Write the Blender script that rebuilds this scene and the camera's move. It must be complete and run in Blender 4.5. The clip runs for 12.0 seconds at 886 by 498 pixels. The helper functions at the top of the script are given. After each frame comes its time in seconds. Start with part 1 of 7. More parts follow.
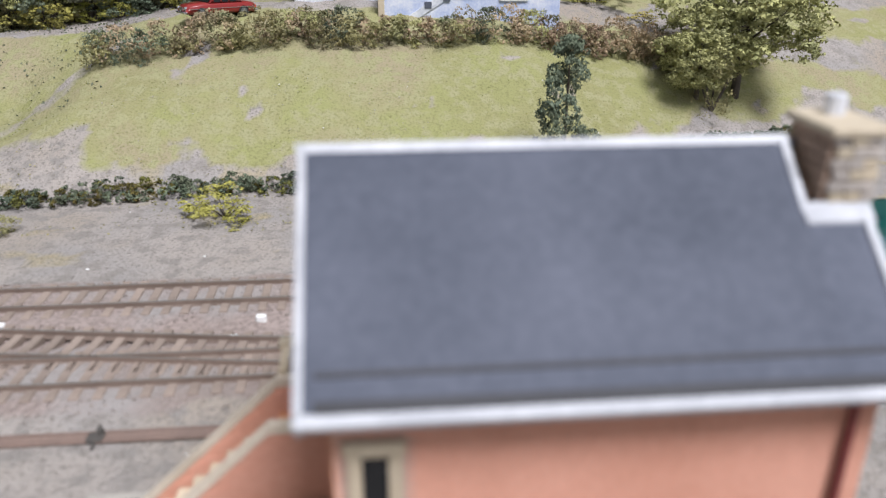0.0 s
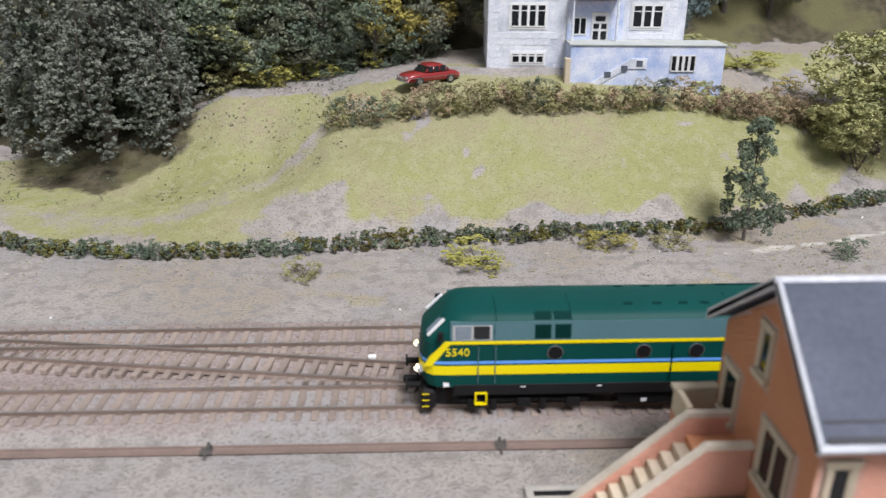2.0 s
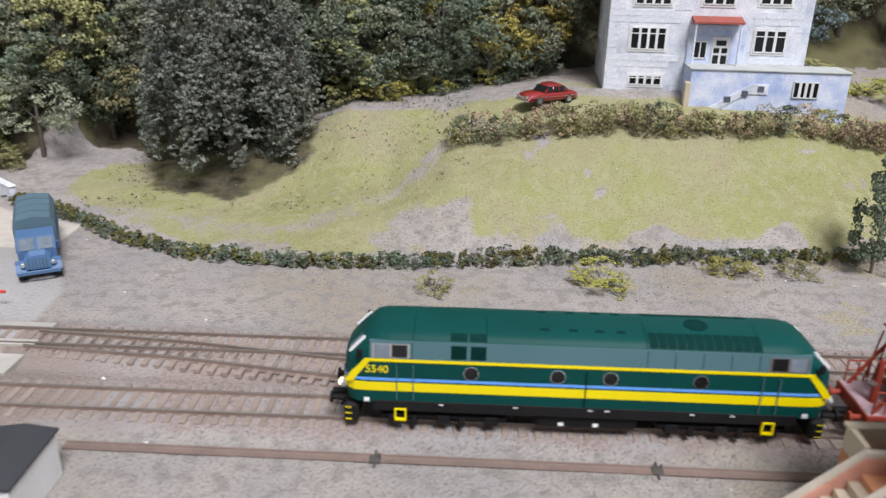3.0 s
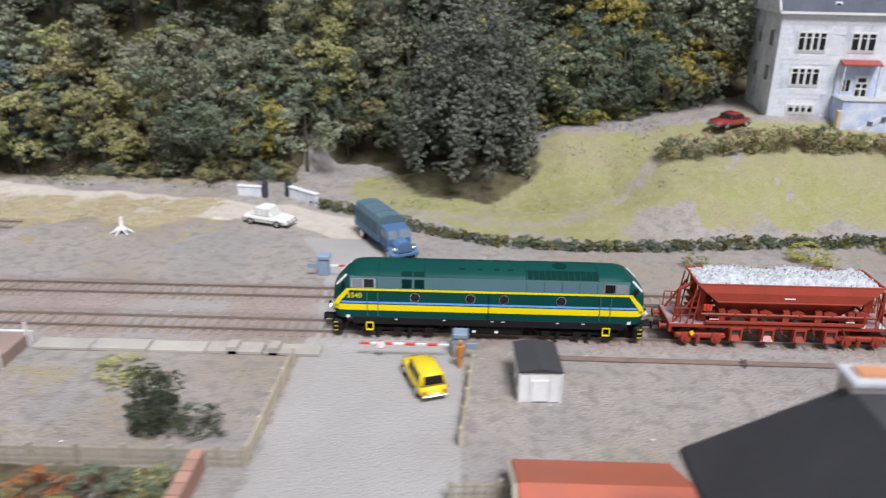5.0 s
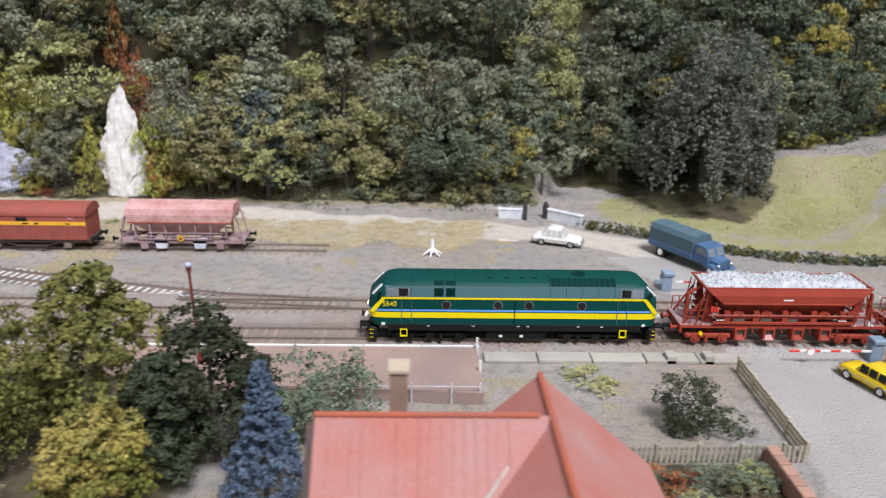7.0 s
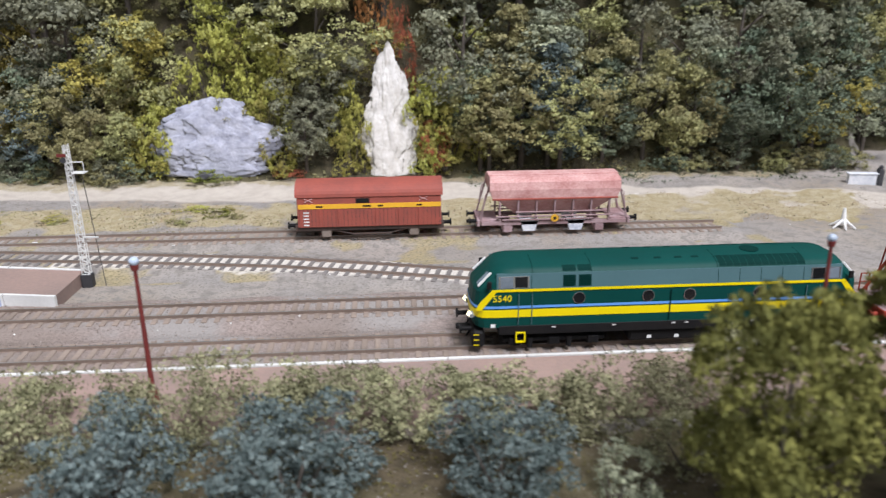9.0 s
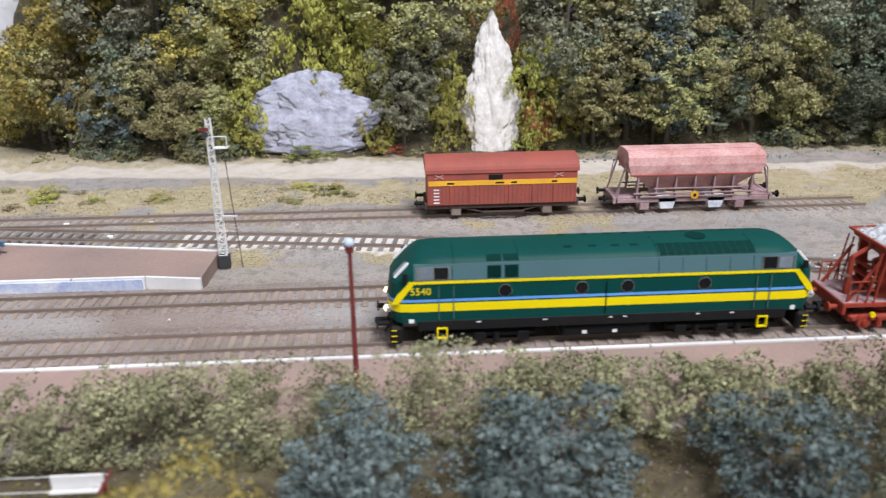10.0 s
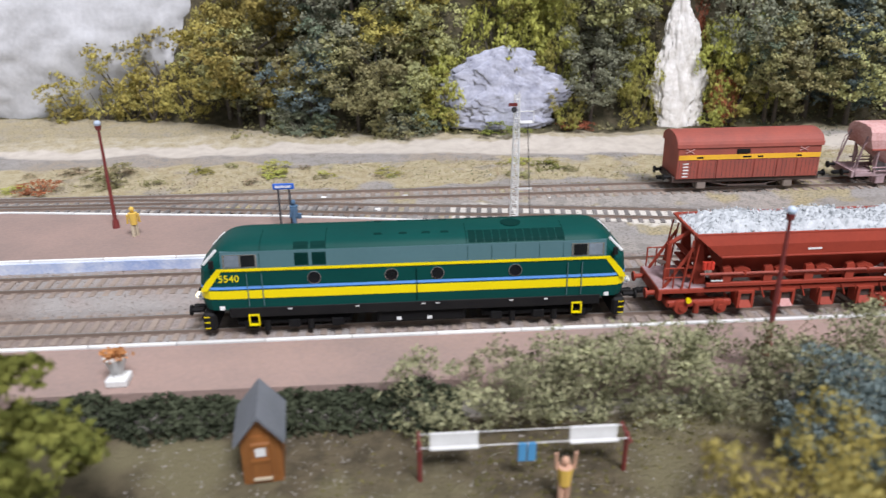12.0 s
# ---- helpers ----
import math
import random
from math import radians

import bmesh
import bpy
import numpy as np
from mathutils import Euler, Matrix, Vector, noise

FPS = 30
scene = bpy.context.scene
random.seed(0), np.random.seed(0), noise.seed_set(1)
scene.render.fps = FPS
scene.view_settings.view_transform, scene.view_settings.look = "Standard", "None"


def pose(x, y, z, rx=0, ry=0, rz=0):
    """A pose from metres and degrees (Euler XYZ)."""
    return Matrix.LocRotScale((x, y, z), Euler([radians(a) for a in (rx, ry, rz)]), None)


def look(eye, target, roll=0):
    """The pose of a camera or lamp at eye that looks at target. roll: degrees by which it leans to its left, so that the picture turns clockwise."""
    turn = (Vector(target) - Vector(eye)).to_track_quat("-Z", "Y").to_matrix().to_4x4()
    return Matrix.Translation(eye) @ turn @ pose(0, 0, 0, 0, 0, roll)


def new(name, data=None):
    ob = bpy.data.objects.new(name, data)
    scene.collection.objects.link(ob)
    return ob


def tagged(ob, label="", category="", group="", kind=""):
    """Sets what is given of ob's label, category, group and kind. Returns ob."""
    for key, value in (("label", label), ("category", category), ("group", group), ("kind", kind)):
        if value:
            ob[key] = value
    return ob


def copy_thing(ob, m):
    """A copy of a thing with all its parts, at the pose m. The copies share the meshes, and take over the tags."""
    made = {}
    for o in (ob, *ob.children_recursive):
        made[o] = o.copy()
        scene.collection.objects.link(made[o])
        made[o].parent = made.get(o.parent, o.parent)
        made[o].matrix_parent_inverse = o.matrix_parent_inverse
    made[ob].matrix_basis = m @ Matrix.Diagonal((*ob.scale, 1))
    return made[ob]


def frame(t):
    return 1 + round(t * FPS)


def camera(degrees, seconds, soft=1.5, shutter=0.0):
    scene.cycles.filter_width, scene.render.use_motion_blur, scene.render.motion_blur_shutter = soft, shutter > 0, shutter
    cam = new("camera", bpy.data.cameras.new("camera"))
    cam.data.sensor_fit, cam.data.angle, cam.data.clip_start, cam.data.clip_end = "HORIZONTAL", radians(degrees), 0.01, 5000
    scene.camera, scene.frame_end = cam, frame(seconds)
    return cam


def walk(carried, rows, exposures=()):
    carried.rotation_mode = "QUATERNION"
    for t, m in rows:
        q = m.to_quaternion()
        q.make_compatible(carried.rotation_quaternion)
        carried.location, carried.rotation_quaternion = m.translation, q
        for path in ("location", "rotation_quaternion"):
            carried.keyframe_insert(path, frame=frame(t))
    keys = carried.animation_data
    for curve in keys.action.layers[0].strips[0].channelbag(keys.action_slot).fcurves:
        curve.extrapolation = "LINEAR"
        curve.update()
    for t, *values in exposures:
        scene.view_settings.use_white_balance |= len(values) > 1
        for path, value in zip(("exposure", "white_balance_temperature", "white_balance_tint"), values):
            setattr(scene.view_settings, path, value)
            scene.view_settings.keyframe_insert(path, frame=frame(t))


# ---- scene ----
# A model railway layout at about 1:87. Lengths below are in decimetres; U turns them into metres.
U = 0.1
cam = camera(60.0, 12.0, soft=1.25, shutter=0.35)
cam.data.dof.use_dof, cam.data.dof.focus_distance, cam.data.dof.aperture_fstop = True, 0.50, 12.5
PATH = [
    (0, (0.646, 0.186, 1.375), (0.819, 2.022, 0.602), 0.2),
    (0.5, (0.712, 0.175, 1.428), (0.866, 2.009, 0.646), 0.1),
    (1, (0.43, -0.117, 1.663), (0.54, 1.721, 0.881), 0.4),
    (1.5, (-0.109, -0.415, 1.832), (-0.03, 1.429, 1.06), 0.4),
    (2, (-0.523, -0.454, 1.933), (-0.447, 1.393, 1.17), 0.3),
    (2.5, (-0.738, -0.354, 1.891), (-0.768, 1.499, 1.14), 1.1),
    (2.7, (-0.834, -0.397, 1.953), (-0.904, 1.454, 1.197), 1.0),
    (4.3, (-1.832, -1.624, 2.285), (-1.868, 0.24, 1.561), 1.7),
    (4.5, (-2.029, -1.804, 2.352), (-2.066, 0.061, 1.631), 1.6),
    (5, (-3.232, -2.329, 2.457), (-3.27, -0.462, 1.741), 1.0),
    (5.5, (-3.973, -2.748, 2.572), (-3.961, -0.875, 1.869), 1.6),
    (6, (-4.718, -2.911, 2.698), (-4.712, -1.029, 2.022), 1.0),
    (6.5, (-6.094, -2.689, 2.519), (-6.102, -0.798, 1.869), -0.5),
    (7, (-6.452, -2.713, 2.501), (-6.394, -0.825, 1.843), 1.2),
    (7.5, (-7.731, -2.527, 2.356), (-7.615, -0.639, 1.706), -0.2),
    (7.7, (-8.316, -2.32, 2.249), (-8.122, -0.438, 1.599), 1.6),
    (9.3, (-10.203, -1.137, 1.917), (-10.076, 0.736, 1.226), -0.4),
    (9.5, (-10.42, -1.037, 1.942), (-10.291, 0.824, 1.221), -0.0),
    (10, (-10.859, -1.007, 1.849), (-10.742, 0.851, 1.12), -0.5),
    (10.5, (-11.142, -1.09, 1.85), (-11.022, 0.754, 1.085), -0.5),
    (11, (-11.539, -1.09, 1.864), (-11.395, 0.747, 1.085), -0.4),
    (11.5, (-12.154, -1.052, 1.879), (-12.032, 0.785, 1.099), 0.1),
    (12, (-12.697, -1.066, 1.884), (-12.576, 0.771, 1.104), -0.5),
]
walk(cam, [(t, look([U * v for v in eye], [U * v for v in target], roll)) for t, eye, target, roll in PATH])

# ---- light: a bright hall with soft overhead light ----
world = bpy.data.worlds.new("hall")
scene.world = world
world.use_nodes = True
wnt = world.node_tree
wbg = wnt.nodes["Background"]
wbg.inputs[0].default_value, wbg.inputs[1].default_value = (0.87, 0.92, 1.0, 1), 0.34
sun = bpy.data.lights.new("hall_light", "SUN")
sun.energy, sun.angle, sun.color = 3.45, radians(20), (0.955, 0.95, 1.02)
sun_ob = new("hall_light", sun)
sun_ob.matrix_world = look((0.3, -0.9, 2.0), (-0.2, 0.25, 0))
scene.view_settings.exposure = 0.44


# ---- materials ----
def mat(name, c1, c2=None, scale=60.0, rough=0.7, metal=0.0, bump=0.15, fine=600.0, vary=0.12, spec=0.4, coat=0.0):
    """Two colours mixed by coarse and fine noise, a little change from object to object, fine relief."""
    m = bpy.data.materials.new(name)
    m.use_nodes = True
    nt = m.node_tree
    b = nt.nodes["Principled BSDF"]
    b.inputs["Roughness"].default_value, b.inputs["Metallic"].default_value = rough, metal
    b.inputs["Specular IOR Level"].default_value, b.inputs["Coat Weight"].default_value = spec, coat
    c2 = c2 or tuple(v * 0.72 for v in c1)
    tc = nt.nodes.new("ShaderNodeTexCoord")
    n1, n2 = nt.nodes.new("ShaderNodeTexNoise"), nt.nodes.new("ShaderNodeTexNoise")
    n1.inputs["Scale"].default_value, n2.inputs["Scale"].default_value = scale, fine
    n1.inputs["Detail"].default_value, n2.inputs["Detail"].default_value = 5, 3
    nt.links.new(tc.outputs["Object"], n1.inputs["Vector"])
    nt.links.new(tc.outputs["Object"], n2.inputs["Vector"])
    add = nt.nodes.new("ShaderNodeMath")
    add.operation = "MULTIPLY_ADD"
    nt.links.new(n2.outputs["Fac"], add.inputs[0])
    add.inputs[1].default_value = 0.5
    nt.links.new(n1.outputs["Fac"], add.inputs[2])
    ramp = nt.nodes.new("ShaderNodeMapRange")
    ramp.inputs[1].default_value, ramp.inputs[2].default_value = 0.5, 1.0
    nt.links.new(add.outputs[0], ramp.inputs[0])
    mix = nt.nodes.new("ShaderNodeMix")
    mix.data_type = "RGBA"
    mix.inputs[6].default_value, mix.inputs[7].default_value = (*c1, 1), (*c2, 1)
    nt.links.new(ramp.outputs[0], mix.inputs[0])
    info = nt.nodes.new("ShaderNodeObjectInfo")
    val = nt.nodes.new("ShaderNodeMapRange")
    val.inputs[3].default_value, val.inputs[4].default_value = 1 - vary, 1 + vary
    nt.links.new(info.outputs["Random"], val.inputs[0])
    hsv = nt.nodes.new("ShaderNodeHueSaturation")
    nt.links.new(val.outputs[0], hsv.inputs["Value"])
    nt.links.new(mix.outputs[2], hsv.inputs["Color"])
    nt.links.new(hsv.outputs[0], b.inputs["Base Color"])
    if bump:
        bp = nt.nodes.new("ShaderNodeBump")
        bp.inputs["Strength"].default_value, bp.inputs["Distance"].default_value = bump, 0.0006
        nt.links.new(n2.outputs["Fac"], bp.inputs["Height"])
        nt.links.new(bp.outputs[0], b.inputs["Normal"])
    return m


def leaf_mat(name, c1, c2, c3, hue=0.02):
    """Foliage flock: colour changes from flake to flake, over the crown, and from tree to tree."""
    m = bpy.data.materials.new(name)
    m.use_nodes = True
    nt = m.node_tree
    b = nt.nodes["Principled BSDF"]
    b.inputs["Roughness"].default_value, b.inputs["Specular IOR Level"].default_value = 0.85, 0.15
    geo, tc = nt.nodes.new("ShaderNodeNewGeometry"), nt.nodes.new("ShaderNodeTexCoord")
    n1 = nt.nodes.new("ShaderNodeTexNoise")
    n1.inputs["Scale"].default_value = 38
    nt.links.new(tc.outputs["Object"], n1.inputs["Vector"])
    a, c = nt.nodes.new("ShaderNodeMix"), nt.nodes.new("ShaderNodeMix")
    a.data_type = c.data_type = "RGBA"
    a.inputs[6].default_value, a.inputs[7].default_value = (*c1, 1), (*c2, 1)
    n2 = nt.nodes.new("ShaderNodeTexNoise")
    n2.inputs["Scale"].default_value = 210
    nt.links.new(tc.outputs["Object"], n2.inputs["Vector"])
    tuft = nt.nodes.new("ShaderNodeMapRange")
    tuft.inputs[1].default_value, tuft.inputs[2].default_value, tuft.inputs[4].default_value = 0.36, 0.64, 0.6
    nt.links.new(n2.outputs["Fac"], tuft.inputs[0])
    tone = nt.nodes.new("ShaderNodeMath")
    tone.operation = "MULTIPLY_ADD"
    nt.links.new(geo.outputs["Random Per Island"], tone.inputs[0])
    tone.inputs[1].default_value = 0.45
    nt.links.new(tuft.outputs[0], tone.inputs[2])
    nt.links.new(tone.outputs[0], a.inputs[0])
    sharp = nt.nodes.new("ShaderNodeMapRange")
    sharp.inputs[1].default_value, sharp.inputs[2].default_value = 0.48, 0.68
    nt.links.new(n1.outputs["Fac"], sharp.inputs[0])
    nt.links.new(sharp.outputs[0], c.inputs[0])
    nt.links.new(a.outputs[2], c.inputs[6])
    c.inputs[7].default_value = (*c3, 1)
    info = nt.nodes.new("ShaderNodeObjectInfo")
    h, v = nt.nodes.new("ShaderNodeMapRange"), nt.nodes.new("ShaderNodeMapRange")
    h.inputs[3].default_value, h.inputs[4].default_value = 0.5 - hue, 0.5 + hue
    v.inputs[3].default_value, v.inputs[4].default_value = 0.75, 1.25
    hsv = nt.nodes.new("ShaderNodeHueSaturation")
    for k, n in (("Hue", h), ("Value", v)):
        nt.links.new(info.outputs["Random"], n.inputs[0])
        nt.links.new(n.outputs[0], hsv.inputs[k])
    nt.links.new(c.outputs[2], hsv.inputs["Color"])
    nt.links.new(hsv.outputs[0], b.inputs["Base Color"])
    return m


def glow_mat(name, c, strength):
    m = bpy.data.materials.new(name)
    m.use_nodes = True
    b = m.node_tree.nodes["Principled BSDF"]
    b.inputs["Emission Color"].default_value, b.inputs["Emission Strength"].default_value = (*c, 1), strength
    b.inputs["Base Color"].default_value = (*c, 1)
    return m


LOCO_GREEN = mat("loco_green_paint", (0.002, 0.058, 0.05), (0.002, 0.047, 0.041), 30, 0.5, bump=0.02, spec=0.14, vary=0.0)
LOCO_YELLOW = mat("loco_yellow_paint", (0.84, 0.69, 0.0), (0.78, 0.62, 0.0), 30, 0.4, bump=0.02, vary=0)
LOCO_BLUE = mat("loco_blue_paint", (0.14, 0.36, 0.82), (0.12, 0.32, 0.75), 30, 0.4, bump=0.02, vary=0)
LOCO_GREY = mat("loco_blue_grey_paint", (0.078, 0.155, 0.172), (0.068, 0.138, 0.152), 30, 0.5, bump=0.03, vary=0, spec=0.2)
# the pale base colour stands in for reflections on the panes
CAB_PANE = mat("pale_sheen_glazing", (0.2, 0.24, 0.28), (0.12, 0.15, 0.18), 120, 0.1, bump=0, spec=0.8, vary=0.1)
CAR_PANE = mat("car_glazing", (0.6, 0.6, 0.58), (0.5, 0.5, 0.48), 120, 0.15, bump=0, spec=0.6)
LOCO_DARK = mat("loco_grille_green", (0.002, 0.031, 0.027), (0.002, 0.025, 0.021), 80, 0.75, vary=0, spec=0.08)
BLACK = mat("matt_black", (0.009, 0.009, 0.01), (0.014, 0.013, 0.013), 90, 0.65, spec=0.15)
GLASS = mat("dark_glass", (0.008, 0.009, 0.01), (0.014, 0.015, 0.017), 30, 0.12, bump=0, spec=0.4, vary=0)
CHROME = mat("bright_metal", (0.75, 0.77, 0.8), (0.6, 0.62, 0.65), 50, 0.25, 0.9, bump=0)
WAGON_RED = mat("wagon_brown_red", (0.33, 0.052, 0.03), (0.25, 0.042, 0.026), 40, 0.6, vary=0.05, spec=0.2)
VAN_RED = mat("van_weathered_red", (0.36, 0.085, 0.06), (0.25, 0.07, 0.055), 70, 0.7, vary=0.03)
VAN_IRON = mat("dusty_axle_iron", (0.26, 0.21, 0.18), (0.17, 0.14, 0.12), 90, 0.85)
VAN_DARK = mat("van_grimy_underframe", (0.1, 0.06, 0.05), (0.055, 0.045, 0.04), 90, 0.8)
BAND_YELLOW = mat("faded_yellow_band", (0.78, 0.43, 0.03), (0.66, 0.35, 0.03), 60, 0.7)
PINK = mat("dusty_pink_red", (0.68, 0.43, 0.41), (0.44, 0.2, 0.185), 75, 0.85, vary=0.03)
PINK_DARK = mat("dusty_mauve_metal", (0.42, 0.31, 0.33), (0.24, 0.14, 0.14), 90, 0.85)
STONE_LOAD = mat("pale_ballast", (0.58, 0.6, 0.62), (0.36, 0.38, 0.4), 260, 0.9, bump=0.7, fine=1600)
RAIL_TOP = mat("rusty_rail", (0.25, 0.19, 0.155), (0.18, 0.135, 0.11), 60, 0.7)
RAIL_STEEL = mat("rail_steel", (0.38, 0.37, 0.35), (0.27, 0.25, 0.23), 40, 0.4, 0.7, bump=0)
SLEEPER = mat("dusty_sleeper", (0.3, 0.24, 0.2), (0.22, 0.175, 0.145), 90, 0.9, vary=0.14)
SLEEPER_PALE = mat("pale_sleeper", (0.22, 0.2, 0.19), (0.14, 0.13, 0.125), 90, 0.9, vary=0.2)
WHITE = mat("white_paint", (0.78, 0.78, 0.77), (0.64, 0.64, 0.63), 60, 0.6)
CREAM = mat("cream_stone", (0.58, 0.5, 0.38), (0.46, 0.38, 0.27), 60, 0.75)
COPING = mat("pale_coping", (0.66, 0.58, 0.48), (0.5, 0.43, 0.34), 90, 0.8)
TRIM_WHITE = mat("weathered_white_paint", (0.6, 0.61, 0.64), (0.4, 0.41, 0.44), 90, 0.7)
STONE_GREY = mat("weathered_grey_stone", (0.5, 0.45, 0.4), (0.36, 0.32, 0.29), 80, 0.9)
CHIMNEY_BRICK = mat("sooty_brick", (0.34, 0.24, 0.18), (0.24, 0.17, 0.13), 60, 0.85)
SLATE = mat("slate_sheet", (0.105, 0.115, 0.15), (0.055, 0.064, 0.088), 30, 0.75, bump=0.25, fine=500)
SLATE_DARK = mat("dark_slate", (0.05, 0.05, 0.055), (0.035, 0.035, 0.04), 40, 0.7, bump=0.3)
BRICK = mat("salmon_brick", (0.66, 0.35, 0.26), (0.55, 0.27, 0.19), 40, 0.75, bump=0.2)
BRICK_SIDE = mat("orange_brick", (0.64, 0.3, 0.16), (0.54, 0.24, 0.12), 40, 0.75, bump=0.2)
MORTAR = mat("pale_mortar", (0.58, 0.42, 0.36), (0.45, 0.31, 0.25), 80, 0.85)
ROOF_ORANGE = mat("orange_roof_sheet", (0.46, 0.11, 0.055), (0.33, 0.11, 0.075), 30, 0.55, bump=0.15)
ROOF_RED = mat("faded_red_roof", (0.42, 0.115, 0.085), (0.4, 0.23, 0.21), 26, 0.6, bump=0.15)
STONE_BLUE = mat("blue_grey_stone", (0.84, 0.84, 0.86), (0.4, 0.44, 0.52), 60, 0.85, bump=0.4, vary=0.04)
STONE_WASH = mat("blue_washed_stone", (0.3, 0.38, 0.6), (0.66, 0.68, 0.74), 80, 0.85, bump=0.3)
CONCRETE = mat("pale_concrete", (0.44, 0.41, 0.36), (0.33, 0.31, 0.28), 50, 0.9, bump=0.2)
WOOD = mat("varnished_planks", (0.3, 0.12, 0.035), (0.22, 0.085, 0.025), 50, 0.5)
WOOD_GREY = mat("weathered_fence_wood", (0.42, 0.39, 0.31), (0.3, 0.27, 0.21), 90, 0.9)
BARK = mat("bark", (0.12, 0.1, 0.085), (0.07, 0.06, 0.05), 120, 0.95)
LAMP_RED = mat("dark_red_paint", (0.2, 0.035, 0.03), (0.15, 0.03, 0.03), 60, 0.5)
CAR_RED = mat("car_red", (0.24, 0.022, 0.02), (0.2, 0.018, 0.018), 30, 0.3, coat=0.4)
CAR_WHITE = mat("car_white", (0.86, 0.85, 0.81), (0.8, 0.79, 0.75), 30, 0.35, coat=0.3)
CAR_YELLOW = mat("car_yellow", (0.82, 0.6, 0.02), (0.76, 0.55, 0.02), 30, 0.4, coat=0.2)
TRUCK_BLUE = mat("truck_blue", (0.08, 0.16, 0.31), (0.07, 0.14, 0.26), 30, 0.5)
TRUCK_CANVAS = mat("truck_canvas", (0.09, 0.15, 0.18), (0.07, 0.12, 0.15), 30, 0.85)
TYRE = mat("rubber", (0.02, 0.02, 0.02), (0.03, 0.03, 0.03), 90, 0.8)
BOX_BLUE = mat("blue_grey_paint", (0.25, 0.33, 0.42), (0.2, 0.27, 0.36), 60, 0.6)
SIGN_RED = mat("signal_red", (0.62, 0.05, 0.03), (0.55, 0.05, 0.03), 60, 0.5)
SIGN_BLUE = mat("enamel_blue", (0.03, 0.12, 0.5), (0.03, 0.1, 0.42), 60, 0.4)
PLAT = mat("red_ash_platform", (0.34, 0.235, 0.2), (0.24, 0.18, 0.16), 20, 0.95, bump=0.5, fine=520)
PIPE = mat("rusty_conduit", (0.24, 0.17, 0.14), (0.17, 0.125, 0.105), 70, 0.9)
PIPE_DARK = mat("dark_conduit_box", (0.07, 0.065, 0.06), (0.1, 0.09, 0.08), 90, 0.9)
ROCK_GREY = mat("blue_grey_rock", (0.5, 0.51, 0.6), (0.29, 0.3, 0.38), 110, 0.9, bump=1.0, fine=420, vary=0)
PLASTER = mat("grey_white_plaster", (0.56, 0.56, 0.58), (0.4, 0.4, 0.41), 40, 0.9, bump=0.4, fine=220, vary=0)
ROCK_WHITE = mat("chalk_rock", (0.8, 0.78, 0.76), (0.55, 0.52, 0.48), 110, 0.9, bump=1.0, fine=420, vary=0)
SKIN = mat("painted_figure_flesh", (0.6, 0.36, 0.25), (0.55, 0.32, 0.22), 90, 0.7)
FIG_BLUE = mat("painted_figure_blue", (0.08, 0.16, 0.26), (0.07, 0.13, 0.22), 90, 0.8)
FIG_ORANGE = mat("painted_figure_orange", (0.55, 0.25, 0.07), (0.5, 0.2, 0.05), 90, 0.8)
FIG_YELLOW = mat("painted_figure_yellow", (0.75, 0.5, 0.1), (0.7, 0.45, 0.1), 90, 0.8)
CLOTH_BLUE = mat("blue_cloth", (0.08, 0.3, 0.55), (0.07, 0.26, 0.5), 60, 0.9)
GLOBE = mat("milky_globe", (0.5, 0.58, 0.7), (0.42, 0.5, 0.62), 60, 0.25)
WALL_BRICK = mat("dusty_wall_brick", (0.42, 0.24, 0.18), (0.32, 0.19, 0.15), 60, 0.85)
HEADLIGHT = glow_mat("lit_headlight", (1.0, 0.9, 0.6), 1.2)

LEAF_DARK = leaf_mat("leaf_dark_green", (0.06, 0.08, 0.055), (0.22, 0.25, 0.165), (0.115, 0.145, 0.105))
LEAF_GREY = leaf_mat("leaf_grey_green", (0.12, 0.135, 0.09), (0.38, 0.385, 0.26), (0.2, 0.21, 0.155))
LEAF_WEEP = leaf_mat("leaf_weeping", (0.07, 0.082, 0.066), (0.3, 0.31, 0.25), (0.13, 0.145, 0.122))
LEAF_OLIVE = leaf_mat("leaf_olive", (0.17, 0.172, 0.075), (0.46, 0.43, 0.2), (0.26, 0.255, 0.13))
LEAF_GARDEN = leaf_mat("leaf_garden_olive", (0.06, 0.06, 0.018), (0.23, 0.205, 0.065), (0.115, 0.11, 0.036))
LEAF_OCHRE = leaf_mat("leaf_ochre", (0.22, 0.18, 0.045), (0.45, 0.37, 0.11), (0.29, 0.26, 0.085), 0.008)
LEAF_BLUE = leaf_mat("leaf_blue_green", (0.055, 0.08, 0.08), (0.22, 0.27, 0.26), (0.1, 0.135, 0.13))
LEAF_SPRUCE = leaf_mat("leaf_blue_spruce", (0.059, 0.086, 0.135), (0.18, 0.234, 0.333), (0.099, 0.135, 0.198), 0.01)
LEAF_HEDGE = leaf_mat("leaf_hedge", (0.1, 0.1, 0.055), (0.4, 0.385, 0.225), (0.21, 0.205, 0.12), 0.01)
LEAF_MOSS = leaf_mat("leaf_moss", (0.24, 0.235, 0.05), (0.5, 0.48, 0.13), (0.34, 0.33, 0.1))
LEAF_RUST = leaf_mat("leaf_rust", (0.24, 0.09, 0.042), (0.504, 0.192, 0.084), (0.36, 0.156, 0.072))
LEAF_BEIGE = leaf_mat("leaf_beige", (0.2, 0.17, 0.1), (0.52, 0.38, 0.26), (0.13, 0.15, 0.075), 0.01)
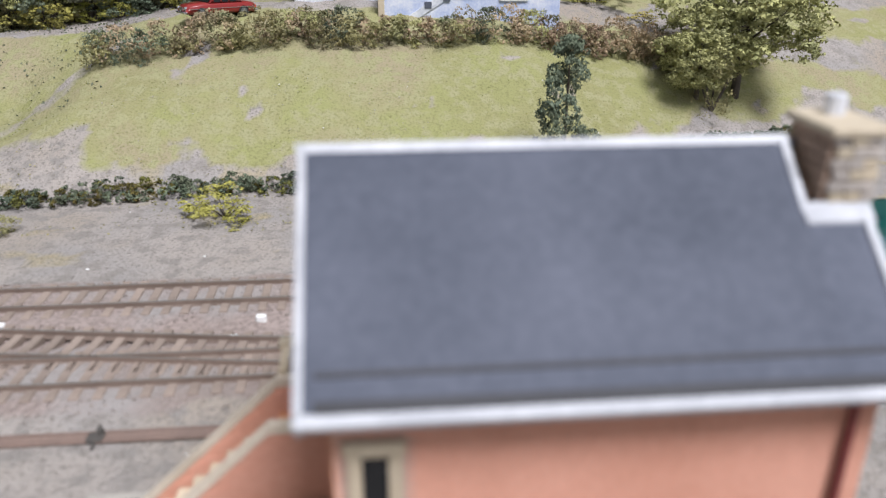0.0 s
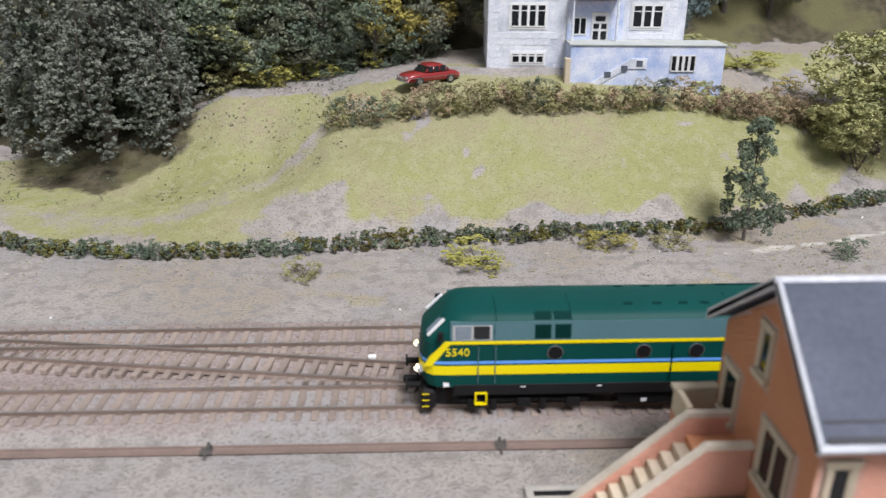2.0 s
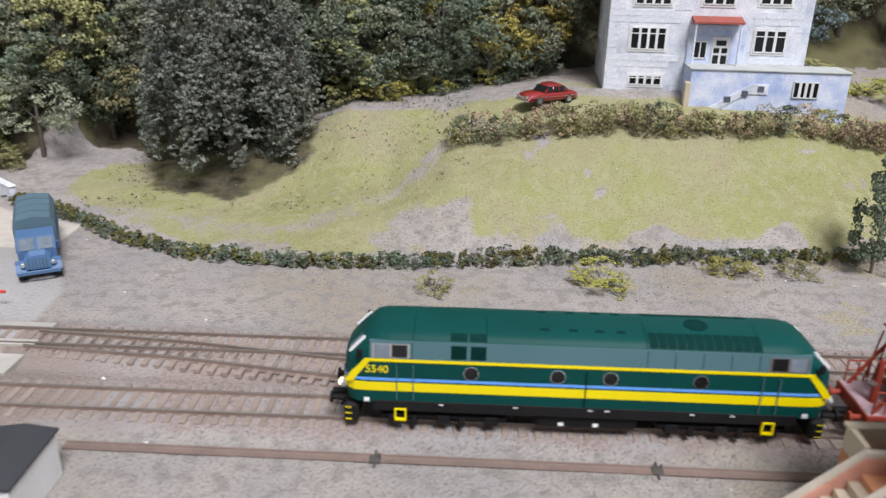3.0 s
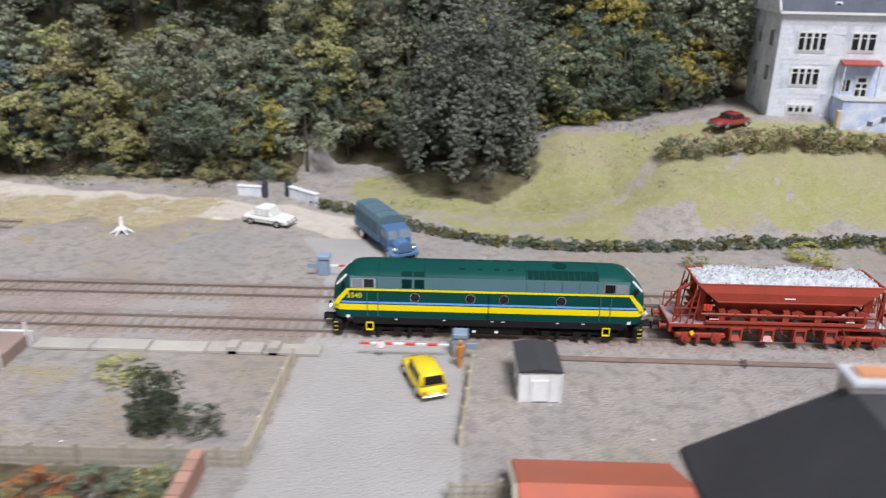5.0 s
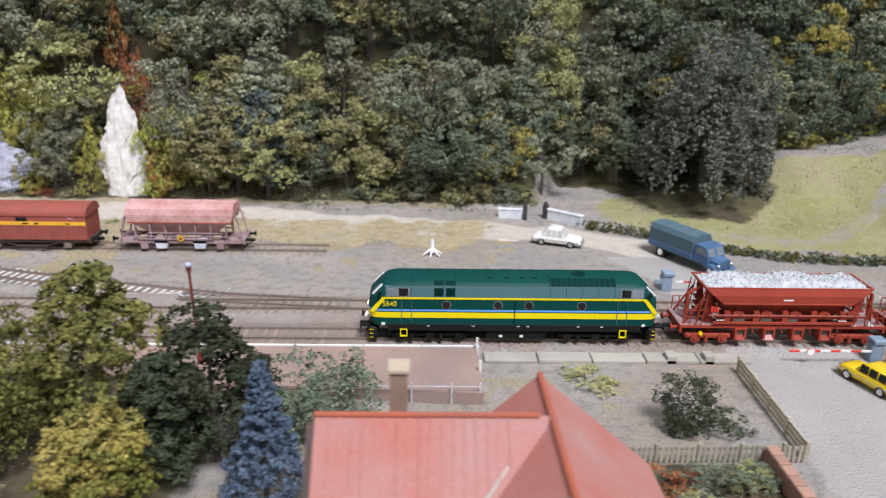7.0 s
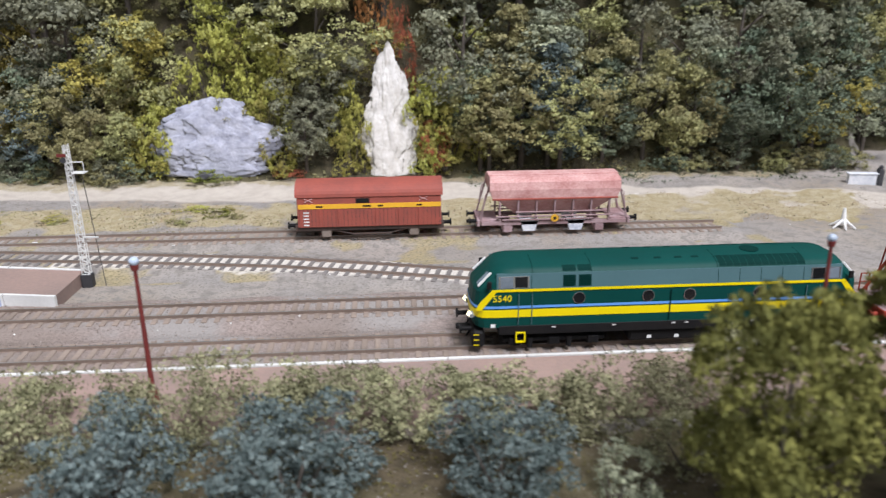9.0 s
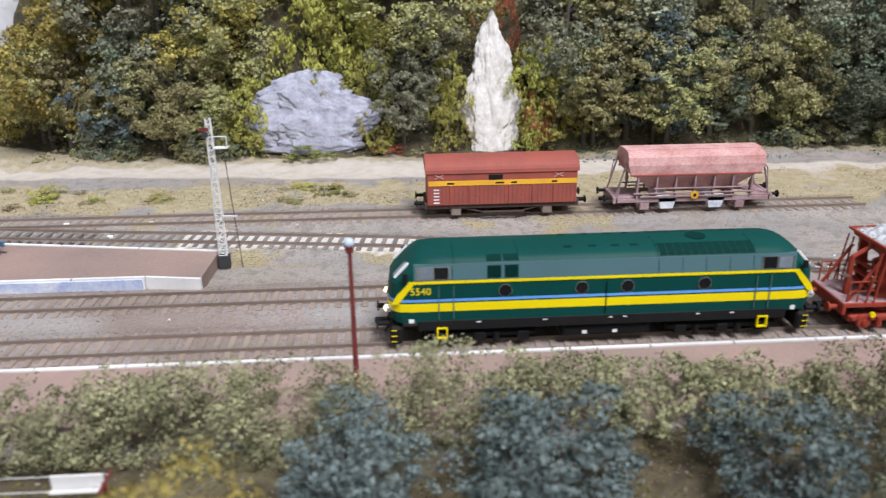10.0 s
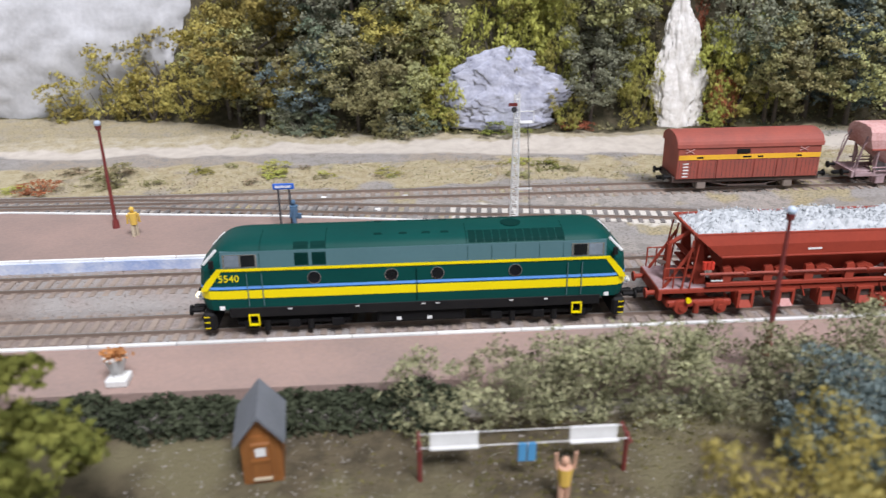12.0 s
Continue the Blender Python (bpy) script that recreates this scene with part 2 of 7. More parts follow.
LEAF_IVY = leaf_mat("leaf_dark_ivy", (0.028, 0.036, 0.02), (0.085, 0.1, 0.06), (0.04, 0.05, 0.03))
LEAF_LIME = leaf_mat("leaf_fresh_green", (0.075, 0.095, 0.018), (0.27, 0.29, 0.07), (0.14, 0.165, 0.036))


# ---- mesh helpers (decimetres in, metres out) ----
def at(x, y, z=0.0, rz=0.0, rx=0.0, ry=0.0):
    return pose(U * x, U * y, U * z, rx, ry, rz)


def link(name, mesh, material, parent=None, label=""):
    if material:
        mesh.materials.append(material)
    ob = new(name, mesh)
    if parent:
        ob.parent = parent
    if label:
        ob["label"] = label
    return ob


def part(name, bm, material, parent=None, label="", smooth=False):
    """Links a bmesh as one mesh object under a thing or a part."""
    bmesh.ops.recalc_face_normals(bm, faces=bm.faces)
    for f in bm.faces:
        f.smooth = smooth
    bm.transform(Matrix.Scale(U, 4))
    me = bpy.data.meshes.new(name)
    bm.to_mesh(me)
    bm.free()
    return link(name, me, material, parent, label)


def thing(name, m, label, category, group="", kind=""):
    ob = new(name)
    ob.empty_display_size = 0.01
    ob.matrix_world = m
    return tagged(ob, label, category, group, kind)


def box(x0, x1, y0, y1, z0, z1, bev=0.0, bm=None):
    own = bmesh.new()
    v = [own.verts.new(p) for p in ((x0, y0, z0), (x1, y0, z0), (x1, y1, z0), (x0, y1, z0), (x0, y0, z1), (x1, y0, z1), (x1, y1, z1), (x0, y1, z1))]
    for f in ((3, 2, 1, 0), (4, 5, 6, 7), (0, 1, 5, 4), (1, 2, 6, 5), (2, 3, 7, 6), (3, 0, 4, 7)):
        own.faces.new([v[i] for i in f])
    if bev:
        bmesh.ops.bevel(own, geom=list(own.edges), offset=bev, segments=1, affect="EDGES")
    return merge(bm, own)


def merge(bm, own):
    if bm is None:
        return own
    me = bpy.data.meshes.new("tmp")
    own.to_mesh(me)
    own.free()
    bm.from_mesh(me)
    bpy.data.meshes.remove(me)
    return bm


def rod(p0, p1, r0, r1=None, n=8, bm=None):
    """A round bar from p0 to p1."""
    own = bmesh.new()
    p0, p1 = Vector(p0), Vector(p1)
    d = p1 - p0
    m = Matrix.Translation((p0 + p1) / 2) @ d.to_track_quat("Z", "Y").to_matrix().to_4x4()
    bmesh.ops.create_cone(own, cap_ends=True, segments=n, radius1=r0, radius2=r0 if r1 is None else r1, depth=d.length, matrix=m)
    return merge(bm, own)


def ball(c, r, sx=1, sy=1, sz=1, seg=12, bm=None):
    own = bmesh.new()
    bmesh.ops.create_uvsphere(own, u_segments=seg, v_segments=max(6, seg // 2), radius=r, matrix=Matrix.Translation(c) @ Matrix.Diagonal((sx, sy, sz, 1)))
    return merge(bm, own)


def prism(outline, a0, a1, axis="x", bm=None):
    """A flat outline drawn out along an axis: (y, z) along x, (x, z) along y, (x, y) along z."""
    own = bmesh.new()
    put = {"x": lambda a, p: (a, p[0], p[1]), "y": lambda a, p: (p[0], a, p[1]), "z": lambda a, p: (p[0], p[1], a)}[axis]
    lo, hi = [own.verts.new(put(a0, p)) for p in outline], [own.verts.new(put(a1, p)) for p in outline]
    own.faces.new(lo)
    own.faces.new(list(reversed(hi)))
    k = len(outline)
    for i in range(k):
        own.faces.new((lo[i], lo[(i + 1) % k], hi[(i + 1) % k], hi[i]))
    return merge(bm, own)


def rings(loops, caps=(True, True), bm=None):
    """A skin over closed loops of equal length."""
    own = bmesh.new()
    rows = [[own.verts.new(p) for p in loop] for loop in loops]
    k = len(rows[0])
    for a, b in zip(rows, rows[1:]):
        for i in range(k):
            own.faces.new((a[i], a[(i + 1) % k], b[(i + 1) % k], b[i]))
    if caps[0]:
        own.faces.new(list(reversed(rows[0])))
    if caps[1]:
        own.faces.new(rows[-1])
    return merge(bm, own)


def mesh_np(name, verts, faces):
    me = bpy.data.meshes.new(name)
    me.from_pydata((np.asarray(verts) * U).tolist(), [], faces.tolist() if isinstance(faces, np.ndarray) else faces)
    return me


def flakes(centres, size, rng, flat=0.0):
    """One small bent leaf flake (two triangles) at each centre, turned at random."""
    n = len(centres)
    a, b = rng.normal(size=(n, 3)), rng.normal(size=(n, 3))
    a[:, 2] *= 1 - flat
    b[:, 2] *= 1 - flat
    a /= np.linalg.norm(a, axis=1, keepdims=True) + 1e-9
    b -= a * (a * b).sum(1, keepdims=True)
    b /= np.linalg.norm(b, axis=1, keepdims=True) + 1e-9
    s = size * rng.uniform(0.6, 1.4, (n, 1))
    c = np.cross(a, b) * s * 0.35
    v = np.stack([centres - a * s, centres + b * s * 0.7 + c, centres + a * s, centres - b * s * 0.7 + c], 1).reshape(-1, 3)
    i = np.arange(n)[:, None] * 4
    return v, i + np.array([[0, 1, 2, 3]])


def leaf_tris(centres, normals, size, rng, loose=0.5):
    """Three-cornered leaf flakes that lie loosely on a surface with these normals."""
    n = len(centres)
    d = normals + rng.normal(size=(n, 3)) * loose
    a = np.cross(d, rng.normal(size=(n, 3)))
    a /= np.linalg.norm(a, axis=1, keepdims=True) + 1e-9
    b = np.cross(d, a)
    b /= np.linalg.norm(b, axis=1, keepdims=True) + 1e-9
    s = size * rng.uniform(0.6, 1.5, (n, 1))
    v = np.stack([centres + a * s * 1.15, centres - a * s * 0.6 + b * s * 0.85, centres - a * s * 0.6 - b * s * 0.85], 1).reshape(-1, 3)
    return v, np.arange(n)[:, None] * 3 + np.array([[0, 1, 2]])


def tufted(c, d, r, tufts, per, leaf, rng, squash=0.75, up=0.35):
    """A bough's foliage at c, grown outwards along d: tufts on its outer side, each a small dome of flakes."""
    u = rng.normal(size=(tufts, 3)) + np.asarray(d) * 0.9 + (0, 0, up)
    u /= np.linalg.norm(u, axis=1, keepdims=True) + 1e-9
    tc = np.asarray(c) + u * r * rng.uniform(0.55, 1.0, (tufts, 1)) * (1, 1, squash)
    tr = r * rng.uniform(0.26, 0.46, (tufts, 1, 1))
    p = rng.normal(size=(tufts, per, 3)) + 0.75 * u[:, None]
    p /= np.linalg.norm(p, axis=2, keepdims=True) + 1e-9
    pos = tc[:, None] + p * tr * rng.uniform(0.5, 1.1, (tufts, per, 1)) * (1.2, 1.2, 0.75)
    return leaf_tris(pos.reshape(-1, 3), p.reshape(-1, 3), leaf, rng)


def joined(name, groups):
    vs, fs, off = [], [], 0
    for v, f in groups:
        vs.append(v)
        fs.append(f + off)
        off += len(v)
    return mesh_np(name, np.concatenate(vs), np.concatenate(fs))


def smooth01(t):
    t = np.clip(t, 0, 1)
    return t * t * (3 - 2 * t)


# ---- the lie of the land ----
HX = [-20, -4.7, -4.0, -3.56, -2.9, -1.9, -0.75, 0.02, 1.66, 2.3, 3.7, 8]
HY = [5.6, 5.2, 4.86, 4.5, 4.2, 4.1, 4.25, 4.33, 4.45, 4.75, 5.3, 6.2]


def hedge_y(x):
    return np.interp(x, HX, HY)


BEDS = (([-20, 8], [2.43, 2.43]), ([-20, 8], [2.97, 2.97]), ([-20, -13.72, -7.2], [4.42, 4.36, 4.335]), ([-12.92, -11.72, -10.72, -10.07, -8.92, -8.4], [4.05, 3.9, 3.75, 3.585, 3.29, 3.14]))


def height(x, y):
    """Height of the ground."""
    x, y = np.asarray(x, float), np.asarray(y, float)
    d = y - hedge_y(x)
    bank = np.interp(x, [-5, -2.4, -1.65, -1.1, -0.4, 0.2, 8], [0.06, 0.12, 0.29, 0.68, 0.87, 0.9, 0.95])
    z = bank * np.interp(d, [0, 0.12, 0.65, 1.4, 1.8, 9], [0, 0.1, 0.52, 0.88, 0.98, 1.0])
    foot = np.interp(x, [-20, -16.22, -14.52, -13.52, -12.52, -8.72, -7, -5, -4.6, -4.2, -2.4, -0.6, 0.5, 8], [7.2, 7.2, 6.7, 6.35, 6.08, 6.05, 6.1, 6.15, 6.9, 6.9, 6.6, 6.75, 7.4, 7.4])
    z = z + np.interp(x, [-3.4, -2.6, -2.1, -1.65, -1.1, -0.4], [0, 0.3, 0.45, 0.38, 0.06, 0]) * smooth01((y - 5.25) / 1.0)
    for line in BEDS:
        z = z + 0.027 * smooth01((0.26 - np.abs(y - np.interp(x, *line))) / 0.1) * (x < line[0][-1]) * (x > line[0][0])
    z = z + 2.6 * smooth01((y - foot) / np.interp(x, [-5, -3], [1.7, 2.3]))
    return z


def bumps(x, y, scale, seed):
    r = np.random.default_rng(seed)
    out = 0
    for k in range(5):
        a, p = r.uniform(0, 6.28), r.uniform(0, 6.28)
        f = scale * (1.5 ** k)
        out = out + np.sin((x * np.cos(a) + y * np.sin(a)) * f + p + 1.3 * np.sin((x * np.sin(a) - y * np.cos(a)) * f * 0.7 + p * 2)) / (1.25 ** k)
    return out / 3.4


def ground():
    xs, ys = np.arange(-19, 7.01, 0.055), np.concatenate([np.arange(-4.5, 0.6, 0.15), np.arange(0.6, 7.4, 0.05), np.arange(7.4, 9.6, 0.12)])
    gx, gy = np.meshgrid(xs, ys)
    z = height(gx, gy)
    wild = smooth01((gy - hedge_y(gx)) / 0.3)
    rng = np.random.default_rng(3)
    z = z + (0.004 + 0.02 * wild) * bumps(gx, gy, 5, 1) + rng.normal(size=gx.shape) * (0.0003 + 0.003 * wild)
    nx = len(xs)
    idx = np.arange(len(ys) * nx).reshape(len(ys), nx)
    faces = np.stack([idx[:-1, :-1], idx[:-1, 1:], idx[1:, 1:], idx[1:, :-1]], -1).reshape(-1, 4)
    me = mesh_np("ground", np.stack([gx, gy, z], -1).reshape(-1, 3), faces)
    me.polygons.foreach_set("use_smooth", [True] * len(me.polygons))
    # cover: lawn, dry earth, pale track, road
    b1, b2, b3 = bumps(gx, gy, 2.2, 5), bumps(gx, gy, 7, 6), bumps(gx, gy, 16, 7)
    d = gy - hedge_y(gx)
    lawn = smooth01((d - np.interp(gx, [-2.2, -0.6, 0.2], [0.1, 0.16, 0.1]) + 0.13 * b2 + 0.14 * b1) / 0.2) * smooth01((gx + 4.6 + 0.2 * b2) / 0.5)
    track = np.abs(gy - np.interp(gx, [-4.5, -2.4, -1.6, -1.0], [5.2, 4.6, 5.1, 5.7]) + 0.06 * b2)
    lawn = lawn * (1 - 0.55 * smooth01((0.3 - track + 0.1 * b2) / 0.3) * (gx < -0.9))
    upper = np.abs(gy - np.interp(gx, [-4.2, -3.4, -2, -0.4, 3], [6.4, 6.7, 6.3, 6.15, 6.1]))
    lawn = lawn * (1 - 0.8 * smooth01((0.3 - upper + 0.1 * b2) / 0.2)) * smooth01((6.6 - gy + 0.2 * b1) / 0.3 + (gx > 1.5))
    lawn = lawn * (1 - 0.8 * smooth01((b1 * 0.6 + b2 * 0.7 + 0.35 * b3 - 0.48) / 0.35)) * (1 - 0.8 * smooth01((0.3 - np.hypot((gx + 1.35) / 1.5, gy - 4.55) + 0.1 * b2) / 0.15))
    tuft = smooth01((b1 * 0.6 + b2 * 0.5 + 0.3 * b3 + 0.1) / 0.5) * (1.2 * ((gy > 4.45) & (gy < 5.35) & (gx < -5.5)) + 0.6 * ((gy > 3.5) & (gy <= 4.45) & (gx < -5.7)) + 0.5 * ((gy > 1.0) & (gy < 1.9) & (gx > -6.2) & (gx < -4.3)) + 0.5 * ((gy > 3.4) & (gx > -1.5) & (d < 0.3)) + 0.5 * (gy < 1.7) * (gx < -7))
    tuft = np.maximum(tuft, 0.55 * smooth01((gy - 5.75 - 0.1 * b2) / 0.2) * (gx < -5.6))
    pale = smooth01((0.42 - np.abs(gy - np.interp(gx, [-19, -13.72, -8.72, -6.5, -5.0, -4.2], [6.0, 5.95, 5.5, 5.15, 4.95, 4.5])) + 0.12 * b1) / 0.25) * (gx < -3.9)
    stone = smooth01((0.55 - np.abs(gy - 2.72) + 0.05 * b2) / 0.12)
    white = 0.8 * smooth01((b2 * 0.6 + b3 * 0.5 - 0.15) / 0.2) * (np.abs(gy - 5.1) < 0.35) * (gx > -8.22) * (gx < -5.4)
    white = np.maximum(white, 0.9 * smooth01((b1 + 0.5 * b2 - 0.55) / 0.2) * (np.abs(gy - 2.26) < 0.05) * (gx > -3))
    white = np.maximum(white, 0.75 * smooth01((0.2 - np.abs(gy - np.interp(gx, [-12.92, -11.72, -10.72, -10.07, -8.92, -8.0], [4.05, 3.9, 3.75, 3.585, 3.29, 3.08])) + 0.08 * b2 + 0.05 * b3) / 0.1) * (gx > -12.32) * (gx < -8.2) * (gy > 3.15))
    white = np.maximum(white, 0.5 * smooth01((0.1 - np.abs(gy - np.interp(gx, [1.6, 2.4, 3.6], [4.1, 4.3, 4.75])) + 0.05 * b2) / 0.1) * (gx > 1.5) * (gx < 4))
    road = (smooth01((0.56 - np.abs(gx + 3.72) + 0.02 * b3) / 0.05) * (gy < 2.3)) + smooth01((0.5 - np.abs(gx - np.interp(gy, [2.2, 3.6, 4.4], [-3.75, -3.9, -4.3]))) / 0.15) * (gy > 2.2) * (gy < 4.3)
    foot = np.interp(gx, [-20, -16.22, -14.52, -13.52, -12.52, -8.72, -7, -5.2, -4.95, -4.3, -3.9, -2.4, -0.6, 0.5, 8], [7.2, 7.0, 6.6, 6.25, 6.0, 5.98, 6.0, 5.95, 6.65, 6.65, 6.2, 6.6, 6.75, 7.4, 7.4])
    wood = smooth01((gy - foot + 0.08 * b2 + 0.06 * b3) / 0.12)
    wood = np.maximum(wood, 0.75 * smooth01((1.1 - np.hypot((gx + 3.12), (gy - 6.0)) / 0.8 + 0.15 * b2) / 0.3))
    garden = smooth01((1.62 - gy + 0.05 * b2) / 0.08) * smooth01((-7.6 - gx + 0.1 * b2) / 0.2) * smooth01((gx + 14.6) / 0.2)
    garden = np.maximum(garden, 0.9 * (gy < 0.86) * (gx > -6.2) * (gx < -4.5) * smooth01((0.8 + b2 * 0.5 + b1 * 0.4) / 0.5))
    dry = smooth01((0.48 - np.abs(gy - 4.98) + 0.2 * b1 + 0.1 * b2) / 0.2) * smooth01((-5.6 - gx + 0.3 * b1) / 0.3) * (0.5 + 0.5 * smooth01((0.5 + b2 + 0.5 * b3) / 0.8))
    for name, arr in (("cover_c", (wood, garden, dry)), ("cover_a", (lawn, tuft, pale)), ("cover_b", (stone, white, road))):
        col = me.color_attributes.new(name, "FLOAT_COLOR", "POINT")
        data = np.ones((gx.size, 4), np.float32)
        for k, c in enumerate(arr):
            data[:, k] = np.clip(c, 0, 1).ravel()
        col.data.foreach_set("color", data.ravel())
    ob = link("ground", me, ground_mat())
    return tagged(ob, "model ground of sandy earth, gravel and flocked grass", "ground", kind="structure")


def ground_mat():
    m = bpy.data.materials.new("layout_ground")
    m.use_nodes = True
    nt = m.node_tree
    b = nt.nodes["Principled BSDF"]
    b.inputs["Roughness"].default_value, b.inputs["Specular IOR Level"].default_value = 0.95, 0.1
    tc = nt.nodes.new("ShaderNodeTexCoord")

    def noise_at(scale, detail=4.0):
        n = nt.nodes.new("ShaderNodeTexNoise")
        n.inputs["Scale"].default_value, n.inputs["Detail"].default_value = scale, detail
        nt.links.new(tc.outputs["Object"], n.inputs["Vector"])
        return n.outputs["Fac"]

    def mixed(fac, c1, c2):
        n = nt.nodes.new("ShaderNodeMix")
        n.data_type = "RGBA"
        for sock, v in ((0, fac), (6, c1), (7, c2)):
            if isinstance(v, tuple):
                n.inputs[sock].default_value = (*v, 1)
            else:
                nt.links.new(v, n.inputs[sock])
        return n.outputs[2]

    def sharp(v, lo, hi):
        n = nt.nodes.new("ShaderNodeMapRange")
        n.inputs[1].default_value, n.inputs[2].default_value = lo, hi
        nt.links.new(v, n.inputs[0])
        return n.outputs[0]

    def ragged(v, grain, amount):
        n = nt.nodes.new("ShaderNodeMath")
        n.operation = "MULTIPLY_ADD"
        nt.links.new(grain, n.inputs[0])
        n.inputs[1].default_value = amount
        nt.links.new(v, n.inputs[2])
        return sharp(n.outputs[0], 0.35 + amount * 0.5, 0.65 + amount * 0.5)

    fine, mid, big = noise_at(620, 6), noise_at(110, 6), noise_at(16, 6)
    sep_a, sep_b, sep_c = (nt.nodes.new("ShaderNodeSeparateColor") for _ in range(3))
    for sep, name in ((sep_a, "cover_a"), (sep_b, "cover_b"), (sep_c, "cover_c")):
        n = nt.nodes.new("ShaderNodeVertexColor")
        n.layer_name = name
        nt.links.new(n.outputs["Color"], sep.inputs[0])
    huge = noise_at(7, 4)
    earth = mixed(sharp(big, 0.42, 0.58), (0.36, 0.325, 0.295), (0.31, 0.29, 0.275))
    earth = mixed(sharp(huge, 0.5, 0.62), earth, (0.32, 0.275, 0.225))
    earth = mixed(sharp(mid, 0.5, 0.62), earth, (0.26, 0.24, 0.22))
    earth = mixed(sharp(fine, 0.52, 0.68), earth, (0.21, 0.19, 0.17))
    grass = mixed(sharp(big, 0.4, 0.6), (0.29, 0.295, 0.128), (0.32, 0.28, 0.178))
    grass = mixed(sharp(huge, 0.5, 0.62), grass, (0.27, 0.265, 0.12))
    grass = mixed(sharp(mid, 0.48, 0.6), grass, (0.32, 0.31, 0.17))
    grass = mixed(sharp(fine, 0.5, 0.75), grass, (0.21, 0.205, 0.095))
    scrub = mixed(sharp(mid, 0.4, 0.65), (0.37, 0.31, 0.17), (0.41, 0.345, 0.22))
    scrub = mixed(sharp(fine, 0.45, 0.75), scrub, (0.13, 0.115, 0.055))
    sand = mixed(sharp(mid, 0.4, 0.7), (0.54, 0.49, 0.43), (0.46, 0.41, 0.36))
    gravel = mixed(sharp(fine, 0.42, 0.62), (0.34, 0.28, 0.255), (0.25, 0.205, 0.185))
    gravel = mixed(sharp(big, 0.46, 0.58), gravel, (0.32, 0.295, 0.28))
    gravel = mixed(sharp(huge, 0.52, 0.64), gravel, (0.25, 0.205, 0.18))
    tarmac = mixed(sharp(big, 0.3, 0.7), (0.4, 0.385, 0.375), (0.35, 0.33, 0.315))
    tarmac = mixed(sharp(fine, 0.55, 0.8), tarmac, (0.26, 0.25, 0.235))
    mould = mixed(sharp(mid, 0.42, 0.62), (0.1, 0.085, 0.055), (0.06, 0.055, 0.035))
    mould = mixed(sharp(big, 0.5, 0.62), mould, (0.13, 0.12, 0.06))
    soil = mixed(sharp(mid, 0.42, 0.62), (0.115, 0.093, 0.06), (0.068, 0.056, 0.037))
    soil = mixed(sharp(big, 0.48, 0.6), soil, (0.155, 0.135, 0.08))
    out = mixed(ragged(sep_a.outputs[2], mid, 0.5), earth, sand)
    out = mixed(ragged(sep_b.outputs[0], mid, 0.4), out, gravel)
    out = mixed(ragged(sep_a.outputs[1], mid, 0.45), out, scrub)
    out = mixed(ragged(sep_a.outputs[0], mid, 0.75), out, grass)
    out = mixed(ragged(sep_b.outputs[2], mid, 0.15), out, tarmac)
    out = mixed(ragged(sep_b.outputs[1], mid, 0.7), out, (0.62, 0.58, 0.53))
    straw = mixed(sharp(mid, 0.42, 0.62), (0.44, 0.38, 0.26), (0.37, 0.31, 0.19))
    straw = mixed(sharp(fine, 0.52, 0.7), straw, (0.24, 0.2, 0.11))
    out = mixed(ragged(sep_c.outputs[2], big, 0.6), out, straw)
    out = mixed(ragged(sep_c.outputs[0], mid, 0.6), out, mould)
    out = mixed(ragged(sep_c.outputs[1], mid, 0.5), out, soil)
    nt.links.new(out, b.inputs["Base Color"])
    bp = nt.nodes.new("ShaderNodeBump")
    bp.inputs["Strength"].default_value, bp.inputs["Distance"].default_value = 0.9, 0.0016
    nt.links.new(fine, bp.inputs["Height"])
    nt.links.new(bp.outputs[0], b.inputs["Normal"])
    return m


ground()
back = tagged(part("backdrop", box(-24, 12, 9.6, 9.7, -0.5, 6), mat("pale_backdrop_board", (0.55, 0.57, 0.6), (0.45, 0.48, 0.5), 8, 0.95)), "pale painted backdrop board behind the hill", "backdrop", kind="structure")


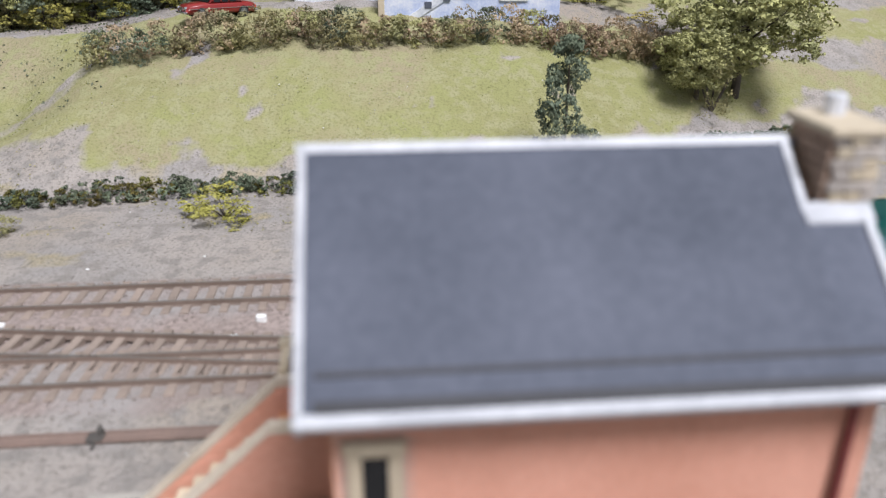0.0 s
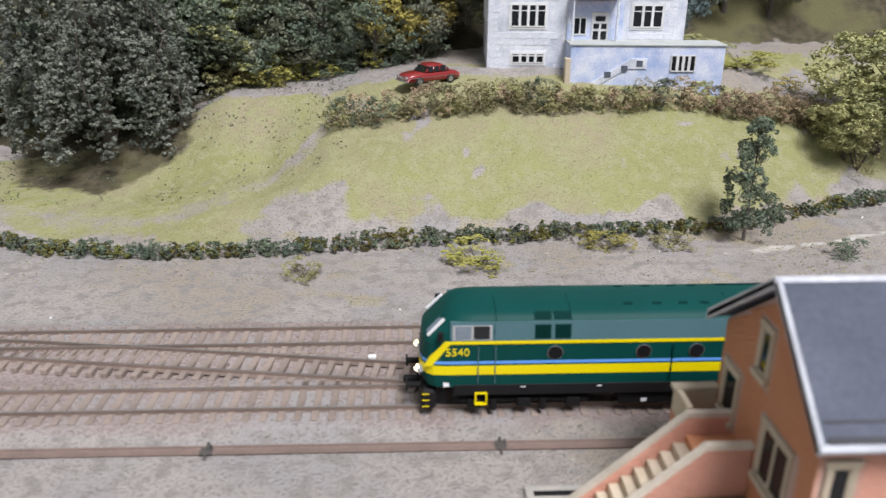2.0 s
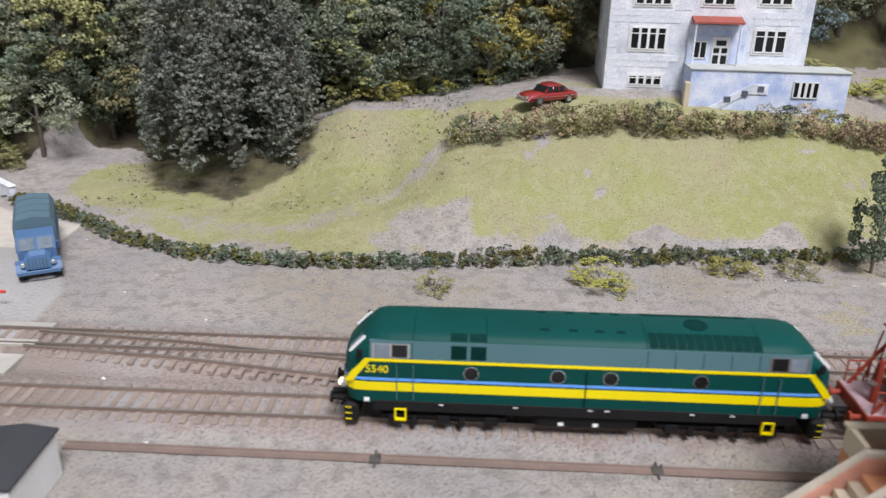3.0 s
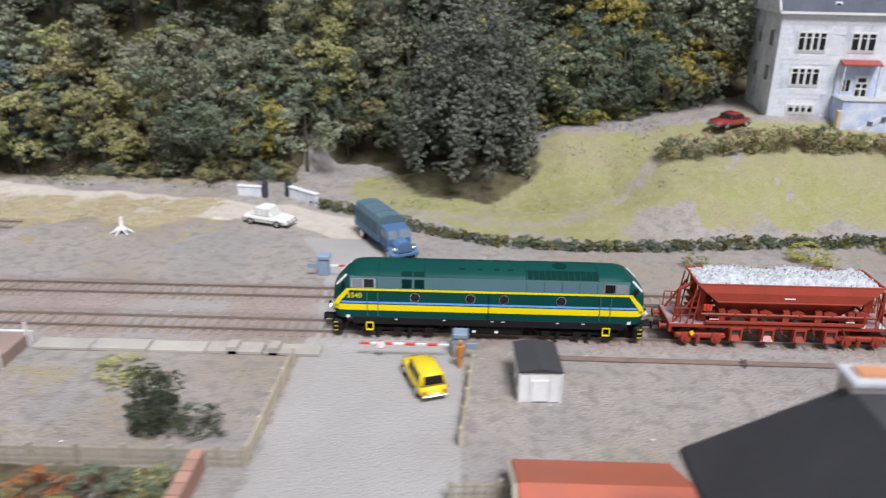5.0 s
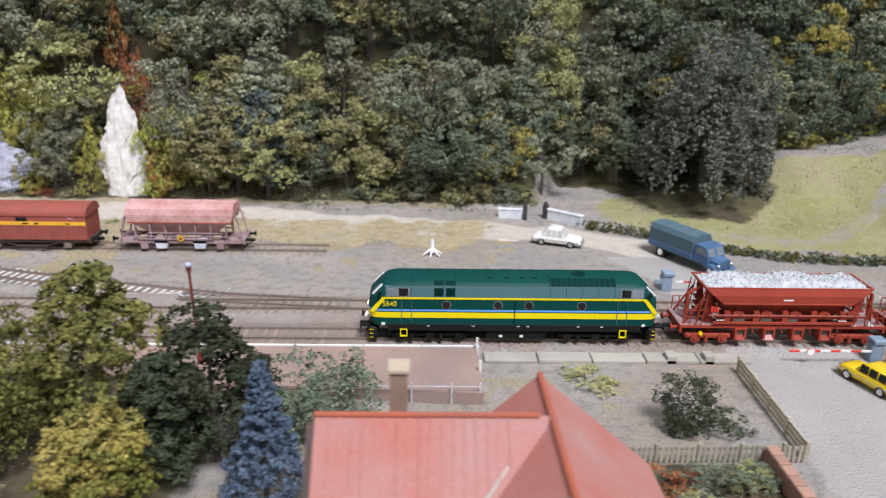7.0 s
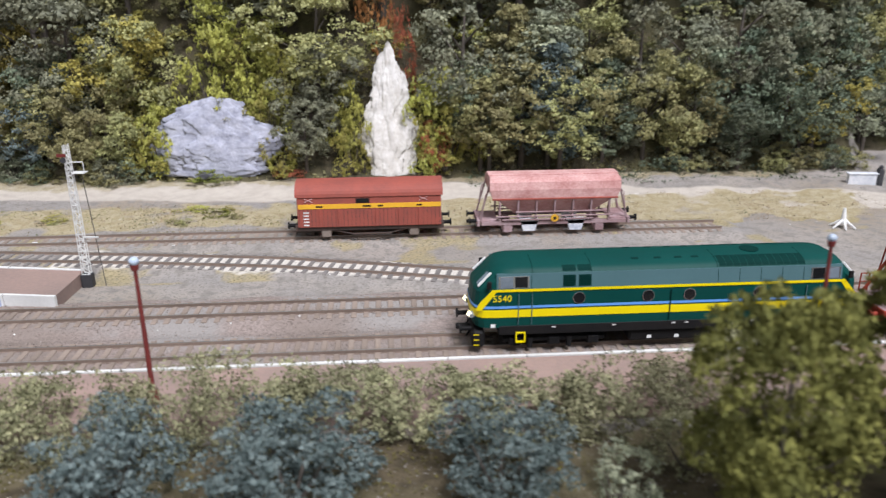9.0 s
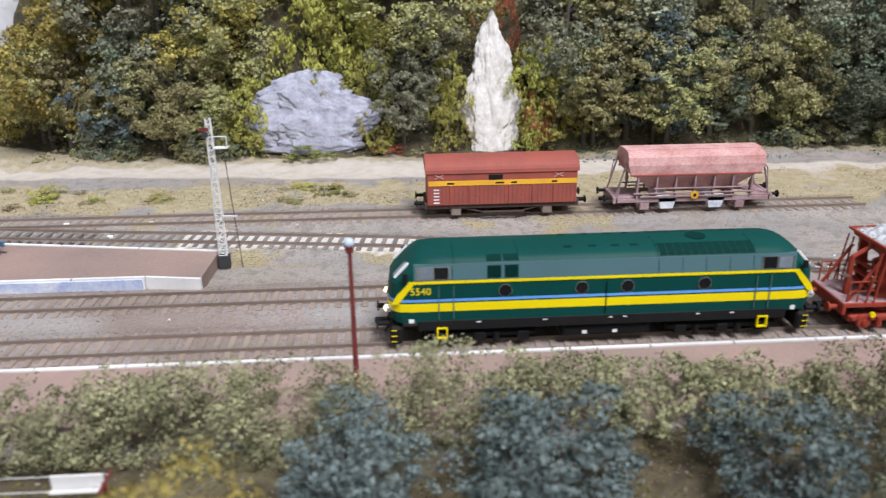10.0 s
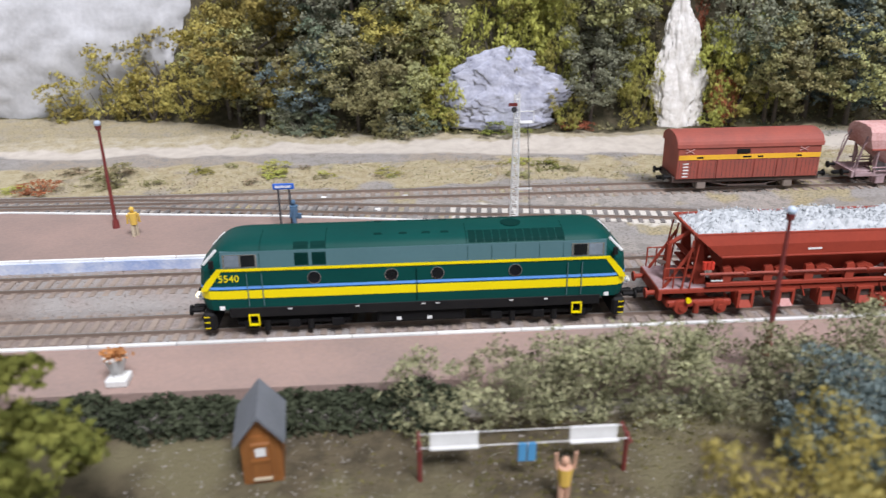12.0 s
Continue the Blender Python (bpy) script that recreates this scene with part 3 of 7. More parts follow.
# ---- tracks ----
def track(label, pts, sleeper_mat, sunk=0.025):
    """Rails and single sleepers along a smooth line of (x, y)."""
    xs, ys = np.array(pts).T
    dense = np.linspace(xs[0], xs[-1], 400)
    dy = np.interp(dense, xs, ys)
    for _ in range(30):
        dy[1:-1] = (dy[:-2] + 2 * dy[1:-1] + dy[2:]) / 4
    t = thing("railway_track", at(0, 0, 0), label, "railway track", "tracks")
    for side in (-0.0825, 0.0825):
        sec = [(-0.007, 0.018), (0.007, 0.018), (0.0025, 0.034), (0.004, 0.044), (0.004, 0.05), (-0.004, 0.05), (-0.004, 0.044), (-0.0025, 0.034)]
        loops = []
        step = max(1, int(400 / 120))
        for i in list(range(0, 400, step)):
            loops.append([(dense[i], dy[i] + side + u, w) for u, w in sec])
        rail = part("rail", rings(loops), RAIL_TOP, t)
        head = [[(dense[k], dy[k] + side + u, w) for u, w in ((-0.0036, 0.0495), (0.0036, 0.0495), (0.003, 0.0515), (-0.003, 0.0515))] for k in range(0, 400, step)]
        part("rail_head", rings(head), RAIL_STEEL, rail, "polished rail head")
    me = None
    length = abs(xs[-1] - xs[0])
    n = int(length / 0.072)
    for k in range(n):
        x = xs[0] + (k + 0.5) * (xs[-1] - xs[0]) / n
        y = float(np.interp(x, dense, dy))
        if me is None:
            ob = part("sleeper", box(-0.016, 0.016, -0.15, 0.15, -0.02, 0.008, 0.003), sleeper_mat, t)
            me = ob.data
        else:
            ob = new("sleeper", me)
            ob.parent = t
        sl = float(np.interp(x + 0.05, dense, dy) - np.interp(x - 0.05, dense, dy)) / 0.1
        ob.matrix_basis = at(x, y, sunk, math.degrees(math.atan(sl)))
    return t


track("brown main line track on fine gravel", [(-17, 2.43), (5, 2.43)], SLEEPER)
track("brown passing track beside the main line", [(-17, 2.96), (-8.72, 2.96), (-4, 2.985), (5, 3.0)], SLEEPER)
track("diverging crossover track between the two main tracks", [(-3.3, 2.96), (-2.5, 2.9), (-1.2, 2.72), (0.2, 2.52), (1.0, 2.45)], SLEEPER)
track("dark track on pale ballast leading to the siding", [(-15.92, 4.36), (-14.52, 4.3), (-12.92, 4.05), (-11.72, 3.9), (-10.72, 3.75), (-10.07, 3.585), (-8.92, 3.29), (-8.0, 3.08), (-7.0, 2.98)], SLEEPER_PALE)
track("rusty siding ending in the yard", [(-17, 4.42), (-13.72, 4.36), (-7.35, 4.335)], SLEEPER, 0.024)


# ---- diesel locomotive ----
LEVEL = [0.17, 0.19, 0.23, 0.29, 0.305, 0.39, 0.406, 0.445, 0.484, 0.503, 0.516, 0.526, 0.53]
HALF_L = [1.01, 1.03, 1.04, 1.04, 1.04, 1.03, 1.02, 0.985, 0.945, 0.925, 0.9, 0.87, 0.8]
HALF_W = [0.163, 0.166, 0.167, 0.167, 0.167, 0.166, 0.165, 0.162, 0.155, 0.142, 0.118, 0.08, 0.03]


def loco_ring(z, out=0.0):
    """Plan outline of the body at a height."""
    hl, hw = float(np.interp(z, LEVEL, HALF_L)) + out, float(np.interp(z, LEVEL, HALF_W)) + out
    nose = 0.115
    pts = []
    for sx in (1, -1):
        for k in range(11):
            a = -math.pi / 2 + math.pi * k / 10
            c, s = math.cos(a), math.sin(a)
            px = hl - nose + nose * (abs(c) ** 0.62)
            py = hw * math.copysign(abs(s) ** 0.62, s)
            pts.append((sx * px, sx * py, z))
    return pts


def band(z0, z1, out=0.0, caps=(False, False)):
    zs = sorted({z0, z1, *[z for z in LEVEL if z0 < z < z1]})
    return rings([loco_ring(z, out) for z in zs], caps)


def bogie(parent, x, axles, r, material, wheels_mat, w=0.13, drum=False):
    b = part("bogie", box(x - axles[-1] - 0.07, x + axles[-1] + 0.07, -w, w, 0.085, 0.125, 0.008), material, parent)
    for s in (-1, 1):
        bm = None
        for a in axles:
            bm = box(x + a - 0.03, x + a + 0.03, s * (w + 0.008) - 0.012, s * (w + 0.008) + 0.012, 0.075, 0.12, 0.005, bm)
            if drum:
                bm = rod((x + a, s * w, 0.096), (x + a, s * (w + 0.022), 0.096), 0.038, 0.034, 16, bm)
                bm = rod((x + a, s * (w + 0.02), 0.096), (x + a, s * (w + 0.03), 0.096), 0.014, n=10, bm=bm)
        bm = box(x - axles[-1] - 0.06, x + axles[-1] + 0.06, s * (w + 0.004) - 0.006, s * (w + 0.004) + 0.006, 0.1, 0.115, 0, bm)
        for a in axles[:-1]:
            bm = rod((x + a + 0.08, s * (w + 0.01), 0.065), (x + a + 0.08, s * (w + 0.01), 0.12), 0.016, bm=bm)
        part("side_frame", bm, material, b)
    made = []
    for a in axles:
        bm = None
        for s in (-1, 1):
            bm = rod((0, s * 0.068, 0), (0, s * 0.096, 0), r, n=18, bm=bm)
            bm = rod((0, s * 0.062, 0), (0, s * 0.07, 0), r * 1.14, n=18, bm=bm)
            for k in range(4):
                c, q = math.cos(k * math.pi / 2), math.sin(k * math.pi / 2)
                bm = rod((c * r * 0.55, s * 0.094, q * r * 0.55), (c * r * 0.55, s * 0.101, q * r * 0.55), r * 0.16, n=6, bm=bm)
        bm = rod((0, -0.1, 0), (0, 0.1, 0), r * 0.2, bm=bm)
        wset = part("wheelset", bm, wheels_mat, b)
        wset.matrix_basis = at(x + a, 0, 0.05 + r)
        made.append((wset, x + a, r))
    return made


def buffers(parent, x, sx, y=0.1, z=0.165, material=None):
    material = material or BLACK
    for s in (-1, 1):
        bm = rod((x, s * y, z), (x + sx * 0.055, s * y, z), 0.013, n=10)
        bm = rod((x + sx * 0.055, s * y, z), (x + sx * 0.064, s * y, z), 0.026, n=14, bm=bm)
        part("buffer", bm, material, parent)
    bm = box(min(x, x + sx * 0.075), max(x, x + sx * 0.075), -0.014, 0.014, z - 0.045, z - 0.02, 0.004)
    bm = rod((x + sx * 0.06, -0.02, z - 0.03), (x + sx * 0.06, 0.02, z - 0.03), 0.008, bm=bm)
    part("coupling", bm, BLACK, parent)


WHEELS = []


def text_part(words, size, material, parent, m, name):
    cu = bpy.data.curves.new(name, "FONT")
    cu.body, cu.size, cu.extrude, cu.align_x, cu.align_y = words, size * U, 0.0002, "CENTER", "CENTER"
    tmp = bpy.data.objects.new("tmp", cu)
    me = bpy.data.meshes.new_from_object(tmp)
    bpy.data.objects.remove(tmp)
    ob = link(name, me, material, parent)
    ob.matrix_basis = m
    return ob


def locomotive():
    t = thing("diesel_locomotive", at(2.45, 2.43), "dark green diesel locomotive with yellow and blue stripes", "locomotive")
    body = part("body", band(0.19, 0.484, 0, (True, False)), LOCO_GREEN, t, smooth=False)
    part("roof", band(0.484, 0.53, 0, (False, True)), LOCO_GREEN, t, "dark green rounded roof", smooth=True)
    part("yellow_stripe", band(0.25, 0.293, 0.0025), LOCO_YELLOW, body, "broad yellow stripe")
    part("blue_stripe", band(0.3, 0.314, 0.002), LOCO_BLUE, body, "thin light blue stripe")
    for s in (-1, 1):
        part("yellow_line", box(-0.935, 0.935, s * 0.166, s * 0.1695, 0.392, 0.405), LOCO_YELLOW, body)
        for e in (-1, 1):
            pr = prism([(e * 0.915, 0.392), (e * 0.935, 0.405), (e * 1.0, 0.33), (e * 1.022, 0.293), (e * 0.99, 0.293)], s * 0.155, s * 0.1685, "y")
            part("nose_chevron", pr, LOCO_YELLOW, body)
        lo, hi = 0.41, 0.478
        y0, y1 = s * 0.1625, s * 0.154
        part("side_panel", prism([(s * 0.15, 0.406), (s * 0.1672, 0.406), (s * 0.1568, 0.4865), (s * 0.145, 0.4865)], -0.915, 0.915), LOCO_GREY, body, "blue-grey upper side panel")
        for x in (-0.735, 0.245, 0.36, 0.475, 0.59, 0.705):
            part("panel_seam", prism([(s * 0.16, lo), (s * 0.1676, lo), (s * 0.1588, hi), (s * 0.15, hi)], x - 0.0012, x + 0.0012), LOCO_DARK, body)
        for x0, x1, m, nm in ((-0.572, -0.506, LOCO_DARK, "grille"), (-0.49, -0.424, LOCO_DARK, "grille")):
            pr = prism([(s * 0.15, lo + 0.004), (s * 0.1678, lo + 0.004), (s * 0.1595, hi - 0.004), (s * 0.145, hi - 0.004)], x0, x1)
            p = part(nm, pr, m, body)
            if nm == "grille":
                bm = None
                for k in range(6):
                    z = lo + 0.008 + k * 0.009
                    q = s * (0.1681 - 0.12 * (z - lo))
                    bm = box(x0 + 0.006, x1 - 0.006, min(q, q + s * 0.002), max(q, q + s * 0.002), z, z + 0.003, 0, bm)
                part("slats", bm, LOCO_DARK, p)
        for e in (-1, 1):
            x0, x1 = sorted((e * 0.745, e * 0.905))
            fr = prism([(s * 0.15, 0.411), (s * 0.1683, 0.411), (s * 0.161, 0.474), (s * 0.15, 0.474)], x0, x1)
            w = part("cab_window", fr, CHROME, body, "bright window frame")
            mid = (x0 + x1) / 2
            for a, b in ((x0 + 0.01, mid - 0.005), (mid + 0.005, x1 - 0.01)):
                g = prism([(s * 0.155, 0.415), (s * 0.169, 0.415), (s * 0.1625, 0.47), (s * 0.155, 0.47)], a, b)
                part("pane", g, CAB_PANE if abs(a + b) > 1.66 else GLASS, w)
        for px in (-0.485, -0.12, 0.1, 0.475):
            rim = part("porthole", rod((px, s * 0.15, 0.349), (px, s * 0.171, 0.349), 0.0325, n=24), CHROME, body, "round window with a bright rim")
            part("pane", rod((px, s * 0.16, 0.349), (px, s * 0.1725, 0.349), 0.0295, n=24), GLASS, rim)
        for hx in (-0.8, -0.73, 0.73, 0.8, 0.0):
            part("handrail", rod((hx, s * 0.173, 0.21), (hx, s * 0.173, 0.38), 0.0026, n=6), LOCO_DARK if hx == 0 else LOCO_GREY, body)
        for e in (-1, 1):
            bm = None
            x = e * 0.785
            for a, b, c, d in ((-0.026, -0.019, 0.105, 0.165), (0.019, 0.026, 0.105, 0.165), (-0.026, 0.026, 0.105, 0.1115), (-0.026, 0.026, 0.1585, 0.165)):
                bm = box(x + a, x + b, s * 0.168 - 0.008, s * 0.168 + 0.008, c, d, 0, bm)
            part("step", bm, LOCO_YELLOW, t, "yellow step frame")
            for k in range(3):
                part("rung", box(*sorted((e * 1.0, e * 1.028)), s * 0.135 - 0.016, s * 0.135 + 0.016, 0.085 + k * 0.03, 0.09 + k * 0.03), LOCO_YELLOW, t)
            lamp = part("headlight", rod((e * 0.99, s * 0.105, 0.258), (e * 1.047, s * 0.105, 0.24), 0.02, n=16), CHROME, body)
            part("lens", rod((e * 1.04, s * 0.105, 0.258), (e * 1.051, s * 0.105, 0.24), 0.015, n=16), HEADLIGHT if e < 0 else CAR_PANE, lamp)
            part("marking", box(e * 0.93 - 0.012, e * 0.93 + 0.012, s * 0.162, s * 0.1675, 0.192, 0.212), WHITE, t)
            wsp = []
            for zz in (0.415, 0.475):
                ring = loco_ring(zz, 0.003)
                seq = [p for p in ring if p[0] * e > 0]
                seq = sorted(seq, key=lambda p: p[1] * s)
                wsp.append([p for p in seq if 0.008 < p[1] * s < 0.145])
            own = bmesh.new()
            n = min(len(wsp[0]), len(wsp[1]))
            va, vb = [own.verts.new(p) for p in wsp[0][:n]], [own.verts.new(p) for p in wsp[1][:n]]
            for i in range(n - 1):
                own.faces.new((va[i], va[i + 1], vb[i + 1], vb[i]))
            part("windscreen", own, CAB_PANE, body)
            pil = [max((p for p in loco_ring(zz, 0.004) if p[0] * e > 0 and p[1] * s < 0.14), key=lambda p: p[1] * s) for zz in (0.412, 0.48)]
            part("window_pillar", rod(pil[0], pil[1], 0.0075, n=6), WHITE, body, "white windscreen pillar")
            part("mirror", box(e * 0.955 - 0.012, e * 0.955 + 0.012, s * 0.172, s * 0.185, 0.415, 0.455, 0.003), BLACK, body)
        m = pose(-0.885 * U, -0.1672 * U, 0.353 * U, 90, 0, 0) if s < 0 else pose(0.885 * U, 0.1672 * U, 0.353 * U, 90, 0, 180)
        text_part("5540", 0.05, LOCO_YELLOW, body, m, "running_number")
        bm = None
        for x in (-0.62, -0.3, 0.02, 0.09, 0.45, 0.62):
            bm = box(x, x + 0.02, s * 0.1685, s * 0.1695, 0.185, 0.191, 0, bm)
        part("small_markings", bm, WHITE, t)
    # roof grilles and hatches
    for x0, x1 in ((-0.575, -0.505), (-0.495, -0.425)):
        for s in (-1, 1):
            g = prism([(s * 0.1505, 0.491), (s * 0.142, 0.5045), (s * 0.122, 0.515), (s * 0.118, 0.508), (s * 0.147, 0.487)], x0, x1)
            part("roof_grille", g, LOCO_DARK, t)
    bm = None
    for k in range(12):
        x = 0.25 + k * 0.0385
        for s in (-1, 1):
            bm = prism([(s * 0.151, 0.491), (s * 0.1425, 0.5045), (s * 0.1185, 0.5165), (s * 0.08, 0.5275), (s * 0.07, 0.52), (s * 0.14, 0.49)], x, x + 0.035, "x", bm)
    part("radiator_louvres", bm, LOCO_DARK, t, "dark radiator louvres on the roof")
    part("roof_fan", rod((0.47, 0, 0.52), (0.47, 0, 0.533), 0.05, n=20), LOCO_DARK, t)
    for x in (-0.2, -0.08, 0.03, 0.12):
        for s in (-0.08, 0.08):
            part("roof_hatch", box(x, x + 0.04, s - 0.01, s + 0.01, 0.515, 0.527, 0.002), LOCO_DARK, t)
    for x in (-0.73, -0.425, 0.24, 0.71):
        bm = rings([[(x - 0.002, *p) for p in ((-0.156, 0.483), (-0.1428, 0.5035), (-0.1195, 0.5165), (-0.081, 0.527), (0, 0.5315), (0, 0.525))], [(x + 0.002, *p) for p in ((-0.156, 0.483), (-0.1428, 0.5035), (-0.1195, 0.5165), (-0.081, 0.527), (0, 0.5315), (0, 0.525))]])
        part("roof_seam", bm, LOCO_DARK, t)
    # underframe
    part("frame", box(-0.9, 0.9, -0.1685, 0.1685, 0.148, 0.202, 0.004), BLACK, t)
    part("fuel_tank", box(-0.2, 0.24, -0.15, 0.15, 0.08, 0.15, 0.012), BLACK, t)
    for s in (-1, 1):
        bm = None
        for x in (-0.09, 0.06):
            bm = box(x - 0.012, x + 0.012, s * 0.1525 - 0.001, s * 0.1525 + 0.001, 0.095, 0.112, 0, bm)
        part("tank_label", bm, WHITE, t)
    for e in (-1, 1):
        part("pilot", box(*sorted((e * 0.97, e * 1.035)), -0.15, 0.15, 0.07, 0.165, 0.012), BLACK, t)
        buffers(t, e * 1.035, e, 0.1, 0.165)
        bm = None
        for y in (-0.06, 0.05):
            bm = rod((e * 1.03, y, 0.15), (e * 1.06, y, 0.1), 0.005, n=6, bm=bm)
        part("brake_hose", bm, BLACK, t)
        for w, x, r in bogie(t, e * 0.6, [-0.21, 0.0, 0.21], 0.056, BLACK, BLACK):
            WHEELS.append((w, x, r))
    return t


# ---- bogie ballast hopper wagon ----
def gravel_load(parent, hl, hw, z0, rng):
    xs, ys = np.linspace(-hl, hl, 70), np.linspace(-hw, hw, 18)
    gx, gy = np.meshgrid(xs, ys)
    e = np.minimum(smooth01((hl - np.abs(gx)) / 0.12), smooth01((hw - np.abs(gy)) / 0.06))
    gz = z0 + e * (0.035 + 0.012 * np.sin(gx * 14) + 0.01 * bumps(gx, gy, 20, 9)) + rng.normal(size=gx.shape) * 0.004
    idx = np.arange(gx.size).reshape(gx.shape)
    f = np.stack([idx[:-1, :-1], idx[:-1, 1:], idx[1:, 1:], idx[1:, :-1]], -1).reshape(-1, 4)
    v = np.stack([gx, gy, gz], -1).reshape(-1, 3)
    n = 1500
    c = np.stack([rng.uniform(-hl, hl, n), rng.uniform(-hw, hw, n), np.zeros(n)], 1)
    i, j = ((c[:, 0] + hl) / (2 * hl) * 69).astype(int), ((c[:, 1] + hw) / (2 * hw) * 17).astype(int)
    c[:, 2] = gz[j, i] + 0.002
    # small four-sided stones
    s = rng.uniform(0.005, 0.011, (n, 1))
    d = rng.normal(size=(n, 4, 3))
    d /= np.linalg.norm(d, axis=2, keepdims=True)
    sv = (c[:, None, :] + d * s[:, None, :]).reshape(-1, 3)
    k = np.arange(n)[:, None] * 4
    sf = np.concatenate([k + np.array([[0, 1, 2]]), k + np.array([[0, 2, 3]]), k + np.array([[0, 3, 1]]), k + np.array([[1, 3, 2]])])
    me = mesh_np("ballast_load", np.concatenate([v, sv]), [list(q) for q in f] + [list(q + len(v)) for q in sf])
    return link("ballast_load", me, STONE_LOAD, parent, "heaped pale grey ballast")


def hopper_wagon():
    t = thing("hopper_wagon", at(4.4, 2.43), "brown-red bogie hopper wagon heaped with pale ballast", "wagon", "hopper wagons of the train")
    hw = 0.165
    # hopper: upper side leaning in, lower side upright with sloping ends, funnel beneath
    crease, foot = 0.44, 0.378
    loops = []
    for z, hl, w in ((0.25, 0.4, 0.07), (0.35, 0.44, 0.12), (foot - 0.004, 0.47, 0.158), (foot, 0.472, 0.172), (crease, 0.545, 0.174), (0.492, 0.605, 0.158)):
        loops.append([(-hl, -w, z), (hl, -w, z), (hl, w, z), (-hl, w, z)])
    loops.append([(-0.592, -0.146, 0.492), (0.592, -0.146, 0.492), (0.592, 0.146, 0.492), (-0.592, 0.146, 0.492)])
    loops.append([(-0.58, -0.14, 0.455), (0.58, -0.14, 0.455), (0.58, 0.14, 0.455), (-0.58, 0.14, 0.455)])
    h = part("hopper", rings(loops), WAGON_RED, t)
    bm = None
    for s in (-1, 1):
        bm = box(-0.605, 0.605, s * 0.154 - 0.006, s * 0.154 + 0.006, 0.484, 0.496, 0.002, bm)
        bm = box(-0.47, 0.47, s * 0.17 - 0.006, s * 0.17 + 0.006, foot - 0.006, foot + 0.004, 0.002, bm)
    for e in (-1, 1):
        bm = box(e * 0.6 - 0.007, e * 0.6 + 0.007, -0.158, 0.158, 0.484, 0.496, 0.002, bm)
    part("rim", bm, WAGON_RED, h)
    gravel_load(t, 0.585, 0.144, 0.486, np.random.default_rng(4))
    for s in (-1, 1):
        part("sill", box(-0.74, 0.74, s * 0.135 - 0.012, s * 0.135 + 0.012, 0.175, 0.2, 0.003), WAGON_RED, t)
        part("side_rail", box(-0.52, 0.52, s * 0.152 - 0.008, s * 0.152 + 0.008, 0.212, 0.232, 0.002), WAGON_RED, t)
        part("pipe", rod((-0.56, s * 0.163, 0.285), (0.58, s * 0.163, 0.285), 0.0065, n=8), PINK_DARK if s > 0 else VAN_RED, t, "dusty operating rod")
        part("shaft", rod((-0.5, s * 0.14, 0.262), (0.5, s * 0.14, 0.262), 0.012, n=8), WAGON_RED, t)
        for k in range(5):
            x = -0.42 + k * 0.21
            part("bracket", prism([(x - 0.022, 0.232), (x + 0.022, 0.232), (x + 0.022, 0.3), (x + 0.012, 0.318), (x - 0.022, 0.31)], s * 0.13, s * 0.158, "y"), WAGON_RED, t)
            part("crank_arm", prism([(x + 0.04, 0.268), (x + 0.135, 0.268), (x + 0.12, 0.296), (x + 0.075, 0.312), (x + 0.04, 0.296)], s * 0.12, s * 0.146, "y"), WAGON_RED, t)
            part("clamp", rod((x + 0.085, s * 0.163, 0.275), (x + 0.085, s * 0.163, 0.296), 0.009, n=8), WAGON_RED, t)
        for k, x in enumerate((-0.31, -0.1, 0.11, 0.31)):
            c = part("chute", prism([(x - 0.05, 0.19), (x + 0.05, 0.19), (x + 0.042, 0.095), (x - 0.042, 0.095)], s * 0.09, s * 0.15, "y"), WAGON_RED, t)
            for a, b, z0, z1 in ((-0.042, 0.042, 0.172, 0.184), (-0.042, -0.028, 0.1, 0.172), (0.028, 0.042, 0.1, 0.172), (-0.042, 0.042, 0.092, 0.102)):
                part("mouth_frame", box(x + a, x + b, *sorted((s * 0.149, s * 0.166)), z0, z1), PINK if k == 1 and z0 < 0.1 else WAGON_RED, c)
            part("mouth", box(x - 0.028, x + 0.028, *sorted((s * 0.1505, s * 0.152)), 0.102, 0.172), VAN_DARK, c, "dark chute mouth")
            part("flap", prism([(s * 0.15, 0.1), (s * 0.176, 0.098), (s * 0.152, 0.13)], x - 0.03, x + 0.03), PINK if k == 1 else WAGON_RED, c)
            part("lever", rod((x + 0.075, s * 0.15, 0.2), (x + 0.1, s * 0.15, 0.14), 0.005, n=6), WAGON_RED, t)
        for x in (-0.47, 0.42):
            part("data_panel", box(x - 0.03, x + 0.03, *sorted((s * 0.1605, s * 0.1615)), 0.243, 0.25), WHITE, t)
        part("lettering", box(-0.04, 0.03, s * 0.1735, s * 0.1752, 0.405, 0.414), WHITE, h)
        part("triangle_marking", prism([(0.62, 0.2), (0.67, 0.2), (0.62, 0.245)], s * 0.146, s * 0.149, "y"), WHITE, t)
        part("data_panel", box(0.5, 0.53, s * 0.1475, s * 0.149, 0.2, 0.225), WHITE, t)
        part("valve", rod((-0.6, s * 0.15, 0.14), (-0.6, s * 0.166, 0.14), 0.014, n=10), LOCO_YELLOW, t, "yellow valve wheel")
    for e in (-1, 1):
        part("end_platform", box(*sorted((e * 0.5, e * 0.75)), -0.14, 0.14, 0.192, 0.203, 0.002), PINK_DARK, t, "dusty grey end platform")
        part("end_frame", prism([(e * 0.56, 0.2), (e * 0.5, 0.2), (e * 0.535, 0.43), (e * 0.58, 0.47)], -0.1, -0.08, "y"), WAGON_RED, t)
        part("end_frame", prism([(e * 0.56, 0.2), (e * 0.5, 0.2), (e * 0.535, 0.43), (e * 0.58, 0.47)], 0.08, 0.1, "y"), WAGON_RED, t)
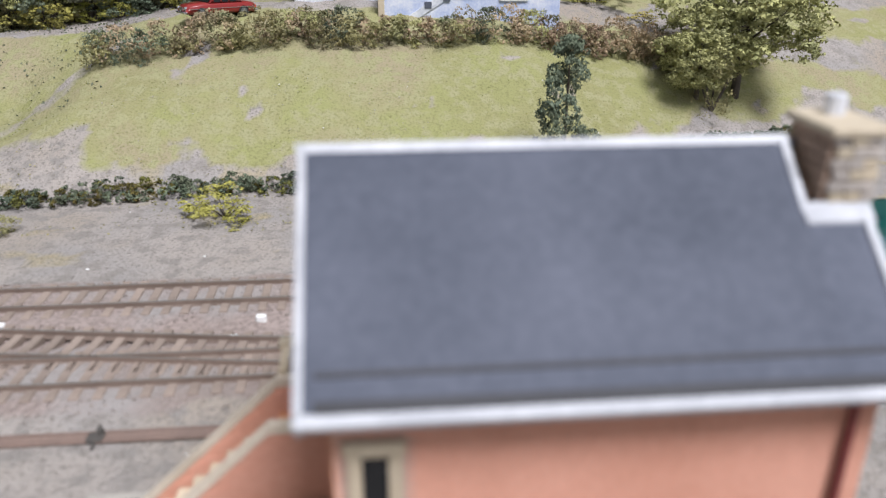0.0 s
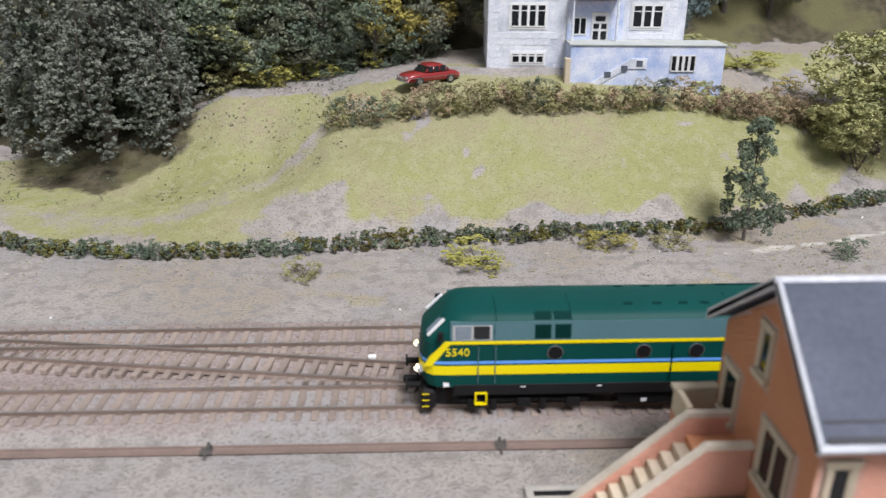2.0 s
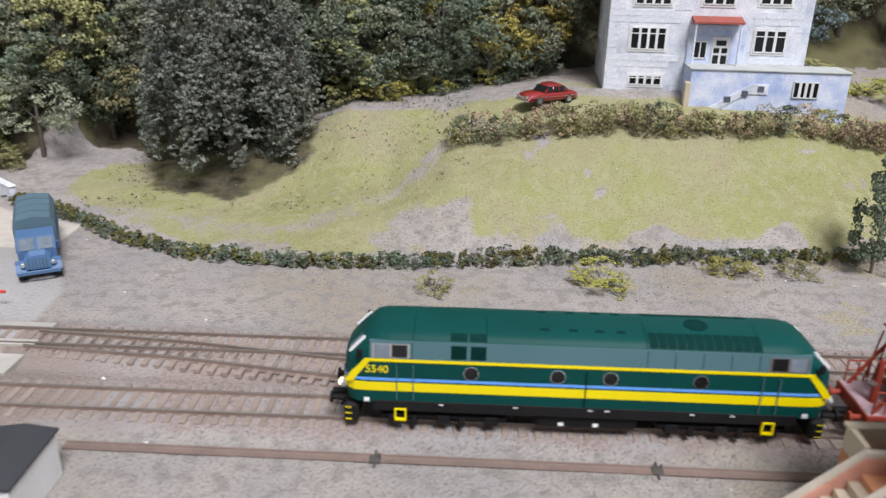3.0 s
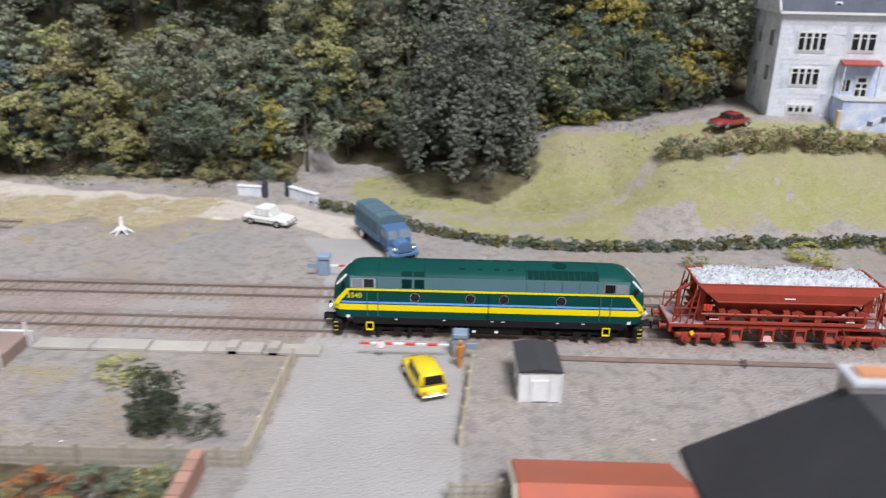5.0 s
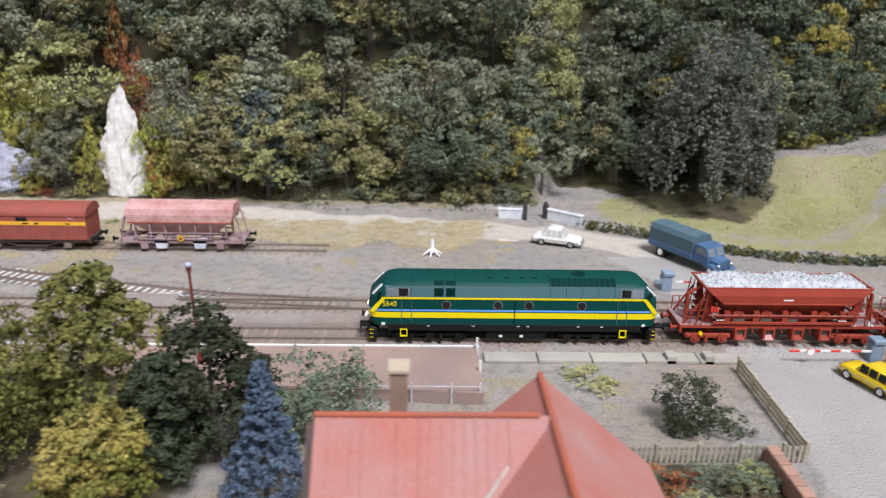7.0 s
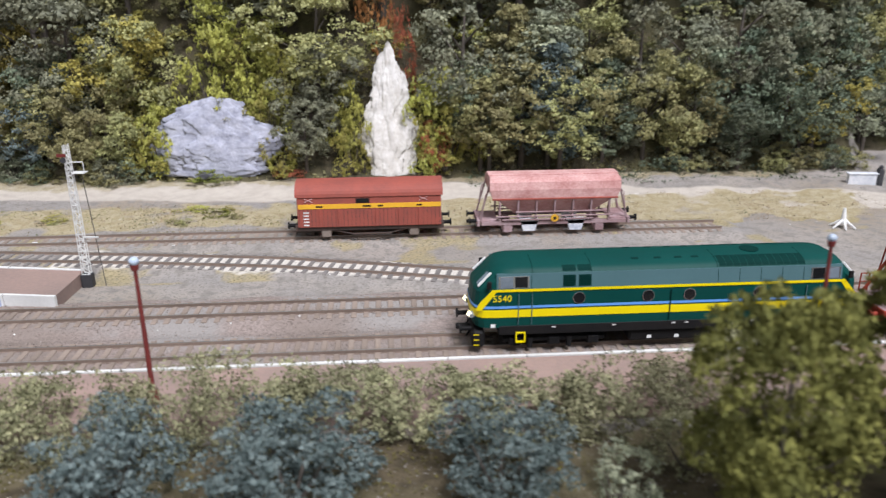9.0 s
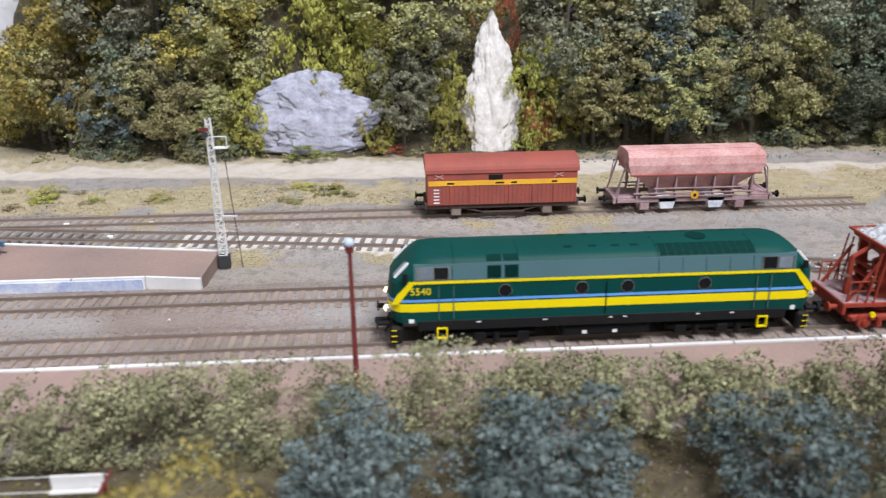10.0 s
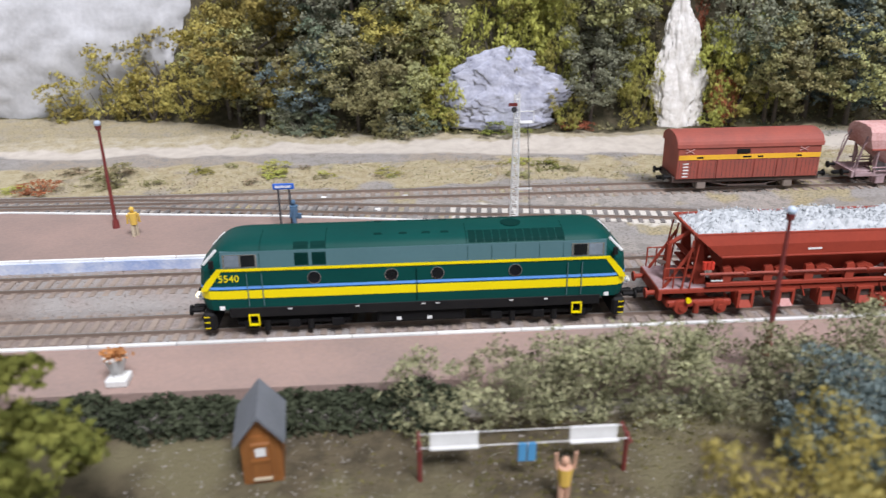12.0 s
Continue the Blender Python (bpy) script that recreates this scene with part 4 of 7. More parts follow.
        part("hand_brake", merge(rod((e * 0.68, -0.03, 0.2), (e * 0.68, -0.03, 0.4), 0.018, 0.014, 8), rod((e * 0.68, -0.03, 0.4), (e * 0.58, -0.03, 0.46), 0.012, n=8)), WAGON_RED, t)
        part("brake_wheel", rod((e * 0.735, -0.09, 0.325), (e * 0.735, -0.09, 0.331), 0.022, n=12), VAN_DARK, t)
        part("headstock", box(*sorted((e * 0.735, e * 0.755)), -0.15, 0.15, 0.14, 0.2, 0.003), WAGON_RED, t)
        buffers(t, e * 0.745, e, 0.1, 0.165, WAGON_RED)
        for s in (-1, 1):
            part("ladder", merge(rod((e * 0.64, s * 0.145, 0.2), (e * 0.605, s * 0.145, 0.46), 0.005, n=6), rod((e * 0.6, s * 0.145, 0.2), (e * 0.575, s * 0.145, 0.44), 0.005, n=6)), WAGON_RED, t)
            part("end_strut", rod((e * 0.72, s * 0.12, 0.2), (e * 0.59, s * 0.12, 0.41), 0.009, n=6), WAGON_RED, t)
            bm = None
            for x in (0.73, 0.68, 0.63):
                bm = rod((e * x, s * 0.135, 0.2), (e * x, s * 0.135, 0.31), 0.004, n=6, bm=bm)
            bm = rod((e * 0.73, s * 0.135, 0.31), (e * 0.63, s * 0.135, 0.31), 0.004, n=6, bm=bm)
            bm = rod((e * 0.73, s * 0.135, 0.26), (e * 0.63, s * 0.135, 0.26), 0.003, n=6, bm=bm)
            part("railing", bm, WAGON_RED, t)
        for k in range(3):
            part("end_step", box(*sorted((e * 0.57, e * 0.6)), -0.1, 0.1, 0.24 + k * 0.05, 0.247 + k * 0.05), WAGON_RED, t)
        if e < 0:
            for y in (-0.06, -0.035, -0.01):
                part("valve_bottle", rod((-0.49 + y * 0.8, -0.15, 0.305), (-0.49 + y * 0.8, -0.15, 0.345), 0.0105, n=8), SIGN_RED, t, "bright red bottle")
        for w, x, r in bogie(t, e * 0.53, [-0.1, 0.1], 0.05, WAGON_RED, VAN_DARK, drum=True):
            WHEELS.append((w, x, r))
    return t


LOCO = locomotive()
WAGON_A = hopper_wagon()
WAGON_B = copy_thing(WAGON_A, at(6.0, 2.43))


# ---- standing wagons on the siding ----
def axle_pair(parent, x, material, r=0.046):
    bm = None
    for s in (-1, 1):
        bm = rod((x, s * 0.068, 0.05 + r), (x, s * 0.096, 0.05 + r), r, n=18, bm=bm)
    bm = rod((x, -0.1, 0.05 + r), (x, 0.1, 0.05 + r), 0.01, bm=bm)
    part("wheelset", bm, material, parent)
    for s in (-1, 1):
        part("axle_box", box(x - 0.035, x + 0.035, s * 0.125 - 0.012, s * 0.125 + 0.012, 0.06, 0.13, 0.006), material, parent)


def box_van():
    t = thing("box_van", at(-10.105, 4.335), "red-brown box van with a faded yellow band, standing on the siding", "wagon")
    hl, hw = 0.535, 0.155
    body = part("body", box(-hl, hl, -hw, hw, 0.145, 0.385, 0.004), VAN_RED, t)
    arc = [(hw * 1.05 * math.sin(a), 0.372 + 0.105 * math.cos(a) ** 0.8) for a in [radians(v) for v in range(-88, 89, 11)]]
    part("roof", prism(arc, -hl - 0.012, hl + 0.012), VAN_RED, t, "curved red-brown roof", smooth=False)
    for s in (-1, 1):
        part("yellow_band", box(-hl + 0.008, hl - 0.002, s * hw + min(0, s * 0.003), s * hw + max(0, s * 0.003), 0.29, 0.325), BAND_YELLOW, body)
        for k in range(36):
            x = -hl + 0.015 + k * (2 * hl - 0.03) / 35
            part("plank_joint", box(x - 0.0012, x + 0.0012, s * hw + min(0, s * 0.0012), s * hw + max(0, s * 0.0012), 0.15, 0.288), VAN_DARK, body)
        for x in (-0.37, -0.23, 0.05, 0.22, 0.37):
            part("post", box(x - 0.008, x + 0.008, s * hw + min(0, s * 0.007), s * hw + max(0, s * 0.007), 0.15, 0.288, 0.001), VAN_RED, body)
        part("vent", box(-0.1, 0.0, s * hw + min(0, s * 0.005), s * hw + max(0, s * 0.005), 0.33, 0.365, 0.002), BLACK, body)
        for x in (-0.45, 0.4):
            for q in (-1, 1):
                bm = rod((x - 0.03, s * (hw + 0.004), 0.355 - q * 0.014), (x + 0.03, s * (hw + 0.004), 0.355 + q * 0.014), 0.003, n=5)
                part("brace", bm, PINK, body)
        for x, w in ((-0.37, 0.05), (-0.02, 0.06), (0.08, 0.04), (0.37, 0.04)):
            part("lettering", box(x - w / 2, x + w / 2, s * (hw + 0.0032), s * (hw + 0.0042), 0.3, 0.312), BLACK, body)
        for k in range(5):
            part("small_lettering", box(-0.49, -0.45, s * (hw + 0.0005), s * (hw + 0.0015), 0.16 + k * 0.024, 0.17 + k * 0.024), WHITE, body)
        part("sole_bar", box(-hl, hl, s * 0.13 - 0.01, s * 0.13 + 0.01, 0.115, 0.147, 0.002), VAN_DARK, t)
        part("footboard", box(-0.14, 0.16, s * 0.15 - 0.012, s * 0.15 + 0.012, 0.085, 0.092), VAN_DARK, t)
        part("truss", merge(rod((-0.28, s * 0.13, 0.115), (-0.1, s * 0.13, 0.075), 0.005, n=6), rod((0.28, s * 0.13, 0.115), (0.1, s * 0.13, 0.075), 0.005, n=6)), VAN_DARK, t)
    for e in (-1, 1):
        part("headstock", box(*sorted((e * 0.535, e * 0.555)), -0.14, 0.14, 0.115, 0.16, 0.002), VAN_DARK, t)
        buffers(t, e * 0.55, e, 0.1, 0.15)
        axle_pair(t, e * 0.33, VAN_IRON)
    return t


def saddle_hopper():
    t = thing("hopper_wagon", at(-8.705, 4.335), "dusty pink two-axle hopper wagon standing on the siding", "wagon")
    hw = 0.155
    loops = []
    for z, hl, w in ((0.2, 0.3, 0.08), (0.315, 0.44, 0.14), (0.33, 0.475, hw), (0.4, 0.5, hw * 1.02), (0.455, 0.5, hw * 0.93), (0.485, 0.495, hw * 0.7), (0.49, 0.49, hw * 0.3)):
        loops.append([(-hl, -w, z), (hl, -w, z), (hl, w, z), (-hl, w, z)])
    h = part("hopper", rings(loops), PINK, t)
    part("lid", box(-0.5, 0.5, -0.06, 0.06, 0.487, 0.497, 0.003), PINK, h)
    for s in (-1, 1):
        part("ledge", box(-0.48, 0.48, s * hw - 0.008, s * hw + 0.008, 0.322, 0.335, 0.002), VAN_RED, h)
        part("sole_bar", box(-0.56, 0.56, s * 0.13 - 0.01, s * 0.13 + 0.01, 0.12, 0.15, 0.002), PINK_DARK, t)
        for z, x0, x1 in ((0.19, -0.45, 0.45), (0.225, -0.3, 0.4), (0.165, -0.4, 0.3)):
            part("rod", rod((x0, s * 0.15, z), (x1, s * 0.15, z), 0.006, n=6), PINK_DARK, t)
        for k in range(7):
            x = -0.42 + k * 0.14
            part("rib", prism([(s * 0.1, 0.24), (s * 0.15, 0.32), (s * 0.155, 0.32), (s * 0.145, 0.15), (s * 0.13, 0.15)], x - 0.006, x + 0.006), PINK_DARK, t)
        for x in (-0.19, 0.17):
            part("chute", prism([(x - 0.07, 0.16), (x + 0.07, 0.16), (x + 0.045, 0.07), (x - 0.045, 0.07)], s * 0.09, s * 0.14, "y"), STONE_BLUE, t, "pale grey discharge chute")
        wh = part("hand_wheel", rod((0.0, s * 0.155, 0.175), (0.0, s * 0.162, 0.175), 0.03, n=16), BAND_YELLOW, t, "yellow hand wheel")
        part("hub", rod((0.0, s * 0.15, 0.175), (0.0, s * 0.165, 0.175), 0.012, n=8), BLACK, wh)
    for e in (-1, 1):
        part("end_platform", box(*sorted((e * 0.43, e * 0.585)), -0.13, 0.13, 0.15, 0.16, 0.002), PINK_DARK, t)
        for s in (-1, 1):
            part("end_strut", rod((e * 0.57, s * 0.11, 0.16), (e * 0.5, s * 0.11, 0.42), 0.007, n=6), PINK_DARK, t)
            part("railing", merge(rod((e * 0.56, s * 0.13, 0.16), (e * 0.53, s * 0.13, 0.36), 0.004, n=6), rod((e * 0.53, s * 0.13, 0.36), (e * 0.49, s * 0.13, 0.4), 0.004, n=6)), PINK_DARK, t)
        part("headstock", box(*sorted((e * 0.57, e * 0.59)), -0.14, 0.14, 0.115, 0.165, 0.002), PINK_DARK, t)
        buffers(t, e * 0.585, e, 0.1, 0.15)
        axle_pair(t, e * 0.355, PINK_DARK)
    return t


box_van()
saddle_hopper()


# ---- signal box with outside stairs ----
def brick_skin(parent, x0, x1, z0, z1, skip, place, name="bricks", material=None, gable=None, length=0.03, course=0.0095):
    """Small bricks proud of the mortar, laid in bond on an upright plane."""
    vs, fs, rng = [], [], np.random.default_rng(8)
    nz = int((z1 - z0) / course)
    for r in range(nz):
        z = z0 + r * course
        x = x0 - (length / 2 if r % 2 else 0)
        while x < x1:
            a, b = max(x, x0), min(x + length - 0.002, x1)
            x += length
            if b - a < 0.004:
                continue
            if gable and not (gable(a, z + course) and gable(b, z + course)):
                continue
            if any(p < b and a < q and u < z + course and z < v for p, q, u, v in skip):
                continue
            d = 0.002 + rng.uniform(0, 0.0012)
            o = len(vs)
            c, e = z, z + course - 0.0018
            for uu, ww in ((a, c), (b, c), (b, e), (a, e)):
                vs += [place(uu, 0.0, ww), place(uu, d, ww)]
            fs += [(o + 1, o + 3, o + 5, o + 7), (o, o + 2, o + 3, o + 1), (o + 4, o + 6, o + 7, o + 5), (o + 2, o + 4, o + 5, o + 3), (o + 6, o, o + 1, o + 7)]
    me = mesh_np(name, np.array(vs), fs)
    ob = link(name, me, material or BRICK, parent)
    ob["kind"] = "stuff"
    return ob


def framed_window(parent, m, w, h, panes, frame_mat=None, deep=0.02, surround=0.0):
    """A window in the plane x (across), z (up), looking to -y."""
    fm = frame_mat or WHITE
    bar = 0.011 if panes > 2 else 0.005
    win = part("window", merge(merge(box(-w / 2, w / 2, -0.006, deep, 0, 0.008), box(-w / 2, w / 2, -0.006, deep, h - 0.008, h)), merge(box(-w / 2, -w / 2 + 0.008, -0.006, deep, 0, h), box(w / 2 - 0.008, w / 2, -0.006, deep, 0, h))), fm, parent)
    win.matrix_basis = m
    if surround:
        part("sill", box(-w / 2 - surround, w / 2 + surround, -0.02, 0.0, -0.022, 0.0, 0.002), CREAM, win)
        part("lintel", box(-w / 2 - surround, w / 2 + surround, -0.012, 0.0, h, h + 0.024, 0.002), CREAM, win)
        for s in (-1, 1):
            part("jamb", box(*sorted((s * w / 2, s * (w / 2 + surround * 0.7))), -0.009, 0.0, 0, h), CREAM, win)
    for k in range(panes):
        x0 = -w / 2 + 0.006 + k * (w - 0.012) / panes
        x1 = x0 + (w - 0.012) / panes
        part("pane", box(x0 + 0.003, x1 - 0.003, -0.002, 0.002, 0.008, h - 0.008), GLASS, win)
        if k:
            part("glazing_bar", box(x0 - bar, x0 + bar, -0.007, 0.004, 0, h), fm, win)
    return win


def signal_box():
    t = thing("signal_box", at(0, 0), "brick signal box with a slate roof, white bargeboards and outside stairs", "building")
    x0, x1, y0, y1, ze = 0.565, 1.475, 1.2, 1.87, 0.705
    zr, yr = 1.0, 1.51
    wall = part("wall", prism([(y0, 0), (y1, 0), (y1, ze), (yr, zr - 0.02), (y0, ze)], x0, x1), MORTAR, t)
    win = (0.6, 0.665, 0.42, 0.605)
    brick_skin(wall, x0, x1, 0.3, ze, [(0.588, 0.677, 0.39, 0.63)], lambda u, d, w: (u, y0 - d, w))
    gab = lambda u, w: w < ze + (zr - 0.02 - ze) * (1 - abs(u - yr) / (0.31 if u < yr else 0.36))  # noqa: E731
    holes = [(1.53, 1.63, 0.62, 0.84), (1.7, 1.84, 0.36, 0.58), (1.3, 1.53, 0.3, 0.56)]
    brick_skin(wall, y0, y1, 0.0, zr, holes, lambda u, d, w: (x0 - d, u, w), "bricks", BRICK_SIDE, gab)
    framed_window(t, at((win[0] + win[1]) / 2, y0, win[2]), 0.06, 0.18, 1, CREAM, surround=0.02)
    for yc, z0, w, h, n in ((1.58, 0.66, 0.06, 0.15, 1), (1.77, 0.38, 0.1, 0.17, 1), (1.415, 0.34, 0.17, 0.19, 2)):
        framed_window(t, at(x0, yc, z0, -90), w, h, n, CREAM, surround=0.018)
    # roof slopes
    left, right = 0.515, 1.512
    front = part("roof_slope", prism([(1.15, 0.712), (yr, zr + 0.018), (yr, zr), (1.15, 0.69)], left, 1.4), SLATE, t)
    part("roof_slope_lower", prism([(1.15, 0.712), (1.385, 0.912), (1.385, 0.891), (1.15, 0.69)], 1.4, right), SLATE, front)
    part("roof_slope", prism([(1.93, 0.70), (yr, zr + 0.018), (yr, zr), (1.93, 0.68)], left, right), SLATE, t)
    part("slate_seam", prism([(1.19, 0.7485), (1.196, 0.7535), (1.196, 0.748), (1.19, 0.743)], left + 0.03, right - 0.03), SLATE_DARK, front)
    # dark strip along the eaves draws the gutter's shadow on the slates
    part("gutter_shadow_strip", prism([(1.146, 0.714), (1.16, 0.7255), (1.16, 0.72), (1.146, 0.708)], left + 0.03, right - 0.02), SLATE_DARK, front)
    part("ridge_cap", prism([(yr - 0.011, zr + 0.012), (yr, zr + 0.026), (yr + 0.011, zr + 0.012), (yr, zr + 0.004)], left - 0.004, 1.408), TRIM_WHITE, t, "white ridge cap")
    for x in (left, right - 0.022):
        top = (yr, zr + 0.026) if x == left else (1.385, 0.92)
        part("bargeboard", prism([(1.14, 0.68), (1.14, 0.718), top, (top[0], top[1] - 0.036)], x + (0 if x == left else 0.008), x + (0.014 if x == left else 0.022)), TRIM_WHITE, t, "white bargeboard")
        part("bargeboard", prism([(1.94, 0.665), (1.94, 0.706), (yr, zr + 0.026), (yr, zr - 0.01)], x + (0 if x == left else 0.008), x + (0.014 if x == left else 0.022)), TRIM_WHITE, t, "white bargeboard")
    part("fascia", box(left, right + 0.01, 1.138, 1.152, 0.684, 0.711, 0.003), TRIM_WHITE, t, "white gutter board")
    part("gutter", rod((left, 1.133, 0.704), (right + 0.02, 1.133, 0.704), 0.008, n=10), TRIM_WHITE, t)
    part("flashing", prism([(1.37, 0.905), (1.4, 0.931), (1.4, 0.915), (1.37, 0.89)], 1.395, 1.52), TRIM_WHITE, t)
    part("flashing", prism([(1.385, 0.915), (yr, zr + 0.026), (yr, zr + 0.01), (1.385, 0.9)], 1.392, 1.406), TRIM_WHITE, t)
    part("drainpipe", rod((1.425, 1.185, 0.68), (1.425, 1.185, 0.0), 0.008, n=8), LAMP_RED, t)
    # chimney of stone courses
    ch = part("chimney", box(1.436, 1.522, 1.405, 1.54, 0.6, 1.05), CHIMNEY_BRICK, t)
    rng = np.random.default_rng(2)
    for k in range(9):
        z = 0.87 + k * 0.02
        n = 3
        for j in range(n):
            a = 1.435 + j * 0.029 + (0.006 if k % 2 else 0)
            part("stone", box(a, min(1.524, a + 0.028), 1.397 - rng.uniform(0, 0.004), 1.41, z, z + 0.0165, 0.0015), STONE_GREY if rng.random() < 0.65 else CREAM, ch)
        for j in range(4):
            b = 1.405 + j * 0.033
            part("stone", box(1.429 - rng.uniform(0, 0.003), 1.438, b, b + 0.031, z, z + 0.0165, 0.001), CHIMNEY_BRICK, ch)
    part("chimney_cap", box(1.422, 1.536, 1.388, 1.555, 1.048, 1.064, 0.003), CREAM, ch)
    part("chimney_pot", rod((1.485, 1.5, 1.062), (1.485, 1.5, 1.1), 0.018, n=14), STONE_BLUE, ch)
    # stairs: landing, two parapets with cream copings, steps
    part("landing", box(0.41, 0.565, 1.56, 1.88, 0.0, 0.33), BRICK_SIDE, t)
    part("landing_parapet", box(0.41, 0.43, 1.74, 1.88, 0.33, 0.43), CREAM, t)
    part("landing_parapet", box(0.43, 0.565, 1.86, 1.88, 0.33, 0.42), CREAM, t)
    part("landing_coping", box(0.4, 0.565, 1.85, 1.89, 0.42, 0.436, 0.002), CREAM, t)
    for y in (1.55, 1.73):
        p = part("stair_parapet", prism([(0.0, 0), (0.44, 0), (0.565, 0), (0.565, 0.4), (0.41, 0.4), (0.0, 0.01)], y - 0.009, y + 0.009, "y"), BRICK, t)
        sk = brick_skin(p, 0.0, 0.56, 0.0, 0.41, [], lambda u, d, w, y=y: (u, y - 0.009 - d, w), "bricks", BRICK, lambda u, w: w < min(0.395, 0.01 + u * 0.951))
        part("coping", prism([(-0.005, 0.008), (-0.005, 0.03), (0.41, 0.42), (0.565, 0.42), (0.565, 0.4), (0.41, 0.4)], y - 0.0125, y + 0.0125, "y"), COPING, t, "pale cream stone coping")
    for k in range(9):
        part("step", box(0.03 + k * 0.042, 0.075 + k * 0.042, 1.565, 1.715, 0.0, 0.03 + k * 0.034), CREAM, t)
    part("stone_base", prism([(0.16, 0), (0.56, 0), (0.56, 0.22), (0.36, 0.22)], 1.5, 1.53, "y"), mat("mossy_rubble", (0.35, 0.28, 0.12), (0.1, 0.09, 0.05), 260, 0.95, bump=0.8), t, "mossy rubble base")
    return t


signal_box()


# ---- villa on the slope ----
def villa():
    t = thing("villa", at(0.11, 6.14, 0.8, -3), "tall pale blue-grey stone villa with white windows and a slate roof", "house")
    w, d, h = 1.56, 0.85, 1.14
    wall = part("wall", box(0, w, 0, d, -0.2, h, 0.004), STONE_BLUE, t)
    rng = np.random.default_rng(5)
    openings = [(0.16, 0.53, 0.73, 1.0), (0.7, 1.04, 0.73, 1.0), (1.15, 1.49, 0.73, 1.0), (0.14, 0.53, 0.37, 0.62), (1.14, 1.49, 0.37, 0.62), (0.17, 0.52, 0.08, 0.22), (0.64, 1.14, 0.2, 0.72)]
    shapes = {}
    for r in range(22):
        z = 0.0 + r * 0.052
        x = -0.05 * (r % 2)
        while x < w:
            ln = float(rng.choice([0.07, 0.1, 0.13]))
            a, b = max(0.004, x), min(w - 0.004, x + ln)
            x += ln
            if b - a < 0.03 or any(p < b and a < q and u < z + 0.05 and z < v for p, q, u, v in openings):
                continue
            key = round(b - a, 2)
            if key not in shapes:
                shapes[key] = part("stone", box(-key / 2 + 0.001, key / 2 - 0.001, -0.0035, 0.0, 0.001, 0.051, 0.001), STONE_BLUE, wall)
                ob = shapes[key]
            else:
                ob = new("stone", shapes[key].data)
                ob.parent = wall
            ob.matrix_basis = at((a + b) / 2, rng.uniform(-0.0, 0.002), z)
    for xc, z0, ww, hh, n in ((0.345, 0.77, 0.29, 0.19, 4), (0.87, 0.78, 0.25, 0.18, 3), (1.32, 0.79, 0.25, 0.18, 3), (0.335, 0.41, 0.29, 0.18, 4), (1.32, 0.41, 0.25, 0.18, 3), (0.345, 0.115, 0.27, 0.08, 4)):
        win = framed_window(t, at(xc, -0.006, z0), ww, hh, n)
        part("surround", box(-ww / 2 - 0.015, ww / 2 + 0.015, 0.0, 0.006, -0.02, hh + 0.015), WHITE, win)
        part("transom", box(-ww / 2, ww / 2, -0.008, 0.004, hh * 0.7, hh * 0.7 + 0.007), WHITE, win)
    for yc in (0.2, 0.6):
        for z0 in (0.42, 0.79):
            framed_window(t, at(-0.004, yc, z0, -90), 0.14, 0.18, 2)
    # porch recess, its shade put into a blue-washed panel, with orange canopy, door
    part("porch_shadow_wall", box(0.66, 1.12, -0.012, 0.0, 0.24, 0.62), STONE_WASH, t)
    door = part("door", box(0.86, 1.0, -0.02, -0.01, 0.24, 0.53, 0.003), WHITE, t, "white panelled door with glazing")
    for a, b, c, e in ((0.875, 0.92, 0.28, 0.38), (0.94, 0.985, 0.28, 0.38), (0.875, 0.92, 0.4, 0.44), (0.94, 0.985, 0.4, 0.44), (0.89, 0.97, 0.46, 0.5)):
        part("pane", box(a, b, -0.024, -0.02, c, e), GLASS, door)
    framed_window(t, at(0.765, -0.014, 0.35), 0.11, 0.14, 2)
    part("canopy", prism([(-0.13, 0.655), (-0.13, 0.64), (0, 0.665), (0, 0.69)], 0.67, 1.07), VAN_RED, t, "orange tiled porch canopy")
    for x in (0.69, 1.05):
        part("canopy_post", rod((x, -0.115, 0.26), (x, -0.115, 0.645), 0.01, n=8), STONE_BLUE, t)
    # terrace annex in front
    a = part("terrace", box(0.66, 1.9, -0.3, -0.002, -0.2, 0.3, 0.004), STONE_WASH, t, "blue-washed terrace wall")
    part("terrace_top", box(0.65, 1.91, -0.31, 0.0, 0.3, 0.312, 0.002), mat("grey_flagstones", (0.44, 0.45, 0.44), (0.33, 0.35, 0.32), 60, 0.9), a)
    framed_window(t, at(1.57, -0.305, 0.1), 0.2, 0.13, 4)
    part("stair_mark", prism([(0.8, -0.02), (1.15, 0.2), (1.28, 0.2), (1.28, 0.12), (1.12, 0.12), (0.86, -0.04)], -0.308, -0.3, "y"), STONE_BLUE, a)
    for x, z in ((0.97, 0.05), (1.1, 0.1), (1.22, 0.14)):
        part("grille_opening", box(x - 0.025, x + 0.025, -0.312, -0.3, z, z + 0.045), SLATE, a)
    part("gate_pillar", box(0.62, 0.665, -0.33, -0.25, -0.2, 0.2, 0.004), CREAM, a)
    # roof with cornice, dormers and chimney
    part("cornice", box(-0.04, w + 0.02, -0.05, d + 0.04, h, h + 0.03, 0.004), WHITE, t)
    slope = [(-0.05, h + 0.03), (0.13, h + 0.3), (0.3, h + 0.44), (d - 0.3, h + 0.44), (d - 0.13, h + 0.3), (d + 0.04, h + 0.03)]
    roof = part("roof", prism(slope, -0.035, w + 0.02), SLATE, t, "grey slate mansard roof")
